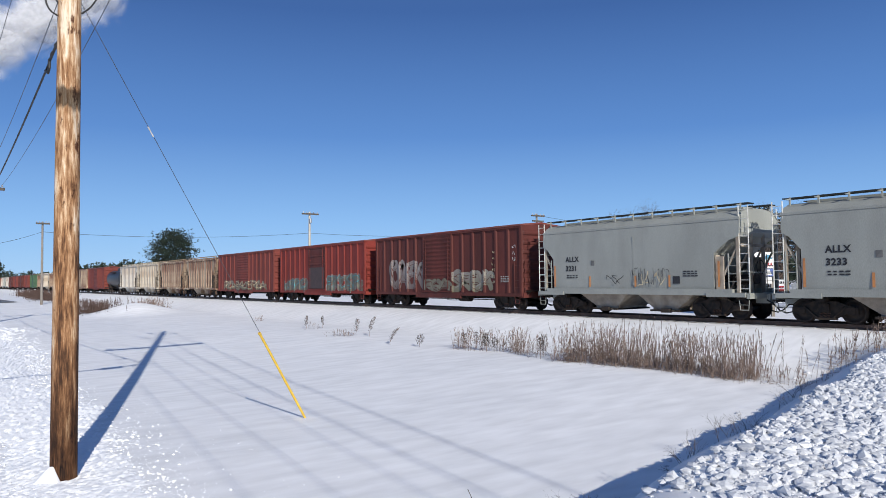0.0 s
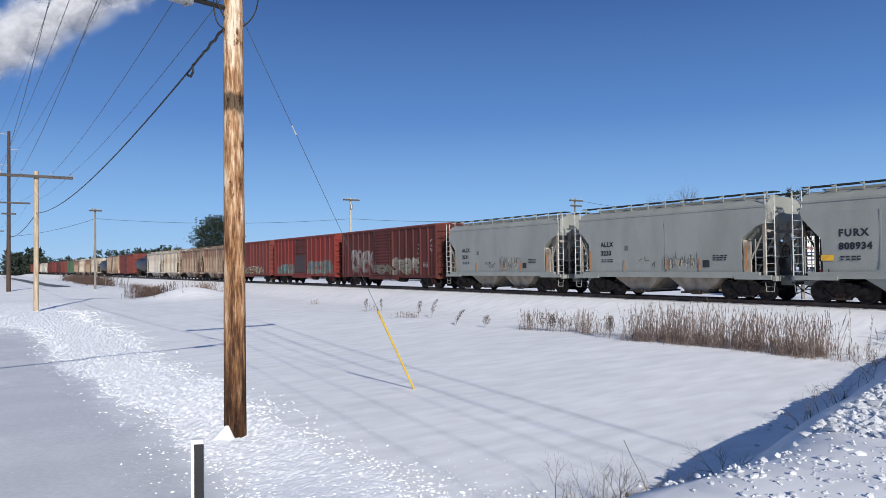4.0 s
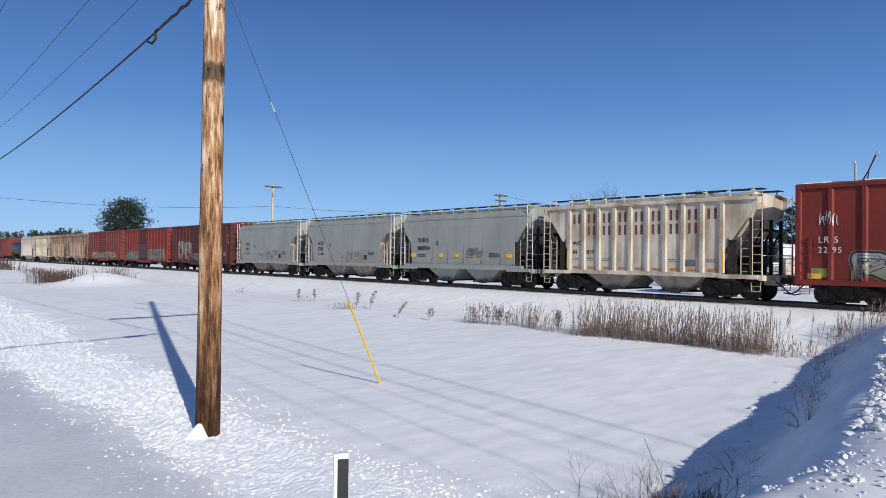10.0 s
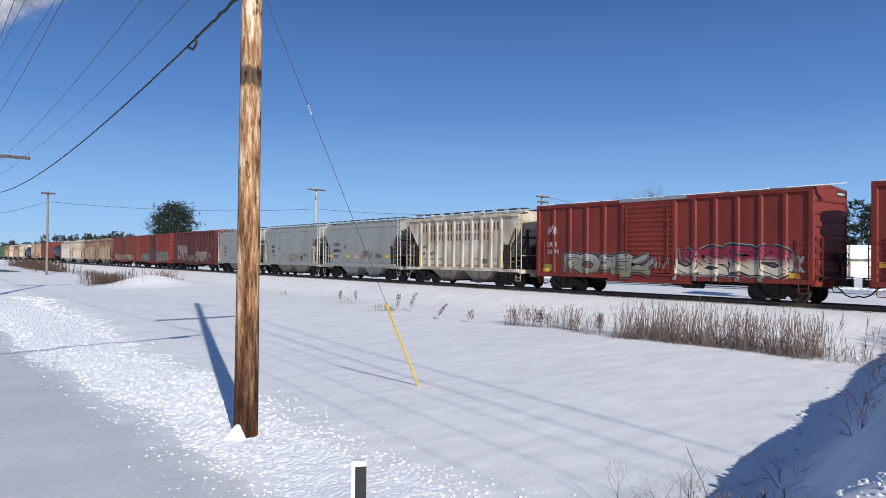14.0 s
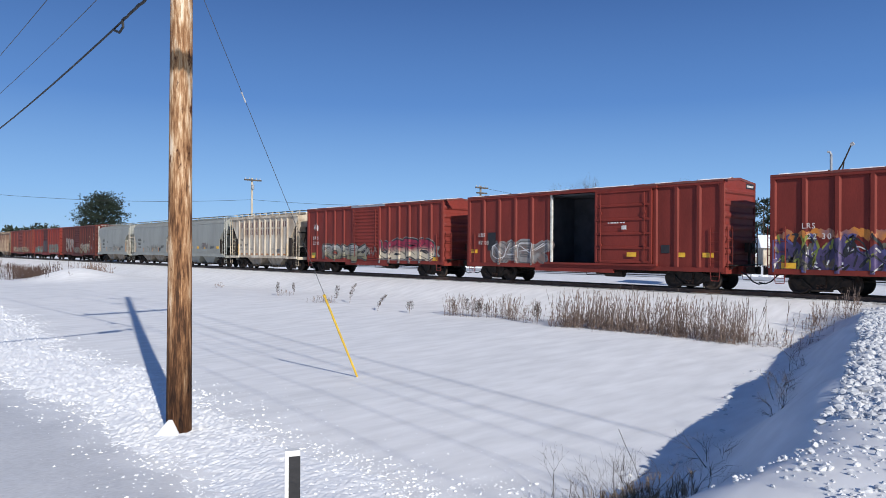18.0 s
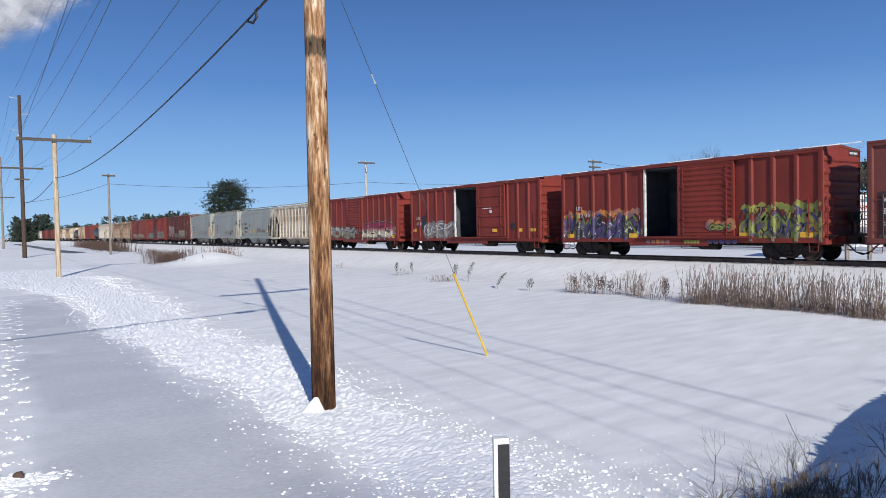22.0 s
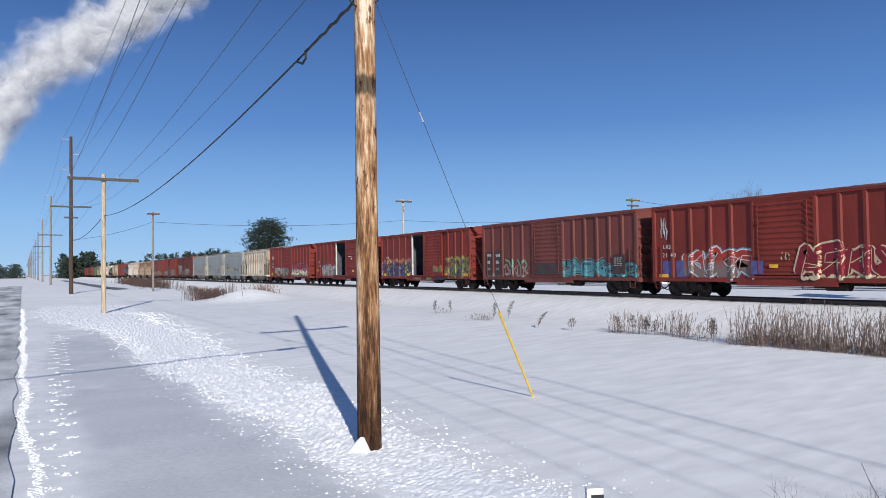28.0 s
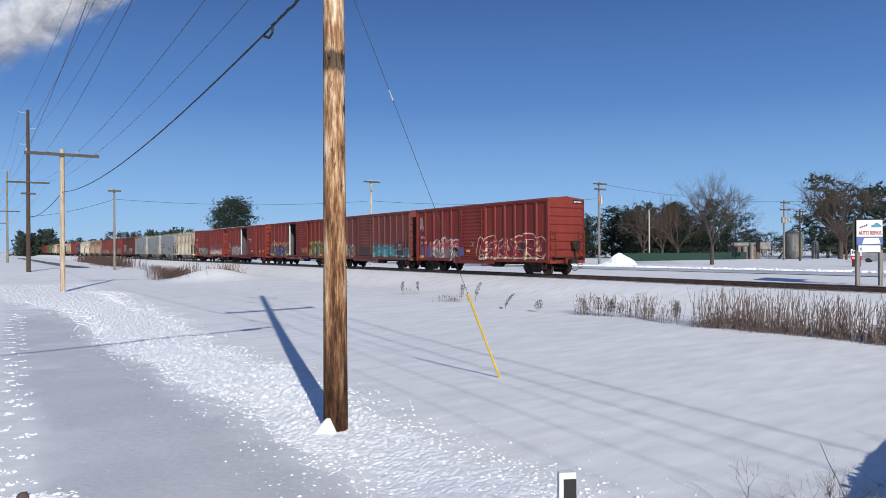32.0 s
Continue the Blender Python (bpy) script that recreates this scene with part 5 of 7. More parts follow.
    letters("LRS", 0.30, GR_WHITE, car, on_side(1.53, 6.4, 2.55), spacing=1.1)
    letters("22 30", 0.30, GR_WHITE, car, on_side(1.53, 6.2, 2.15), spacing=1.3)
    for y in (6.9, 2.3, -1.9, -4.1, -6.9):
        patch(car, y, 1.12, 0.55, 0.22, 1.46, YELLOW)
    snow_strip(car, 5)
    car, posts = boxcar(-94.5, BROWN, "brown boxcar with a ribbed door and teal sprayed lettering", spin=True, ribs=12, style="ribbed", dark=BROWN, length=15.0)
    depth = lambda y, p=posts: panel_depth(p, y)
    for y, mark, number in ((6.72, "WR", "83"), (5.66, "WK", "86")):
        patch(car, y, 1.92, 0.76, 1.64, 1.445, DARKPANEL, "patch_panel")
        letters(mark, 0.30, GR_WHITE, car, on_side(1.456, y + 0.24, 2.36), spacing=1.1, bold=0.006)
        letters(number, 0.30, GR_WHITE, car, on_side(1.456, y + 0.22, 1.90), spacing=1.1, bold=0.006)
        bars(car, 1.454, y + 0.22, 1.60, 0.42, 0.05, 2, GR_GREY)
    spray(car, 5.0, 2.9, 0.86, 2.35, FADE_LEAF, BROWN, depth, 62, fat=0.20, n=2, edge=0.05)
    spray(car, 4.9, 2.7, 0.86, 1.9, GR_GREY, BROWN, depth, 66, fat=0.13, n=2, edge=0.03, lift=0.012)
    spray(car, 7.1, 1.9, 0.86, 1.3, GR_OLIVE, BROWN, depth, 65, fat=0.16, n=3, edge=0.04)
    spray(car, -1.15, 4.7, 0.86, 2.18, FADE_TEAL, INK, depth, 63, fat=0.40, n=5, block=True, edge=0.12, gleam=GR_SKY, cloud=GR_GREY, glow=0.20)
    spray(car, -5.9, 1.5, 0.86, 1.9, FADE_TEAL, INK, depth, 64, fat=0.34, n=2, block=True, edge=0.12, gleam=GR_SKY)
    put("door_panel", mesh_of("door_panel", lambda bm: box(bm, -0.02, 0, -1.35, 1.35, 0, 0.75), DARKPANEL), car, pose(-1.525, 0.17, 1.12))
    patch(car, -6.15, 1.70, 0.95, 1.08, 1.545, DARKPANEL, "data_plate")
    bars(car, 1.553, -5.82, 2.08, 0.62, 0.055, 5, GR_GREY)
    car, posts = boxcar(-110.75, RED, "last red boxcar with red and cream sprayed lettering", spin=True, ribs=13, length=15.3)
    depth = lambda y, p=posts: panel_depth(p, y)
    letters("LRS", 0.30, GR_WHITE, car, on_side(1.515, 6.9, 2.45), spacing=1.1)
    letters("21 40", 0.30, GR_WHITE, car, on_side(1.515, 6.95, 2.02), spacing=1.3)
    patch(car, 6.72, 1.42, 0.62, 0.85, 1.437, GR_BLUE, "patch_panel")
    patch(car, 5.75, 1.42, 0.75, 0.85, 1.437, GR_BLUE, "patch_panel")
    patch(car, 1.42, 1.45, 0.62, 0.62, 1.55, GR_BLUE, "patch_panel")
    patch(car, 6.95, 1.05, 0.6, 0.2, 1.445, YELLOW)
    patch(car, 0.6, 1.50, 0.42, 0.16, 1.545, YELLOW)
    spray(car, 5.5, 3.9, 0.82, 2.50, FADE_RUST, GR_WHITE, depth, 72, fat=0.44, n=4, block=True, edge=0.10, cloud=GR_SKY, glow=0.22)
    door_side = lambda y, d=depth: 1.545 if -1.45 < y < 1.8 else d(y)
    spray(car, -0.55, 6.7, 0.86, 2.62, GR_RED, GR_CREAM, door_side, 73, fat=0.56, n=7, block=True, edge=0.07, cloud=GR_CREAM, glow=0.17)
    spray(car, -0.6, 6.6, 0.84, 1.15, GR_CREAM, GR_SKY, door_side, 77, fat=0.14, n=9, edge=0.03)
    scribble(car, 0.3, 0.5, 1.7, 2.2, GR_CREAM, lambda y: 1.56, 76, 0.05, 4)
    patch(car, -5.35, 1.80, 0.42, 0.40, 1.545, INK, "data_plate")
    scribble(car, 7.1, 0.5, 2.9, 4.2, GR_WHITE, depth, 74, 0.035, 7)
    scribble(car, 0.9, 1.2, 1.9, 2.3, GR_WHITE, depth, 75, 0.03, 8)


def snow_strip(car, seed):
    """Thin broken snow along the near edge of a roof."""
    rnd = random.Random(seed)
    y = 7.3
    while y > -7:
        l = rnd.uniform(0.5, 2.6)
        n = max(4, int(l / 0.15))
        bm = bmesh.new()
        lo = [bm.verts.new((-1.52 + 0.03 * rnd.random(), y - l * i / n, 4.682)) for i in range(n + 1)]
        hi = [bm.verts.new((-1.40 + 0.03 * rnd.random(), y - l * i / n, 4.725 + 0.02 * rnd.random())) for i in range(n + 1)]
        in_ = [bm.verts.new((-1.22 + 0.05 * rnd.random(), y - l * i / n, 4.72)) for i in range(n + 1)]
        for i in range(n):
            bm.faces.new((lo[i], lo[i + 1], hi[i + 1], hi[i]))
            bm.faces.new((hi[i], hi[i + 1], in_[i + 1], in_[i]))
        part("roof_snow", bm, SNOW, car)
        y -= l + rnd.uniform(0.2, 1.3)


track()
train()


# ---- poles and lines ----
def wire(bm, p, q, sag, r, n=14):
    p, q = Vector(p), Vector(q)
    tube(bm, [p.lerp(q, i / n) - Vector((0, 0, sag * 4 * (i / n) * (1 - i / n))) for i in range(n + 1)], r)


def pole_shaft(h, r0, r1, seg=28, rings=40, seed=0):
    def build(bm):
        rows = []
        for k in range(rings + 1):
            z = h * k / rings
            r = r0 + (r1 - r0) * k / rings
            row = []
            for i in range(seg):
                a = 2 * math.pi * i / seg
                w = 1 + 0.022 * noise.noise(Vector((math.cos(a) * 3 + seed, math.sin(a) * 3, z * 0.25))) + 0.012 * noise.noise(Vector((math.cos(a) * 9, math.sin(a) * 9 + seed, z * 0.7)))
                row.append(bm.verts.new((r * w * math.cos(a), r * w * math.sin(a), z)))
            rows.append(row)
        for a, b in zip(rows, rows[1:]):
            for i in range(seg):
                j = (i + 1) % seg
                bm.faces.new((a[i], a[j], b[j], b[i]))
        bm.faces.new(rows[-1])
    return build


def insulator_mesh(bm):
    for z, r in ((0.0, 0.03), (0.05, 0.06), (0.10, 0.05), (0.15, 0.055)):
        rod(bm, (0, 0, z), (0, 0, z + 0.05), r, 10, r * 0.7)


def utility_pole(x, y, z0, z1, r0, r1, wood, label, arms=(), brackets=(), seed=0, group="poles of the line"):
    p = thing("utility_pole", pose(x, y, z0), label, "utility pole", group)
    put("shaft", mesh_of(f"shaft {x} {y}", pole_shaft(z1 - z0, r0, r1, 28 if r0 > 0.17 else 14, 60 if r0 > 0.17 else 12, seed), wood, True), p)
    for z, w, pins in arms:
        arm = put("crossarm", mesh_of(f"crossarm {w}", lambda bm: box(bm, -w / 2, w / 2, -0.32, -0.18, -0.10, 0.10), ARMWOOD), p, pose(0, 0, z - z0))
        for d in pins:
            put("insulator", mesh_of("insulator", insulator_mesh, PORCELAIN), arm, pose(d, -0.245, 0.10))
    for z, d in brackets:
        br = put("bracket", mesh_of(f"bracket {d}", lambda bm: (rod(bm, (0, 0, 0), (d, 0, 0.06), 0.04, 8), rod(bm, (d, 0, 0.06), (d, 0, 0.16), 0.07, 10)), PORCELAIN), p, pose(0, 0, z - z0))
    return p


def lines():
    arm_pins = (-2.0, -0.9, 0.9, 2.0)
    main = utility_pole(0, 0, -0.35, 15.3, 0.190, 0.135, POLE, "peeling brown wooden utility pole standing in trodden snow", ((10.7, 4.3, arm_pins),), ((13.1, -0.8), (14.0, 0.8), (14.8, -0.8)), 3)
    utility_pole(0.27, 45.5, -0.35, 9.95, 0.17, 0.15, TANPOLE, "short pale wooden pole with one long crossarm", ((9.55, 4.6, (-2.15, -0.9, 0.9, 2.15)),), (), 5)
    far = [(0.3, 85.5, 0.4, 19.4)] + [(0.3, 85.5 + 70.5 * k, 0.6, 19.0) for k in range(1, 12)]
    for k, (x, y, a, b) in enumerate(far):
        utility_pole(x, y, a, b, 0.24, 0.16, BROWNPOLE if k == 0 else GREYPOLE, "tall brown wooden transmission pole with a crossarm and brackets", ((10.9, 4.4, (-2.1, -0.9, 0.9, 2.1)),) + (((9.6, 1.5, ()),) if k == 0 else ()), ((19.0, -0.9), (17.2, 0.9), (15.3, -0.9)), 7 + k)
    back = utility_pole(-7.0, -62, 1.0, 15.5, 0.19, 0.15, POLE, "brown wooden utility pole beside the road", ((10.7, 4.3, arm_pins),), ((13.0, -0.7), (14.0, 0.7), (15.0, -0.7)), 4)
    runs = [("conductor", WIRE_GREY, 0.011, [((d - 7.0, -62, 10.95), (d, -0.245, 10.95)), ((d, -0.245, 10.95), (d * 1.06 + 0.27, 45.25, 9.8)), ((d * 1.06 + 0.27, 45.25, 9.8), (d * 1.04 + 0.3, 85.25, 11.15))] + [((d * 1.04 + 0.3, far[k][1] - 0.25, 11.15), (d * 1.04 + 0.3, far[k + 1][1] - 0.25, 11.15)) for k in range(11)]) for d in arm_pins]
    runs += [("conductor", WIRE_GREY, 0.012, [((d - 7.0, -62, 15.1 - 1.0 * k), (d * 0.9, 0, 14.95 - 0.85 * k)), ((d * 0.9, 0, 14.95 - 0.85 * k), (d * 1.2 + 0.3, 85.5, 19.15 - 1.85 * k))] + [((d * 1.2 + 0.3, far[j][1], 19.15 - 1.85 * k), (d * 1.2 + 0.3, far[j + 1][1], 19.15 - 1.85 * k)) for j in range(11)]) for k, d in enumerate((-0.75, 0.75, -0.75))]
    for name, material, r, spans in runs:
        bm = bmesh.new()
        pts = []
        for p, q in spans:
            p, q = Vector(p), Vector(q)
            sag = 0.012 * (q - p).length
            pts += [p.lerp(q, i / 14) - Vector((0, 0, sag * 4 * (i / 14) * (1 - i / 14))) for i in range(14)]
        tube(bm, pts + [spans[-1][1]], r)
        tagged(part(name, bm, material), "thin grey overhead conductor sagging between wooden poles", "wire", "conductors of the line")
    bm = bmesh.new()
    wire(bm, (-31.0, -8.7, 7.6), (-0.1, 0, 7.4), 0.25, 0.048)
    wire(bm, (0.1, 0.18, 7.4), (0.27, 45.3, 6.95), 0.85, 0.021, 22)
    wire(bm, (0.27, 45.3, 6.95), (0.3, 85.3, 6.85), 0.5, 0.028)
    cable = tagged(part("telephone_cable", bm, WIRE), "thick black telephone cable lashed along the poles", "cable")
    bm = bmesh.new()
    pts = []
    for k in range(40):
        u = 0.004 + k * 0.0015
        pts.append((0.1 + 0.012 * math.sin(k * 0.9), 45 * u + 0.2, 7.4 - 0.45 * u - 3.4 * u * (1 - u) + 0.012 * math.sin(k * 0.7)))
    pts += [(0.1, 3.0, 7.04), (0.1, 3.2, 6.98), (0.1, 3.55, 7.11)]
    tube(bm, pts, 0.026, 6)
    part("cable_splice", bm, RUBBER, cable)
    for pts in (((-0.78, -0.22, 7.42), (-0.60, -0.18, 7.38), (-0.45, -0.14, 7.48), (-0.38, -0.12, 7.62)), ((-0.38, -0.12, 7.62), (-0.36, -0.1, 7.30), (-0.30, -0.08, 7.08), (-0.17, -0.05, 7.02)), ((-0.36, -0.12, 7.60), (-0.30, -0.10, 7.42), (-0.17, -0.06, 7.22)), ((0.17, 0, 7.14), (0.30, -0.03, 7.26), (0.40, -0.05, 7.46), (0.44, -0.06, 7.72))):
        curve = [Vector(p) for p in pts]
        for _ in range(2):
            curve = [curve[0]] + [a.lerp(b, u) for a, b in zip(curve, curve[1:]) for u in (0.25, 0.75)] + [curve[-1]]
        bm = bmesh.new()
        tube(bm, curve, 0.013, 6)
        part("cable_loop", bm, RUBBER, main, m=pose(0, 0, 0.35))
    bm = bmesh.new()
    prism(bm, [(-0.10, -0.04), (-0.07, -0.11), (0.07, -0.11), (0.10, -0.04), (0.10, 0.05), (0.06, 0.09), (-0.06, 0.09), (-0.10, 0.05)], -0.36, 0.36)
    for d in (-0.3, 0.3):
        box(bm, -0.11, 0.11, d - 0.02, d + 0.02, -0.12, 0.10)
    part("cable_terminal", bm, GALV, main, "grey metal cable terminal box", m=pose(-1.12, -0.32, 7.72, 0, 0, -74.3))
    # the guy wire and its yellow guard
    a, b = Vector((5.03, 2.23, -0.12)), Vector((0.10, 0.05, 7.45))
    guy = thing("guy_wire", pose(0, 0, 0), "steel guy wire with a yellow plastic guard anchored in snow", "guy wire")
    bm = bmesh.new()
    rod(bm, a - Vector((0.06, 0.03, -0.1)).normalized() * 0.35, b, 0.0050, 6)
    part("strand", bm, WIRE_GREY, guy)
    bm = bmesh.new()
    d = (b - a).normalized()
    side = d.cross(Vector((0, 0, 1))).normalized()
    rod(bm, a + d * 0.02, a + d * 2.45, 0.025, 8)
    rod(bm, a + d * 2.45, a + d * 2.50, 0.032, 8)
    part("guard", bm, GUARD, guy)
    bm = bmesh.new()
    rod(bm, a + d * 6.84, a + d * 6.94, 0.018, 8, 0.010)
    rod(bm, a + d * 6.94, a + d * 7.03, 0.010, 8, 0.018)
    part("strain_insulator", bm, PORCELAIN, guy)
    # poles across the track line
    lp = utility_pole(9.57, 85.8, 0.3, 10.55, 0.15, 0.11, GREYPOLE, "grey leaning wooden pole with a short crossarm", ((10.3, 1.5, (-0.65, -0.35, 0.35, 0.65)),), (), 31, "poles across the track")
    fp = utility_pole(38.9, 73.2, 0.5, 12.1, 0.17, 0.13, PALEPOLE, "pale wooden pole with a short crossarm and a transformer", ((11.8, 2.4, (-1.0, -0.5, 0.5, 1.0)),), (), 32, "poles across the track")
    bm = bmesh.new()
    rod(bm, (0, -0.28, -1.3), (0, -0.28, -0.7), 0.16, 12)
    part("transformer", bm, GALV, fp, m=pose(0, 0, 11.4))
    rp = utility_pole(63.5, 56.0, 0.6, 11.6, 0.17, 0.13, GREYPOLE, "grey wooden pole with two crossarms and a transformer", ((11.3, 2.4, (-1.0, -0.5, 0.5, 1.0)), (10.6, 2.0, ())), (), 33, "poles across the track")
    bm = bmesh.new()
    rod(bm, (0.45, 0, 8.1), (0.45, 0, 9.1), 0.28, 14)
    box(bm, 0.1, 0.3, -0.05, 0.05, 8.4, 8.8)
    part("transformer", bm, GALV, rp)
    bm = bmesh.new()
    wire(bm, (0.3, 85.5, 6.9), (9.57, 85.8, 9.3), 0.35, 0.02)
    wire(bm, (9.57, 85.8, 9.3), (38.9, 73.2, 9.3), 0.6, 0.02)
    wire(bm, (38.9, 73.2, 9.3), (63.5, 56.0, 9.4), 0.6, 0.02)
    tagged(part("service_cable", bm, WIRE), "dark service cable crossing over the railway track", "cable")


lines()


def road_marker():
    p = thing("road_marker", pose(-2.79, -8.16, 0.72, 0, 0, -25), "white plastic roadside marker post with a black patch", "marker post")
    bm = bmesh.new()
    o = [(-0.033, -0.018), (-0.030, 0.020), (0.030, 0.020), (0.033, -0.018)]
    prism_z(bm, o, 0, 1.26)
    part("post", bm, PLASTIC, p)
    bm = bmesh.new()
    box(bm, -0.016, 0.0335, -0.021, -0.0175, 0.90, 1.235)
    part("reflector_patch", bm, BLACK, p)


road_marker()


# ---- the ground ----
ground = sheet("ground", axis(-2500, 2500, -8, 34, 0.3), axis(-2500, 2500, -14, 60, 0.35), ground_z, SNOW)
tagged(ground, "wide flat field of wind-packed snow with a raised track bank", "snow field", kind="structure")

def ico():
    bm = bmesh.new()
    bmesh.ops.create_icosphere(bm, subdivisions=1, radius=1.0)
    v = np.array([p.co[:] for p in bm.verts])
    f = np.array([[q.index for q in p.verts] for p in bm.faces])
    bm.free()
    return v, f


def lumps(name, places, material, label, category, seed=1, squash=0.7, kind="stuff", rest=0.25):
    """Many rough lumps of snow in one mesh; places are rows of x, y, size."""
    v, f = ico()
    rng = np.random.default_rng(seed)
    n = len(places)
    verts = np.empty((n, len(v), 3))
    for i, (x, y, s) in enumerate(places):
        w = v * rng.uniform(0.65, 1.25, (len(v), 1)) * np.array((rng.uniform(0.7, 1.4), rng.uniform(0.7, 1.4), squash * rng.uniform(0.6, 1.1))) * s
        a = rng.uniform(0, 6.28)
        c, q = math.cos(a), math.sin(a)
        verts[i, :, 0] = w[:, 0] * c - w[:, 1] * q + x
        verts[i, :, 1] = w[:, 0] * q + w[:, 1] * c + y
        verts[i, :, 2] = w[:, 2] + ground_z(x, y) + rest * s
    faces = (f[None] + (np.arange(n) * len(v))[:, None, None]).reshape(-1, 3)
    me = bpy.data.meshes.new(name)
    me.from_pydata(verts.reshape(-1, 3).tolist(), [], faces.tolist())
    me.materials.append(material)
    return tagged(new(name, me), label, category, kind=kind)


def broken_snow():
    rng = np.random.default_rng(5)
    # the churned band itself: a rough low sheet that dips under the crust where it thins out
    def churn(x, y):
        wide = 1.25 + 0.022 * max(0, y) + 1.3 * smooth(26, 46, y)
        mid = -0.05 + 0.022 * max(0, y) - 1.6 * smooth(24, 42, y) + 0.25 * math.sin(y * 0.35) + 0.08 * max(0, -y)
        edge = 1 - abs(x - mid) / wide + 0.45 * noise.noise(Vector((x * 0.9, y * 0.45, 3))) + 0.35 * noise.noise(Vector((x * 2.6, y * 1.8, 8)))
        return edge
    V, F = [], []
    ys = [-7.0]
    while ys[-1] < 58:
        ys.append(ys[-1] + max(0.045, 0.007 * (ys[-1] + 8)))
    for y in ys:
        for i in range(93):
            x = -2.6 + 0.02 * max(0, y) - 2.8 * smooth(22, 40, y) + (5.6 + 0.02 * max(0, y) + 2.6 * smooth(22, 40, y)) * i / 92 + 0.4 * max(0, -y) * 0.3
            e = churn(x, y)
            rough = 0.5 * abs(noise.noise(Vector((x * 7, y * 7, 1)))) + 0.5 * abs(noise.noise(Vector((x * 16, y * 16, 2)))) + 0.55 * rng.random()
            V.append((x, y, ground_z(x, y) + (0.016 + 0.054 * smooth(-4.5, 4.0, y) + 0.0008 * max(0, y)) * rough * min(1.0, max(0.0, e + 0.25) * 1.4) - 0.034 + 0.036 * min(1.0, max(0.0, e + 0.15) * 1.1)))
    for j in range(len(ys) - 1):
        for i in range(92):
            k = j * 93 + i
            F.append((k, k + 1, k + 94, k + 93))
    me = bpy.data.meshes.new("churned_snow")
    me.from_pydata(V, [], F)
    me.materials.append(FRESH)
    tagged(new("churned_snow", me), "band of churned fresh white snow along the poles", "snow", kind="stuff")
    # smooth icy crust between the road edge and the churned band
    V, F, wear = [], [], []
    cy = list(np.arange(-8.6, 30.0, 0.16))
    for y in cy:
        for i in range(26):
            x = -4.6 + 4.0 * i / 25
            e = min(2.2, 4 * (1 - abs(2 * i / 25 - 1))) - 0.5 + 0.9 * noise.noise(Vector((x * 0.5, y * 0.22, 12))) + 0.7 * noise.noise(Vector((x * 2.2, y * 1.6, 15))) - 0.8 * smooth(14, 30, y)
            V.append((x, y, ground_z(x, y) - 0.03 + 0.036 * smooth(-0.4, 0.5, e)))
            wear.append(smooth(0.1, 1.7, e + 0.5 * noise.noise(Vector((x * 1.1, y * 0.6, 21)))))
    for j in range(len(cy) - 1):
        for i in range(25):
            k = j * 26 + i
            F.append((k, k + 1, k + 27, k + 26))
    me = bpy.data.meshes.new("icy_crust")
    me.from_pydata(V, [], F)
    me.materials.append(CRUST)
    me.attributes.new("wear", "FLOAT", "POINT").data.foreach_set("value", wear)
    me.polygons.foreach_set("use_smooth", [True] * len(me.polygons))
    tagged(new("icy_crust", me), "smooth grey icy crust on the snow beside the road", "snow", kind="structure")
    rows = []
    while len(rows) < 24000:
        y = -7.0 + 52 * rng.random() ** 1.9
        x = 0.1 + 0.022 * max(0, y) + (1.5 + 0.022 * max(0, y)) * rng.normal() * 0.75 + 0.08 * max(0, -y)
        if churn(x, y) + 0.7 * rng.random() ** 2 < 0.0:
            continue
        rows.append((x, y, 0.005 + 0.024 * rng.random() ** 5 + 0.0005 * max(0, y)))
    for _ in range(700):                                 # loose crumbs thrown farther out
        rows.append((rng.normal(0.6, 1.6), rng.uniform(-7.2, 8), 0.005 + 0.010 * rng.random()))
    for _ in range(5000):                                # thin scatter over the edge of the crust
        y = -6.5 + 34 * rng.random() ** 1.5
        rows.append((-1.0 + 0.012 * y + 0.55 * rng.normal(), y, 0.004 + 0.013 * rng.random() ** 3 + 0.0004 * max(0, y)))
    lumps("broken_snow", rows, FRESH, "band of broken white snow crumbs along the poles", "snow", 6, 0.6)
    rows = []
    while len(rows) < 17000:                             # ploughed lumps on the sunny face of the bank
        x = 0.5 + 22 * rng.random() ** 1.15
        if x < 3.2 and rng.random() > 0.16:
            continue
        d = rng.normal(-1.0, 0.95)
        y = crest_y(x) + d
        if d > 0.05 or y < -14:
            continue
        rows.append((x, y, 0.012 + (0.060 if x > 3 else 0.03) * rng.random() ** 5))
    for _ in range(40):
        x = rng.uniform(3, 20)
        rows.append((x, crest_y(x) + rng.uniform(1.7, 2.4), 0.015 + 0.07 * rng.random() ** 3))
    lumps("ploughed_snow", rows, PLOUGHED, "ploughed bank of lumpy snow beside the road", "snow bank", 7, 0.75)
    rows = []
    for k in range(46):                                  # two trails of footprints kicked into the crust
        y = -1.5 + k * 0.64
        x = -4.10 + 0.14 * (-1) ** k + 0.040 * (y - 5.0) + 0.05 * rng.normal()
        for _ in range(16):
            rows.append((x + 0.10 * rng.normal(), y + 0.07 * rng.normal(), 0.010 + 0.034 * rng.random() ** 2))
    for k in range(3600):                                # low ridge along the edge of the asphalt
        y = -4 + 60 * rng.random() ** 1.6
        rows.append((-4.68 + 0.14 * (1 - smooth(0, 5, y)) + 0.045 * rng.normal() + 0.05 * math.sin(y * 0.8), y, 0.010 + 0.024 * rng.random() ** 2 + 0.0006 * max(0, y)))
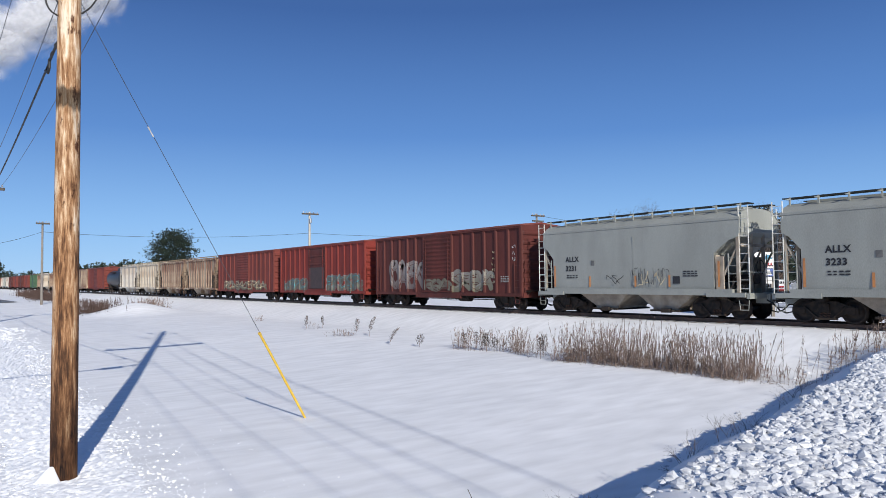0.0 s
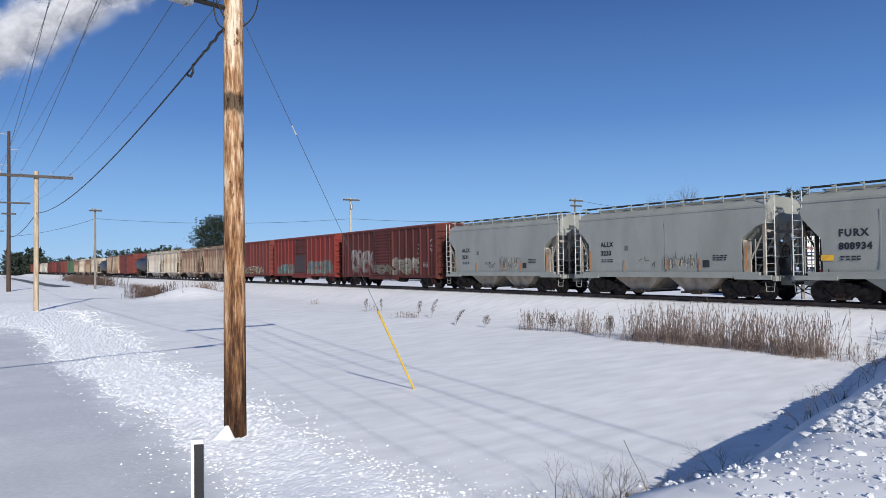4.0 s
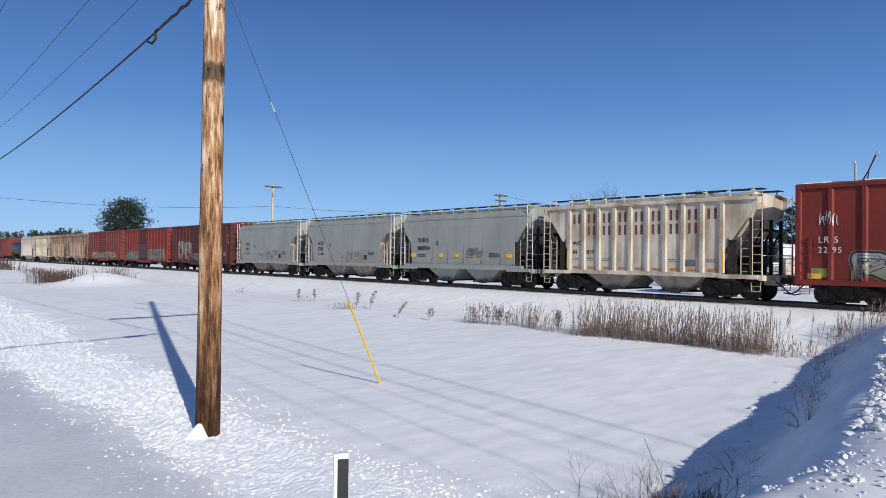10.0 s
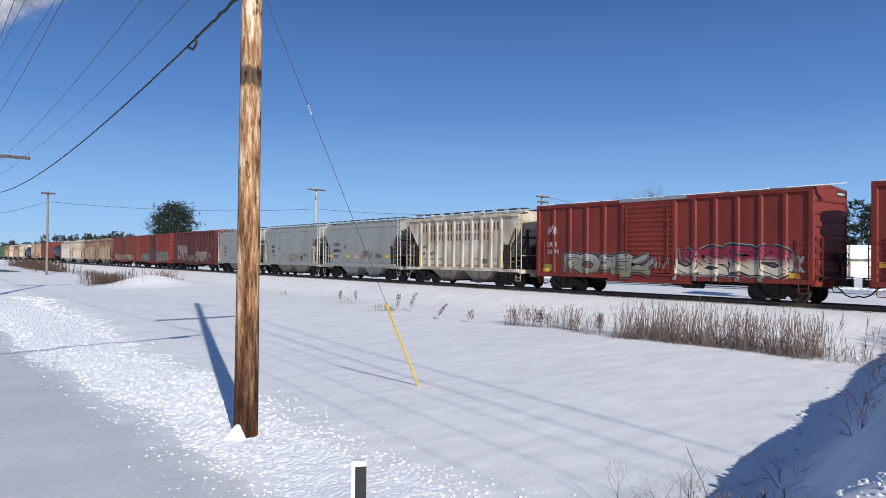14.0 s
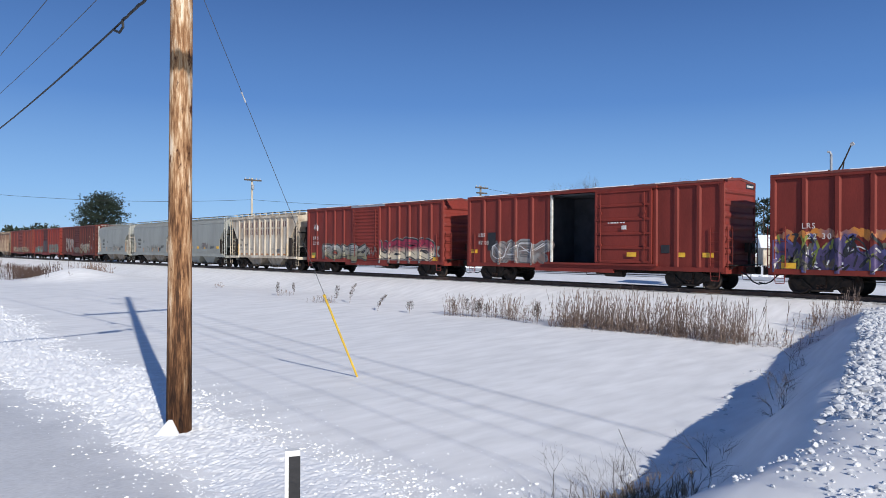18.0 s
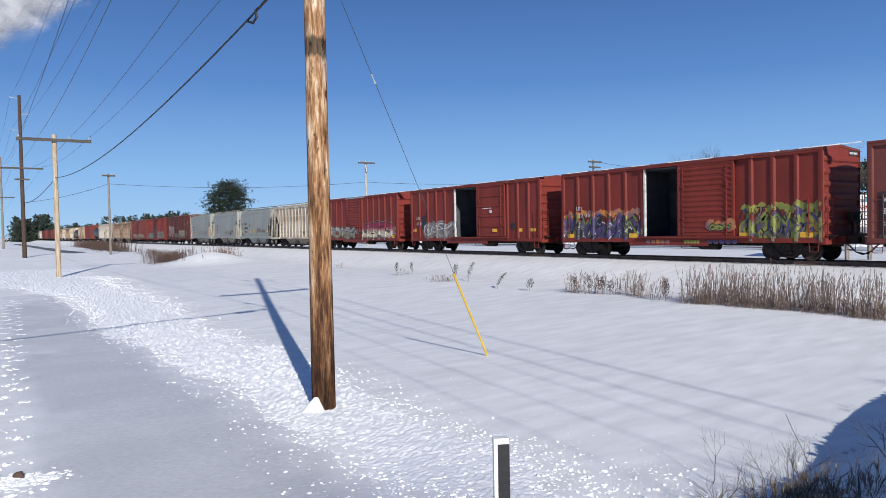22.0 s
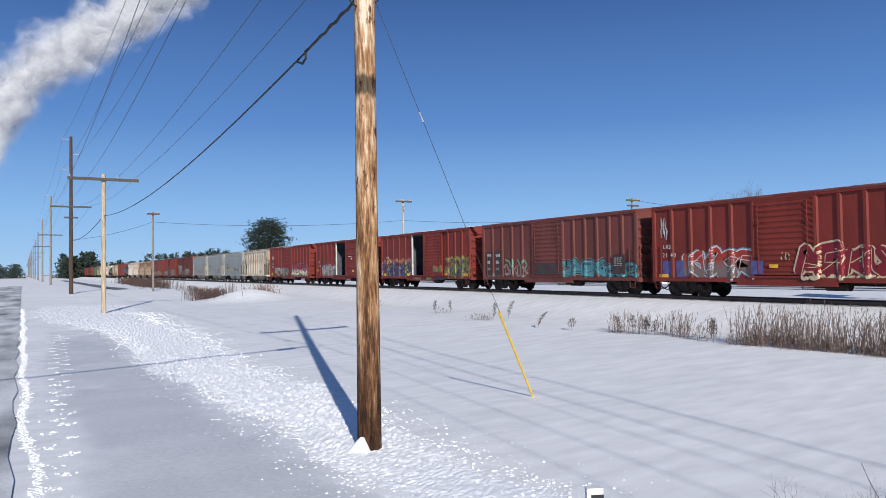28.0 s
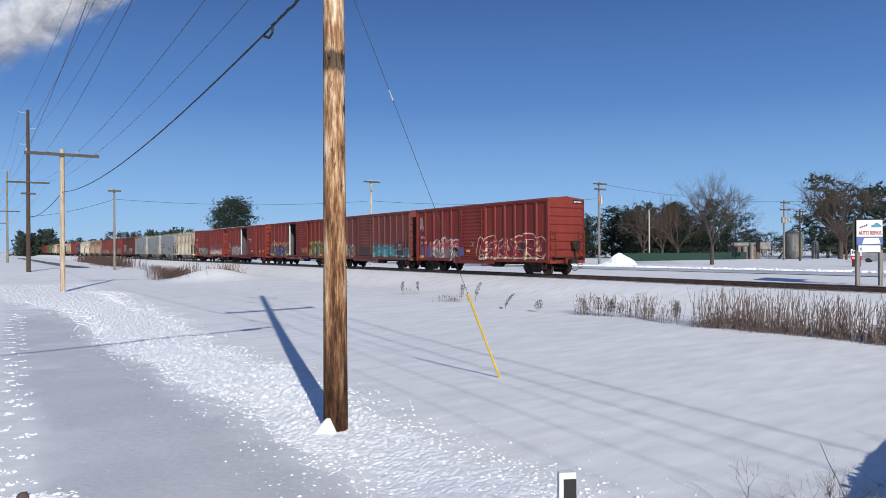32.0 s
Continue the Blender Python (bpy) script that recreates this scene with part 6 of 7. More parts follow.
    for k in range(520):                                 # a heap kicked out beside the clod
        rows.append((-4.22 + 0.20 * rng.normal(), -1.05 + 0.14 * rng.normal(), 0.008 + 0.034 * rng.random() ** 1.6))
    lumps("footprint_crumbs", rows, FRESH, "snow crumbs kicked up along a trail of footprints", "footprints", 8, 0.5)
    clod = thing("clod", pose(-4.25, -0.86, ground_z(-4.25, -0.86) + 0.03), "dark clod of frozen earth kicked out onto the snow", "clod")
    bm = bmesh.new()
    bmesh.ops.create_icosphere(bm, subdivisions=2, radius=0.065)
    for v in bm.verts:
        v.co *= 1 + 0.5 * noise.noise(v.co * 22)
        v.co.z *= 0.75
    part("lump", bm, BRUSH, clod)
    bm = bmesh.new()                                     # a small mound against the pole
    rings = []
    for k in range(7):
        u = k / 6
        rings.append([bm.verts.new((-0.22 + 0.05 * u + (0.24 - 0.21 * u) * math.cos(a) * (1 + 0.15 * math.sin(3 * a)), -0.10 + (0.22 - 0.19 * u) * math.sin(a), -0.06 + 0.30 * u ** 0.9)) for a in np.linspace(0, 2 * math.pi, 15)[:-1]])
    for a, b in zip(rings, rings[1:]):
        for i in range(14):
            j = (i + 1) % 14
            bm.faces.new((a[i], a[j], b[j], b[i]))
    bm.faces.new(rings[-1])
    tagged(part("snow_mound", bm, FRESH, smooth=True), "small mound of snow against the foot of the pole", "snow")


broken_snow()


def strip(name, x0, x1, y0, y1, lift, material, label, category):
    ys = np.linspace(y0, y1, int((y1 - y0) / 1.5) + 2)
    xs = np.linspace(x0, x1, 8)
    bm = bmesh.new()
    g = [[bm.verts.new((x + 0.06 * math.sin(y * 1.3 + i), y, ground_z(x, y) + lift)) for y in ys] for i, x in enumerate(xs)]
    for i in range(len(xs) - 1):
        for j in range(len(ys) - 1):
            bm.faces.new((g[i][j], g[i + 1][j], g[i + 1][j + 1], g[i][j + 1]))
    return tagged(part(name, bm, material), label, category, kind="structure")


strip("road", -12.0, -4.86, -60, 150, 0.03, ASPHALT, "snow-covered asphalt road with dark bare patches", "road")
strip("lane", 6.0, 8.0, 96, 260, 0.04, LANE, "bare asphalt lane between snow banks", "lane")
strip("far_road", 45.5, 52.5, -120, 300, 0.04, SLUSH, "road of packed grey snow beyond the track", "road")
rngb = np.random.default_rng(15)
lumps("roadside_bank", [(54.2 + 0.6 * rngb.normal(), -30 + 130 * rngb.random(), 0.04 + 0.16 * rngb.random() ** 2) for _ in range(5200)], FRESH, "low ploughed bank of lumpy snow along the far road", "snow bank", 9, 0.8)


# ---- dry weeds ----
def weeds(name, places, material, label, seed, thick=1.0):
    """Upright dry stems with feathery tops; places are rows of x, y, height."""
    rng = np.random.default_rng(seed)
    V, F = [], []

    def blade(p, q, w):
        side = np.cross(q - p, rng.normal(size=3))
        side = side / (np.linalg.norm(side) + 1e-9) * w
        k = len(V)
        V.extend([p - side, p + side, q + side * 0.5, q - side * 0.5])
        F.append((k, k + 1, k + 2, k + 3))

    for x, y, h in places:
        p = np.array((x, y, ground_z(x, y) - 0.04))
        wild = rng.normal(0, 0.09, 2) if rng.random() > 0.10 else rng.normal(0, 0.40, 2)
        lean = np.array((wild[0] + 0.03, wild[1] - 0.05, 1.0))
        pts = [p]
        for k in range(4):
            pts.append(pts[-1] + lean * h / 4 + rng.normal(0, 0.014, 3))
            lean[:2] += rng.normal(0.0, 0.06, 2)
        w = rng.uniform(0.004, 0.0075) * thick
        for a, b in zip(pts, pts[1:]):
            blade(a, b, w)
            blade(a, b, w)
        for k in range(rng.integers(5, 11)):             # feathery head
            u = rng.uniform(0.62, 1.0)
            i = min(3, int(u * 4))
            c = pts[i] + (pts[i + 1] - pts[i]) * (u * 4 - i)
            d = np.array((rng.normal(0, 0.26), rng.normal(0, 0.26), rng.uniform(0.7, 1.4))) * 0.085
            blade(c, c + d, 0.0055 * thick)
        for k in range(rng.integers(1, 4)):              # broken side stems near the ground
            c = pts[0] + (pts[2] - pts[0]) * rng.random()
            d = np.array((rng.normal(0, 0.6), rng.normal(0, 0.6), rng.uniform(-0.2, 0.7))) * 0.30
            blade(c, c + d, 0.005 * thick)
    me = bpy.data.meshes.new(name)
    me.from_pydata([tuple(v) for v in V], [], F)
    me.materials.append(material)
    return tagged(new(name, me), label, "weeds", kind="stuff")


def seed_plant(x, y, h, seed, bushy, lean=0.0):
    """One dead plant with a dense dark plume of seeds on a bent stem."""
    rnd = random.Random(seed)
    p = thing("seed_plant", pose(x, y, ground_z(x, y) - 0.03), "dead weed with a dark plume of seeds in the snow", "weed", "seed plants")
    spine = [Vector((lean * h * u * u, -0.8 * lean * h * u * u, h * u)) for u in (0, 0.25, 0.5, 0.75, 1.0)]
    bm = bmesh.new()
    tube(bm, spine, 0.009, 5)
    part("stem", bm, DRY, p)
    bm = bmesh.new()
    for _ in range(150):
        u = 0.28 + 0.72 * rnd.random() ** 0.8
        i = min(3, int(u * 4))
        c = spine[i].lerp(spine[i + 1], u * 4 - i)
        r = bushy * math.sin(math.pi * min(1.0, 1.12 - u)) ** 0.6
        a = rnd.uniform(0, 6.28)
        c = c + Vector((math.cos(a), math.sin(a), 0)) * r * rnd.random() ** 0.6
        d = Vector((math.cos(a) * 0.5, math.sin(a) * 0.5, 1)).normalized() * rnd.uniform(0.05, 0.11)
        s = d.orthogonal().normalized() * 0.009
        s.rotate(Matrix.Rotation(rnd.uniform(0, 6.28), 3, d.normalized()))
        bm.faces.new([bm.verts.new(c - s), bm.verts.new(c + s), bm.verts.new(c + d)])
    part("plume", bm, SEED, p)


def all_weeds():
    rng = np.random.default_rng(21)
    rows = []
    while len(rows) < 900:
        y = rng.uniform(-3.2, 5.0)
        x = 15.3 + 0.30 * math.sin(y * 0.9) + abs(rng.normal(0, 1.15)) + 0.25 * rng.random() + 0.22 * max(0, 2 - y)
        dens = (0.22 if y < -1.3 else 1.0) * (0.45 if x > 17.4 else 1.0)
        if rng.random() > dens or x > 19.5 or noise.noise(Vector((x * 1.1, y * 1.1, 7))) + 0.45 * rng.random() < 0.0:
            continue
        rows.append((x, y, (0.40 + 0.95 * rng.random() ** 1.1) * (1 + 0.35 * noise.noise(Vector((x * 0.7, y * 0.7, 5))))))
    weeds("weed_patch", rows, DRY, "dense patch of dry brown weeds standing in snow", 22)
    low = []
    for x, y, h in rows:                                 # broken short stems round the feet of the tall ones
        if rng.random() < 0.6:
            low.append((x + 0.15 * rng.normal(), y + 0.2 * rng.normal(), rng.uniform(0.12, 0.40)))
    weeds("weed_stubble", low, DRY, "broken short brown stems low in the weed patch", 24)
    # scattered plants before the dense patch, some of them bushy and dark
    for k in range(26):
        y = rng.uniform(5.3, 10.8)
        x = 15.3 + 0.35 * math.sin(y) + abs(rng.normal(0, 0.75))
        if k % 4 == 0:
            seed_plant(x, y, rng.uniform(0.5, 0.8), 200 + k, 0.15)
        else:
            weeds("weed_tuft", [(x + 0.13 * rng.normal(), y + 0.13 * rng.normal(), rng.uniform(0.35, 0.95)) for _ in range(rng.integers(5, 15))], DRY, "small tuft of dry brown weeds in the snow", 300 + k)
    for k, (x, y, h, lean, bushy) in enumerate(((15.85, 25.3, 0.75, 0.05, 0.10), (16.8, 25.1, 0.72, -0.03, 0.08), (15.35, 18.6, 0.85, 0.10, 0.13), (15.7, 17.9, 0.95, 0.22, 0.11), (14.35, 13.85, 0.72, 0.40, 0.09), (14.7, 12.1, 0.52, 0.08, 0.17))):
        seed_plant(x, y, h, 230 + k, bushy, lean)
    for k, (x, y, n) in enumerate(((16.1, 25.0, 7), (15.0, 18.9, 16), (14.6, 19.3, 8), (17.5, 36.5, 10))):
        weeds("weed_tuft", [(x + 0.16 * rng.normal(), y + 0.16 * rng.normal(), rng.uniform(0.12, 0.36)) for _ in range(n)], DRY, "small tuft of dry brown weeds in the snow", 30 + k)
    weeds("grass_clump", [(15.9 + 0.75 * rng.normal(), 60.3 + 1.6 * rng.normal(), rng.uniform(0.35, 0.95)) for _ in range(170)], DRY, "dry straw-brown grass clump behind the snow mound", 41, 2.2)
    weeds("brush", [(11.0 + 0.85 * rng.normal(), 61.0 + 2.2 * rng.normal(), rng.uniform(0.4, 1.0)) for _ in range(420)], BRUSH, "dark brown brush clump on the flank of the snow mound", 46, 2.6)
    weeds("brush", [(12.0 + 3.5 * u + 0.8 * rng.normal(), 68 + 24 * u + 2.0 * rng.normal(), rng.uniform(0.3, 0.8)) for u in rng.random(260) ** 1.3], BRUSH, "low dark brown brush beside the track bank", 42, 2.2)
    weeds("brush", [(12.0 + 6 * u + 1.2 * rng.normal(), 95 + 90 * u + 3 * rng.normal(), rng.uniform(0.6, 1.6)) for u in rng.random(1400)], BRUSH, "low dark brown brush along the far track bank", 43, 4.0)
    weeds("bank_grass", [(2.1 + 0.45 * rng.normal(), -6.75 + 0.22 * rng.normal(), rng.uniform(0.10, 0.34)) for _ in range(170)], STRAW, "low straw-coloured grass round the leafless shrub", 45, 0.6)
    weeds("bank_weeds", [(19.5 + 1.6 * rng.random(), -1.8 - 1.5 * rng.random(), rng.uniform(0.3, 0.9)) for _ in range(70)], DRY, "thin dry weeds at the end of the ploughed bank", 44)


all_weeds()


# ---- twigs, shrubs and trees ----
def branch(bm, p, d, length, r, depth, rnd, spread=0.55, up=0.15, seg=5):
    """One limb with its side limbs, tapering."""
    steps = 3
    q = Vector(p)
    d = Vector(d).normalized()
    for k in range(steps):
        nd = (d + Vector((rnd.gauss(0, 0.12), rnd.gauss(0, 0.12), rnd.gauss(0, 0.08) + up * 0.15))).normalized()
        e = q + nd * length / steps
        r1 = r * (1 - 0.28 * (k + 1) / steps)
        rod(bm, q, e, r * (1 - 0.28 * k / steps), seg, r1, cap=False)
        q, d = e, nd
        if depth > 0 and k >= 1:
            for _ in range(rnd.choice((1, 2, 2)) if k == 1 else 3):
                s = d.orthogonal().normalized()
                s.rotate(Matrix.Rotation(rnd.uniform(0, 6.28), 3, d))
                nd2 = (d + s * rnd.uniform(0.5, 1.2) * spread * 1.6 + Vector((0, 0, up))).normalized()
                branch(bm, q, nd2, length * rnd.uniform(0.55, 0.8), r1 * rnd.uniform(0.5, 0.68), depth - 1, rnd, spread, up, max(3, seg - 1))


def bare_tree(x, y, z, h, seed, label, depth=4, r=None, wood=None, trunk=0.28, name="bare_tree"):
    rnd = random.Random(seed)
    t = thing(name, pose(x, y, z), label, "tree", "bare trees")
    r = r or h * 0.017
    bm = bmesh.new()
    rod(bm, (0, 0, -0.2), (0.1, 0, h * trunk), r * 1.25, 9, r)
    part("trunk", bm, wood or BARK, t)
    for k in range(5 + (depth > 3)):
        bm = bmesh.new()
        a = k * 6.28 / 6 + rnd.uniform(-0.4, 0.4)
        out = rnd.uniform(0.35, 0.8) if k else 0.1
        branch(bm, (0.1, 0, h * trunk * rnd.uniform(0.75, 1.0)), (math.cos(a) * out, math.sin(a) * out, 1), h * rnd.uniform(0.30, 0.42), r * 0.62, depth, rnd)
        part("limb", bm, wood or BARK, t)
    return t


def conifer_mesh(bm, h, w, seed, n, shape="cone", base=0.12, tuft=1.0):
    """Needle tufts along separate upswept boughs, so that layers and gaps show."""
    rnd = random.Random(seed)
    boughs = max(26, n // 26)
    for i in range(boughs):
        u = (i + rnd.random()) / boughs
        z = h * (base + (0.97 - base) * u)
        if shape == "cone":
            reach = w * (1.03 - u) ** 0.75
        else:
            reach = w * math.sqrt(max(0.03, 1 - ((u - 0.40) / 0.62) ** 2))
        reach *= rnd.uniform(0.55, 1.12)
        a = rnd.uniform(0, 6.28)
        rise = rnd.uniform(0.05, 0.35) + 0.35 * u
        k = max(4, int(n / boughs * reach / w * 1.25))
        for j in range(k):
            f = 0.30 + 0.70 * rnd.random() ** 0.7
            spread = 0.20 * reach * (1.15 - f) + 0.09 * w
            c = Vector((math.cos(a) * reach * f + rnd.gauss(0, spread), math.sin(a) * reach * f + rnd.gauss(0, spread), z + rise * reach * f * f + rnd.gauss(0, 0.014 * h)))
            s = h * rnd.uniform(0.022, 0.040) * tuft
            for _ in range(4):
                d = Vector((math.cos(a) * 0.5 + rnd.gauss(0, 0.6), math.sin(a) * 0.5 + rnd.gauss(0, 0.6), rnd.gauss(0.35, 0.4))).normalized()
                side = d.cross(Vector((rnd.gauss(0, 1), rnd.gauss(0, 1), rnd.gauss(0, 1)))).normalized() * s * 0.26
                bm.faces.new([bm.verts.new(c - side), bm.verts.new(c + side), bm.verts.new(c + d * s * 1.6)])


def conifer(x, y, z, h, w, seed, n, label, shape="cone", base=0.12, tuft=1.0):
    t = thing("conifer", pose(x, y, z), label, "conifer", "evergreen trees")
    bm = bmesh.new()
    rod(bm, (0, 0, -0.3), (0, 0, h * 0.9), h * 0.020, 8, h * 0.004)
    part("trunk", bm, BARK, t)
    rnd = random.Random(seed)
    bm = bmesh.new()
    for k in range(26):
        u = 0.15 + 0.8 * k / 26
        a = k * 2.4
        l = w * 0.8 * ((1 - u) if shape == "cone" else math.sqrt(max(0.05, 1 - ((u - 0.45) / 0.56) ** 2)))
        rod(bm, (0, 0, h * u), (math.cos(a) * l, math.sin(a) * l, h * u + 0.2 * l), h * 0.005, 4, 0.01, cap=False)
    part("boughs", bm, BARK, t)
    bm = bmesh.new()
    conifer_mesh(bm, h, w, seed, n, shape, base, tuft)
    part("crown", bm, NEEDLES, t)
    return t


def shrubs():
    rnd = random.Random(77)
    s = thing("twig_shrub", pose(2.3, -6.7, ground_z(2.3, -6.7)), "leafless brown shrub at the foot of the snow bank", "shrub")
    for k in range(22):
        bm = bmesh.new()
        a = rnd.uniform(0, 6.28)
        branch(bm, (0.35 * rnd.gauss(0, 1), 0.25 * rnd.gauss(0, 1), -0.05), (math.cos(a) * 0.4, math.sin(a) * 0.4, 1), rnd.uniform(0.22, 0.42), 0.005, 2, rnd, 0.6, 0.1, 4)
        part("twig", bm, BARK, s)
    bm = bmesh.new()
    tube(bm, [(0.95, 0.55, 0), (0.90, 0.62, 0.25), (0.80, 0.68, 0.48), (0.72, 0.72, 0.68)], 0.0035, 4)
    part("long_stem", bm, BARK, s)
    for x, y in ((1.1, -6.3), (1.6, -6.6), (5.8, -6.6), (8.3, -5.8), (12.4, -4.4), (10.0, -5.1), (4.4, -6.4), (14.5, -3.6)):
        s = thing("twig_shrub", pose(x, y, ground_z(x, y)), "thin leafless twigs poking through the snow bank", "shrub", "twigs on the bank")
        for k in range(4):
            bm = bmesh.new()
            a = rnd.uniform(0, 6.28)
            branch(bm, (0.12 * rnd.gauss(0, 1), 0.12 * rnd.gauss(0, 1), -0.05), (math.cos(a) * 0.6, math.sin(a) * 0.6, 1), rnd.uniform(0.18, 0.34), 0.006, 2, rnd, 0.6, 0.1, 4)
            part("twig", bm, BARK, s)


shrubs()


def trees():
    conifer(29.9, 104.0, 0.7, 10.4, 3.7, 5, 9000, "broad rounded dark green pine beyond the track", "round", 0.02, 0.62)
    rnd = random.Random(9)
    for k in range(26):                                  # evergreen row behind the fence
        u = k / 25
        x, y = 96 + 28 * u + rnd.uniform(-2, 2), 104 - 28 * u + rnd.uniform(-2, 2) + rnd.choice((0, 5, 10))
        conifer(x, y, 0.6, rnd.uniform(9.0, 12.0), rnd.uniform(3.2, 4.4), 50 + k, 2300, "dark green pine in a row behind a fence", "cone" if k % 3 == 0 else "round", 0.02, 0.8)
    for k in range(9):
        conifer(131 + 4.0 * k, 64 - 2.6 * k + rnd.uniform(-3, 3), 0.6, rnd.uniform(13, 16), rnd.uniform(4.0, 5.4), 80 + k, 1100, "tall dark green pine beyond the car park", "round", 0.04)
    for k in range(8):
        conifer(140 + 4 * k, 100 - 4.5 * k, 0.6, rnd.uniform(5.5, 8), rnd.uniform(3.0, 4.0), 95 + k, 800, "low dark green pine behind the silo", "round", 0.02)
    bare_tree(69.4, 43.2, 0.85, 9.6, 3, "tall leafless tree standing alone in the snow", 4, 0.20)
    for k, (x, y, h) in enumerate(((101, 81, 10), (106, 77, 10.5), (104, 79, 11))):
        bare_tree(x, y, 0.7, h, 60 + k, "leafless brown tree in a thicket behind the fence", 3, 0.22, BROWNBARK, 0.2)
    bare_tree(118, 53.0, 0.8, 12.5, 8, "large spreading leafless tree near the sign", 4, 0.34)
    bare_tree(112, 49.0, 0.8, 6.0, 18, "leafless brown tree near the sign", 3, 0.16, BROWNBARK)


trees()


def far_woods(name, rows, seed, label):
    """Distant woods in one mesh: clumps of small facets; rows of x, y, height, width."""
    rng = np.random.default_rng(seed)
    V, F = [], []
    for x, y, h, w in rows:
        n = 200
        u = rng.random(n)
        a = rng.uniform(0, 6.28, n)
        r = w * np.sqrt(rng.random(n)) * np.sqrt(np.clip(1.05 - u, 0, 1)) * (0.8 + 0.4 * rng.random(n))
        c = np.stack([x + r * np.cos(a), y + r * np.sin(a), 0.4 + h * u], 1)
        s = h * rng.uniform(0.03, 0.065, n)
        for i in range(n):
            k = len(V)
            for _ in range(3):
                V.append(tuple(c[i] + rng.normal(0, 1, 3) * s[i]))
            F.append((k, k + 1, k + 2))
    me = bpy.data.meshes.new(name)
    me.from_pydata(V, [], F)
    me.materials.append(NEEDLES)
    tagged(new(name, me), label, "woods", kind="stuff")


def distance():
    rng = np.random.default_rng(31)
    rows = [(-6 - 46 * u, 470 + 40 * rng.random(), rng.uniform(5, 9), rng.uniform(4, 6)) for u in rng.random(70)]
    rows += [(14 + 16 * u, 420 + 30 * rng.random(), rng.uniform(9, 15), rng.uniform(4, 6)) for u in rng.random(26)]
    rows += [(30 + 330 * u, 640 + 90 * rng.random(), rng.uniform(9, 14), rng.uniform(6, 9)) for u in rng.random(190)]
    rows += [(60 + 60 * u, 420 + 60 * rng.random(), rng.uniform(9, 15), rng.uniform(4, 6)) for u in rng.random(40)]
    far_woods("far_woods", rows, 32, "dark line of distant woods along the horizon")
    rows = [(46 + 34 * u, 250 + 30 * rng.random(), rng.uniform(7, 11), rng.uniform(3, 5)) for u in rng.random(26)]
    rows += [(150 + 500 * u, 430 - 380 * u + 60 * rng.random(), rng.uniform(9, 14), rng.uniform(6, 9)) for u in rng.random(160)]
    far_woods("far_woods", rows, 33, "dark distant woods beyond the railway")


distance()


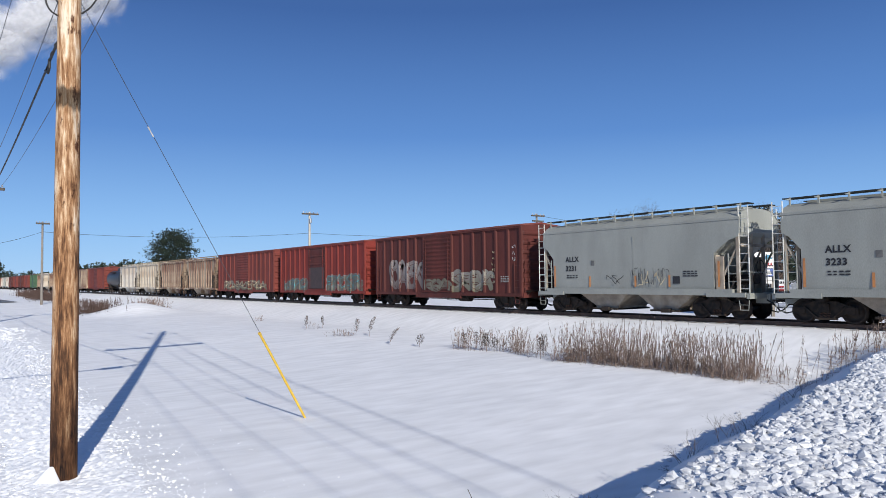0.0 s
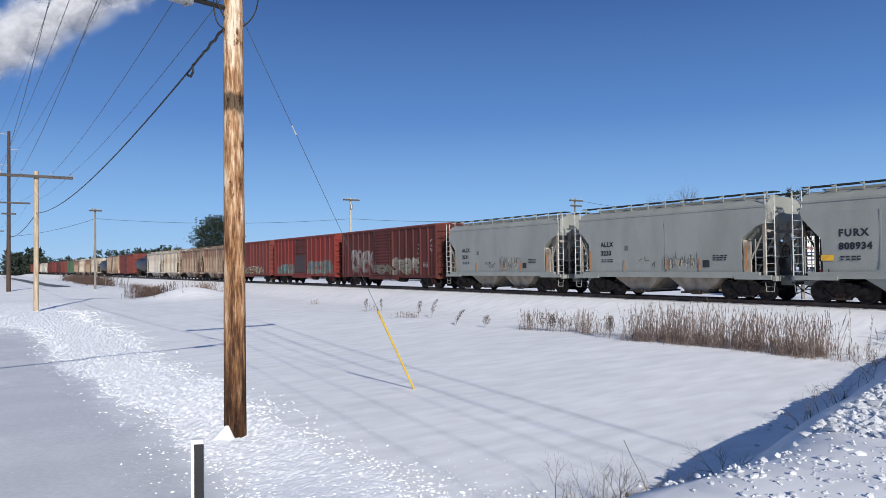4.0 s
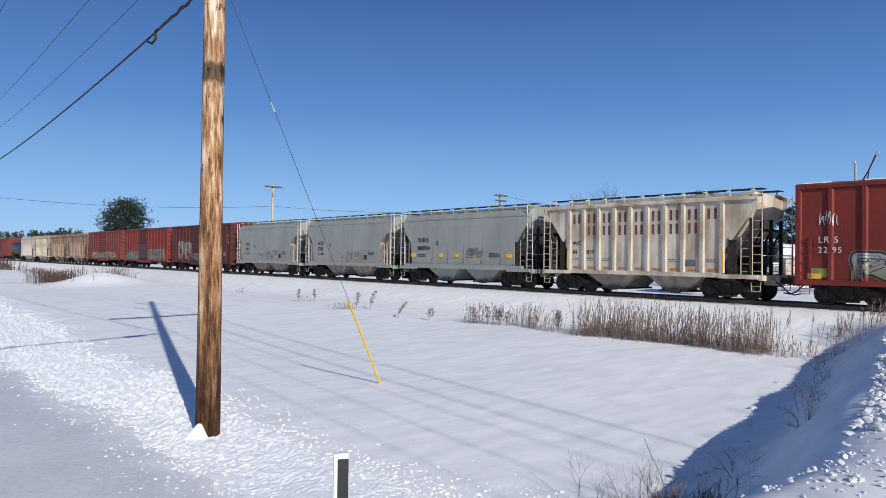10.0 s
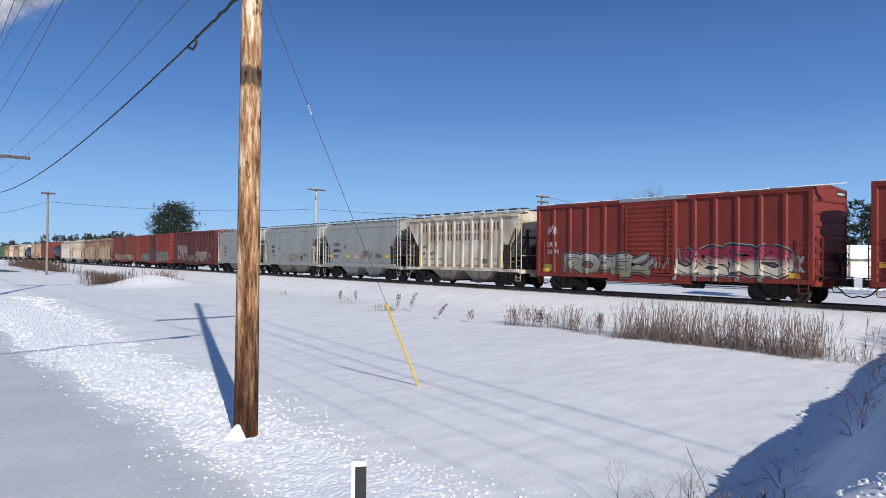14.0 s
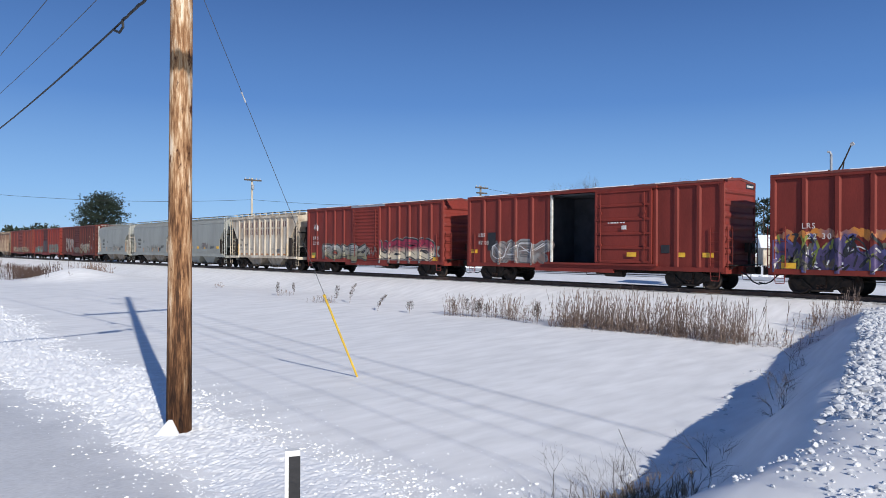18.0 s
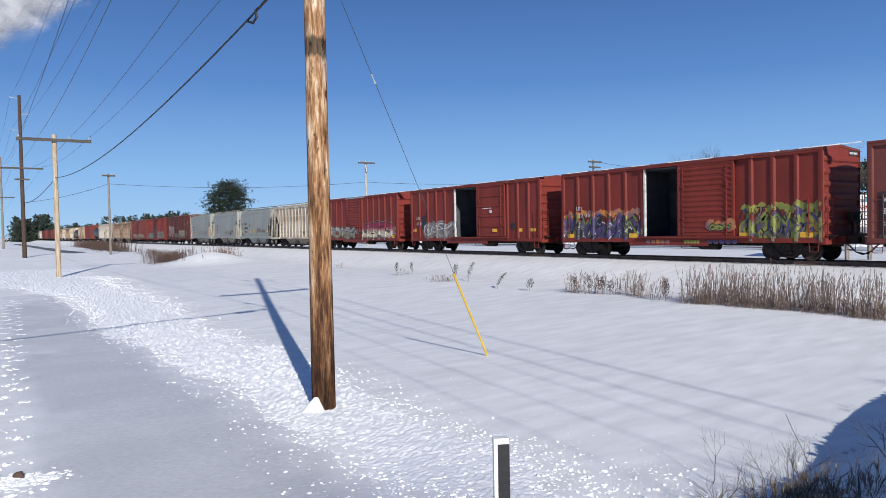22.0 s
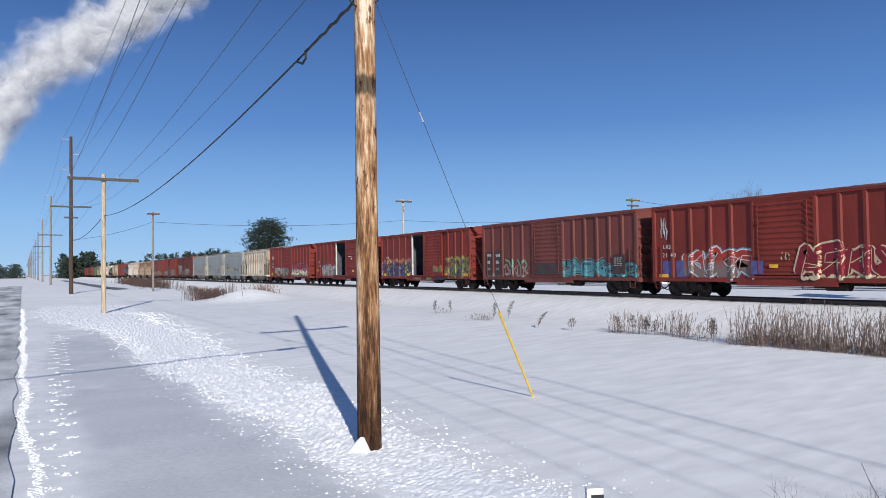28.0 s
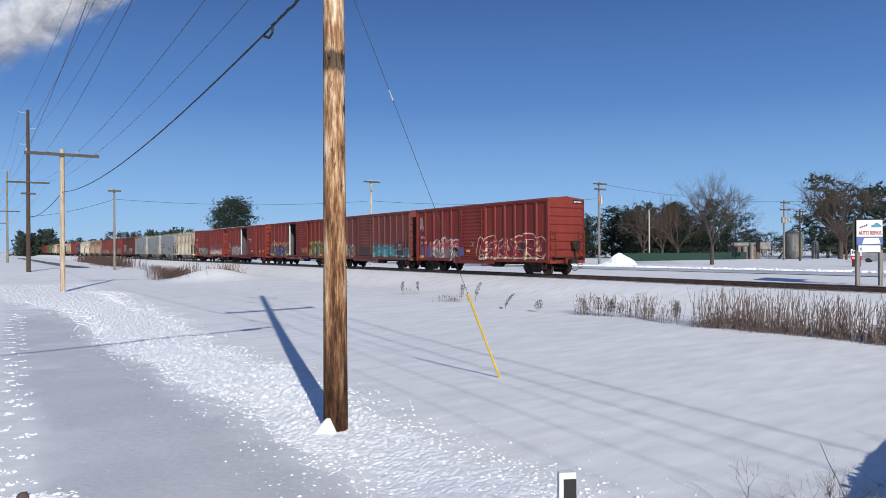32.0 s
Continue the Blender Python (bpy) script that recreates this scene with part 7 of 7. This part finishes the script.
# ---- beyond the track ----
def shop_sign():
    s = thing("shop_sign", Matrix.LocRotScale((34.46, 8.55, 0.85), Euler((0, 0, radians(-48))), (0.54, 1, 0.85)), "white and blue roadside repair shop sign on two posts", "sign")
    for x in (-0.95, 1.05):
        bm = bmesh.new()
        box(bm, x - 0.14, x + 0.14, -0.14, 0.14, -0.3, 2.75)
        part("post", bm, GREYPOLE, s)
    bm = bmesh.new()
    box(bm, -1.15, 1.2, -0.16, 0.16, 2.15, 4.05)
    part("cabinet", bm, BLACK, s)
    bm = bmesh.new()                                     # the second board of the V, seen on its edge
    prism_z(bm, [(-1.42, -0.12), (-1.26, -0.12), (1.5, 3.4), (1.34, 3.5)], 2.15, 4.05)
    part("back_board", bm, BLACK, s)
    bm = bmesh.new()
    box(bm, -1.10, 1.15, -0.175, -0.162, 2.98, 4.0)
    part("face", bm, SIGNWHITE, s)
    bm = bmesh.new()
    box(bm, -1.10, 1.15, -0.175, -0.162, 2.48, 2.96)
    part("lower_face", bm, SIGNBLUE, s)
    bm = bmesh.new()
    prism_flat(bm, [(-0.62, 2.52), (-0.45, 2.90), (0.80, 2.90), (0.98, 2.55)], -0.182, -0.176)
    part("emblem", bm, SIGNWHITE, s)
    bm = bmesh.new()
    box(bm, -0.95, 0.95, -0.20, -0.165, 2.02, 2.44)
    part("arrow_board", bm, SIGNWHITE, s)
    bm = bmesh.new()
    prism_flat(bm, [(-0.88, 2.23), (-0.68, 2.36), (-0.68, 2.10)], -0.206, -0.201)
    part("arrow", bm, SIGNBLUE, s)
    letters("AUTO REPAIR", 0.33, SIGNRED, s, pose(-0.93, -0.178, 3.1, 90), spacing=0.98, bold=0.012)
    bm = bmesh.new()
    prism_flat(bm, [(0.15, 3.55), (0.2, 3.68), (0.4, 3.72), (0.55, 3.84), (0.8, 3.83), (0.92, 3.70), (1.05, 3.66), (1.05, 3.55)], -0.181, -0.176)
    part("car_picture", bm, SIGNTEAL, s)
    bm = bmesh.new()
    for k in range(4):
        box(bm, -0.85 + 0.19 * k, -0.72 + 0.19 * k, -0.181, -0.176, 3.50 + 0.04 * k, 3.60 + 0.05 * k)
    part("name_bars", bm, INK, s)
    r = thing("rental_sign", Matrix.LocRotScale((71.4, 27.4, 0.9), Euler((0, 0, radians(-66))), (0.7, 1, 0.8)), "small white and red rental sign on a brick base", "sign")
    bm = bmesh.new()
    box(bm, -0.55, 0.55, -0.25, 0.25, -0.2, 0.75)
    part("base", bm, RED3, r)
    bm = bmesh.new()
    box(bm, -0.7, 0.7, -0.12, 0.12, 1.3, 2.2)
    part("upper_board", bm, SIGNWHITE, r)
    bm = bmesh.new()
    box(bm, -0.68, 0.68, -0.12, 0.12, 0.75, 1.3)
    part("lower_board", bm, SIGNRED, r)
    bm = bmesh.new()
    for k in range(5):
        box(bm, -0.52 + 0.22 * k, -0.36 + 0.22 * k, -0.128, -0.122, 1.6, 1.9)
    part("brand_bars", bm, INK, r)
    bm = bmesh.new()
    for k in range(6):
        box(bm, -0.50 + 0.17 * k, -0.38 + 0.17 * k, -0.128, -0.122, 0.92, 1.12)
    part("brand_bars", bm, SIGNWHITE, r)


def prism_flat(bm, outline, y0, y1):
    a = [bm.verts.new((x, y0, z)) for x, z in outline]
    b = [bm.verts.new((x, y1, z)) for x, z in outline]
    n = len(a)
    for i in range(n):
        bm.faces.new((a[i], a[(i + 1) % n], b[(i + 1) % n], b[i]))
    bm.faces.new(a[::-1])
    bm.faces.new(b)


def yard():
    # green windscreen fence
    p, q = Vector((77, 66, 0.8)), Vector((108, 64, 0.8))
    f = thing("fence", pose(p.x, p.y, p.z, 0, 0, math.degrees(math.atan2(q.y - p.y, q.x - p.x))), "green mesh fence round a snowy yard", "fence")
    n = 16
    L = (q - p).length
    for k in range(n):
        put("fence_panel", mesh_of("fence_panel", lambda bm: box(bm, 0.03, L / n - 0.03, -0.02, 0.02, 0.0, 1.25), FENCE), f, pose(k * L / n, 0, 0.02 * (k % 2)))
        put("fence_post", mesh_of("fence_post", lambda bm: rod(bm, (0, 0, -0.3), (0, 0, 1.3), 0.04, 6), FENCE), f, pose(k * L / n, 0, 0))
    # snow pile
    bm = bmesh.new()
    rings = []
    for k in range(8):
        u = k / 7
        rings.append([bm.verts.new(((2.6 * (1 - u) + 0.15) * math.cos(a) * (1 + 0.12 * math.sin(3 * a + k)), (1.9 * (1 - u) + 0.15) * math.sin(a) * (1 + 0.1 * math.sin(2 * a + k)), 1.45 * u ** 0.9 + 0.05 * math.sin(5 * a))) for a in np.linspace(0, 2 * math.pi, 19)[:-1]])
    for a, b in zip(rings, rings[1:]):
        for i in range(18):
            j = (i + 1) % 18
            bm.faces.new((a[i], a[j], b[j], b[i]))
    bm.faces.new(rings[-1])
    tagged(part("snow_pile", bm, FRESH, m=pose(59.6, 48.9, 0.8)), "heap of ploughed white snow beside the road", "snow pile")
    # poles in the yard
    for x, y, h, tr in ((101.8, 53.4, 10.3, True), (98.1, 48.7, 8.6, False)):
        u = utility_pole(x, y, 0.6, h, 0.17, 0.12, GREYPOLE if tr else BROWNPOLE, "grey wooden pole with crossarms above the yard", ((h - 0.4, 2.6, (-1.1, 0, 1.1)),) + (((h - 1.5, 2.8, ()),) if tr else ()), (), 40, "poles of the yard")
        if tr:
            for d in (-0.75, 0.0, 0.75):
                bm = bmesh.new()
                rod(bm, (d, -0.3, h - 4.2), (d, -0.3, h - 3.3), 0.27, 12)
                part("transformer", bm, GALV, u)
    u = utility_pole(88.0, 68.5, 0.6, 9.2, 0.12, 0.10, PALEPOLE, "slim pale light pole beside the fence", (), (), 43, "poles of the yard")
    bm = bmesh.new()
    wire(bm, (63.5, 56, 11.4), (101.8, 53.4, 10.1), 0.7, 0.02)
    wire(bm, (101.8, 53.4, 10.1), (140, 26, 12.4), 0.6, 0.02)
    wire(bm, (101.8, 53.4, 8.9), (140, 26, 11.0), 0.6, 0.02)
    tagged(part("yard_wire", bm, WIRE), "dark overhead wires between the yard poles", "wire")
    # silos and plant
    for x, y, r, h in ((116.3, 60.3, 1.45, 4.6), (119.6, 58.2, 0.6, 3.2)):
        s = thing("silo", pose(x, y, 0.6), "pale corrugated metal silo with a ladder cage", "silo", "silos of the plant")
        bm = bmesh.new()
        n = 40
        lo, hi = [], []
        for i in range(n):
            a = 2 * math.pi * i / n
            rr = r * (1 if i % 2 else 0.965)
            lo.append(bm.verts.new((rr * math.cos(a), rr * math.sin(a), 0)))
            hi.append(bm.verts.new((rr * math.cos(a), rr * math.sin(a), h)))
        for i in range(n):
            j = (i + 1) % n
            bm.faces.new((lo[i], lo[j], hi[j], hi[i]))
        bm.faces.new(hi)
        part("shell", bm, SILO, s)
        bm = bmesh.new()
        rod(bm, (0, 0, h), (0, 0, h + r * 0.5), r, 20, r * 0.15)
        part("roof", bm, SILO, s)
        bm = bmesh.new()
        rod(bm, (-r, -0.6, 0), (-r, -0.6, h), 0.05)
        rod(bm, (-r, -0.2, 0), (-r, -0.2, h), 0.05)
        part("ladder", bm, GALV, s)
    b = thing("plant_building", Matrix.LocRotScale((111.2, 66.2, 0.6), Euler((0, 0, radians(-30))), (0.78, 0.78, 0.82)), "brown industrial building with a rounded roof tank and hopper", "building")
    bm = bmesh.new()
    box(bm, -3.2, 2.2, -2.5, 2.5, 0, 3.0)
    part("wall", bm, PLANTBROWN, b)
    bm = bmesh.new()
    rod(bm, (-3.0, 0, 3.4), (2.0, 0, 3.4), 0.5, 18)
    part("roof_tank", bm, SILO, b)
    bm = bmesh.new()
    box(bm, 1.4, 3.8, -3.8, -2.0, 2.4, 4.0)
    rod(bm, (2.6, -2.9, 2.4), (2.6, -2.9, 1.0), 1.0, 4, 0.2)
    for dx, dy in ((1.5, -3.7), (3.7, -3.7), (1.5, -2.1), (3.7, -2.1)):
        rod(bm, (dx, dy, 0), (dx, dy, 2.6), 0.09)
    part("feed_hopper", bm, SILO, b)
    for k in range(2):
        bm = bmesh.new()
        rod(bm, (-1.8 + 1.6 * k, -2.9, 0), (-1.8 + 1.6 * k, -2.9, 3.0 + 0.8 * k), 0.5, 14)
        part("tank", bm, SILO, b)
    bm = bmesh.new()
    rod(bm, (6, -3, 0.2), (11, -1, 5.0), 0.22, 6)
    part("conveyor", bm, GEAR, b)
    for x, y, l, a in ((123, 46, 9, -30), (131, 41, 8, -30)):
        h = thing("low_shed", pose(x, y, 0.6, 0, 0, a), "long low shed with a snow-covered roof", "shed", "sheds of the yard")
        bm = bmesh.new()
        box(bm, -l / 2, l / 2, -2, 2, 0, 1.5)
        part("wall", bm, GREYPOLE, h)
        bm = bmesh.new()
        prism_x(bm, [(-2.2, 1.45), (0, 2.1), (2.2, 1.45)], -l / 2 - 0.2, l / 2 + 0.2)
        part("roof", bm, FRESH, h)
        for k in range(4):
            bm = bmesh.new()
            box(bm, -l / 2 + 0.6 + k * l / 4, -l / 2 + 1.5 + k * l / 4, -2.03, -1.98, 0.5, 1.2)
            part("window", bm, BLACK, h)
    # parked van and the house behind it
    v = thing("parked_van", pose(95.5, 36.0, 0.75, 0, 0, -70), "silver parked van behind the repair shop sign", "van")
    bm = bmesh.new()
    prism_flat(bm, [(-2.4, 0.35), (-2.4, 1.1), (-2.1, 1.25), (-1.4, 1.95), (2.0, 2.0), (2.4, 1.3), (2.4, 0.35)], -0.95, 0.95)
    part("body", bm, GALV, v)
    bm = bmesh.new()
    prism_flat(bm, [(-1.9, 1.3), (-1.35, 1.85), (1.85, 1.88), (2.15, 1.3)], -0.97, 0.97)
    part("window_band", bm, BLACK, v)
    for dx in (-1.5, 1.5):
        for dy in (-0.9, 0.9):
            w = bmesh.new()
            rod(w, (dx, dy - 0.1, 0.33), (dx, dy + 0.1, 0.33), 0.33, 16)
            part("wheel", w, RUBBER, v)
    h = thing("repair_shop", pose(112, 33, 0.6, 0, 0, -60), "low tan repair shop with a snow-covered gable roof", "house")
    bm = bmesh.new()
    box(bm, -6, 6, -4, 4, 0, 3.0)
    part("wall", bm, TAN, h)
    bm = bmesh.new()
    prism_x(bm, [(-4.5, 2.9), (0, 5.0), (4.5, 2.9)], -6.4, 6.4)
    part("roof", bm, FRESH, h)
    for k in range(3):
        bm = bmesh.new()
        box(bm, -4.5 + 3.4 * k, -2.2 + 3.4 * k, -4.05, -3.97, 0.2, 2.4)
        part("garage_door", bm, SIGNWHITE, h)
    # shed with a snowy roof just across the road
    h = thing("white_shed", pose(62, -4, 0.8, 0, 0, 10), "small white shed with a snow-covered roof", "shed")
    bm = bmesh.new()
    box(bm, -3, 3, -2.5, 2.5, 0, 2.4)
    part("wall", bm, SIGNWHITE, h)
    bm = bmesh.new()
    prism_x(bm, [(-2.9, 2.3), (0, 3.8), (2.9, 2.3)], -3.3, 3.3)
    part("roof", bm, FRESH, h)


def prism_x(bm, outline, x0, x1):
    a = [bm.verts.new((x0, y, z)) for y, z in outline]
    b = [bm.verts.new((x1, y, z)) for y, z in outline]
    n = len(a)
    for i in range(n):
        bm.faces.new((a[i], a[(i + 1) % n], b[(i + 1) % n], b[i]))
    bm.faces.new(a[::-1])
    bm.faces.new(b)


def light_pole():
    p = thing("light_pole", pose(60, 11.05, 0.8), "tall pale light pole with a slanted boom and lamps", "light pole")
    bm = bmesh.new()
    rod(bm, (0, 0, -0.3), (0, 0, 10.4), 0.16, 10, 0.10)
    part("shaft", bm, GALV, p)
    bm = bmesh.new()
    tube(bm, [(0, 0, 10.3), (0.0, 0.10, 10.55), (0.0, 0.3, 10.6)], 0.09, 8)
    part("lamp_head", bm, PORCELAIN, p)
    bm = bmesh.new()
    tube(bm, [(0, -0.1, 8.2), (0, -0.9, 9.5), (0, -1.55, 11.0)], 0.06, 6)
    part("boom", bm, GEAR, p)
    bm = bmesh.new()
    tube(bm, [(0, -0.75, 8.0), (0, -1.0, 9.6)], 0.05, 6)
    part("brace", bm, GEAR, p)
    bm = bmesh.new()
    rod(bm, (0, -1.5, 11.0), (0, -1.75, 11.1), 0.16, 10)
    part("lamp_head", bm, PORCELAIN, p)


light_pole()
shop_sign()
yard()


# ---- steam from a far stack ----
PUFFS = []


def steam_material():
    """White droplets, as thick as the layer's own density says."""
    m = mat("white steam", (0.56, 0.565, 0.59), 1.0, other=(0.50, 0.51, 0.54), scale=0.02, fine=0.2, bump=0.0, spec=0.0)
    nt = m.node_tree
    at = nt.nodes.new("ShaderNodeAttribute")
    at.attribute_name = "thickness"
    nt.links.new(at.outputs["Fac"], nt.nodes["Principled BSDF"].inputs["Alpha"])
    return m


def steam():
    """The plume as six bulging layers, one behind the other, dense in the middle and thin towards the edge."""
    white = steam_material()
    spine = [Vector(p) for p in ((-72, 40, 10), (-46, 110, 17), (-33, 168, 24), (-10, 212, 31), (26, 252, 34), (74, 292, 34), (122, 328, 33), (172, 366, 34))]
    fine = [a.lerp(b, k / 6) for a, b in zip(spine, spine[1:]) for k in range(6)]
    px = np.array([(p.x, p.y, p.z) for p in fine])
    cloud = thing("steam_plume", pose(0, 0, 0), "billowing white steam plume against blue sky", "steam")
    xs, zs = np.arange(-130, 215, 2.6), np.arange(10, 440, 2.6)
    for layer in range(6):
        depth = (layer - 2.5) / 3.0
        V, dens = [], []
        for x in xs:
            for z in zs:
                d = float((((x - px[:, 0]) ** 2 + (z - px[:, 1]) ** 2) ** 0.5 / px[:, 2]).min())
                if d > 1.7:
                    V.append((x, 900 + 30 * depth, z))
                    dens.append(0.0)
                    continue
                p = Vector((x * 0.021, z * 0.021, layer * 0.42))
                big = noise.noise(p)
                mid = noise.noise(p * 2.3 + Vector((7, 0, 0)))
                small = noise.noise(p * 5.5) + 0.5 * noise.noise(p * 12)
                k = 1.0 - d * (0.92 + 0.25 * depth * depth) + 0.50 * big + 0.38 * mid + 0.17 * small
                V.append((x, 900 + 30 * depth - 16 * big - 11 * mid - 3 * small, z))
                dens.append(0.50 * smooth(0.0, 0.80, k))
        n = len(zs)
        F = []
        for i in range(len(xs) - 1):
            for j in range(n - 1):
                k = i * n + j
                if dens[k] + dens[k + 1] + dens[k + n] + dens[k + n + 1] > 0:
                    F.append((k, k + n, k + n + 1, k + 1))
        me = bpy.data.meshes.new("steam_layer")
        me.from_pydata(V, [], F)
        me.materials.append(white)
        me.attributes.new("thickness", "FLOAT", "POINT").data.foreach_set("value", dens)
        me.polygons.foreach_set("use_smooth", [True] * len(me.polygons))
        put("steam_layer", me, cloud)
    PUFFS.append(cloud)


steam()


def motions():
    rows = [(t / 2, gone(t / 2)) for t in range(65)]
    for car, s in CARS:
        walk(car, [(t, pose(TRACK_X, s + d, RAIL_Z)) for t, d in rows])
    turns = [(k / 10, -math.degrees(gone(k / 10) / 0.44)) for k in range(321)]
    for w, y in SPUN:
        walk(w, [(t, pose(0, y, 0.44, a)) for t, a in turns])
    for cloud in PUFFS:
        walk(cloud, [(0, pose(-5, 0, -3)), (16, pose(0, 0, 0)), (32, pose(5, 0, 3))])


motions()
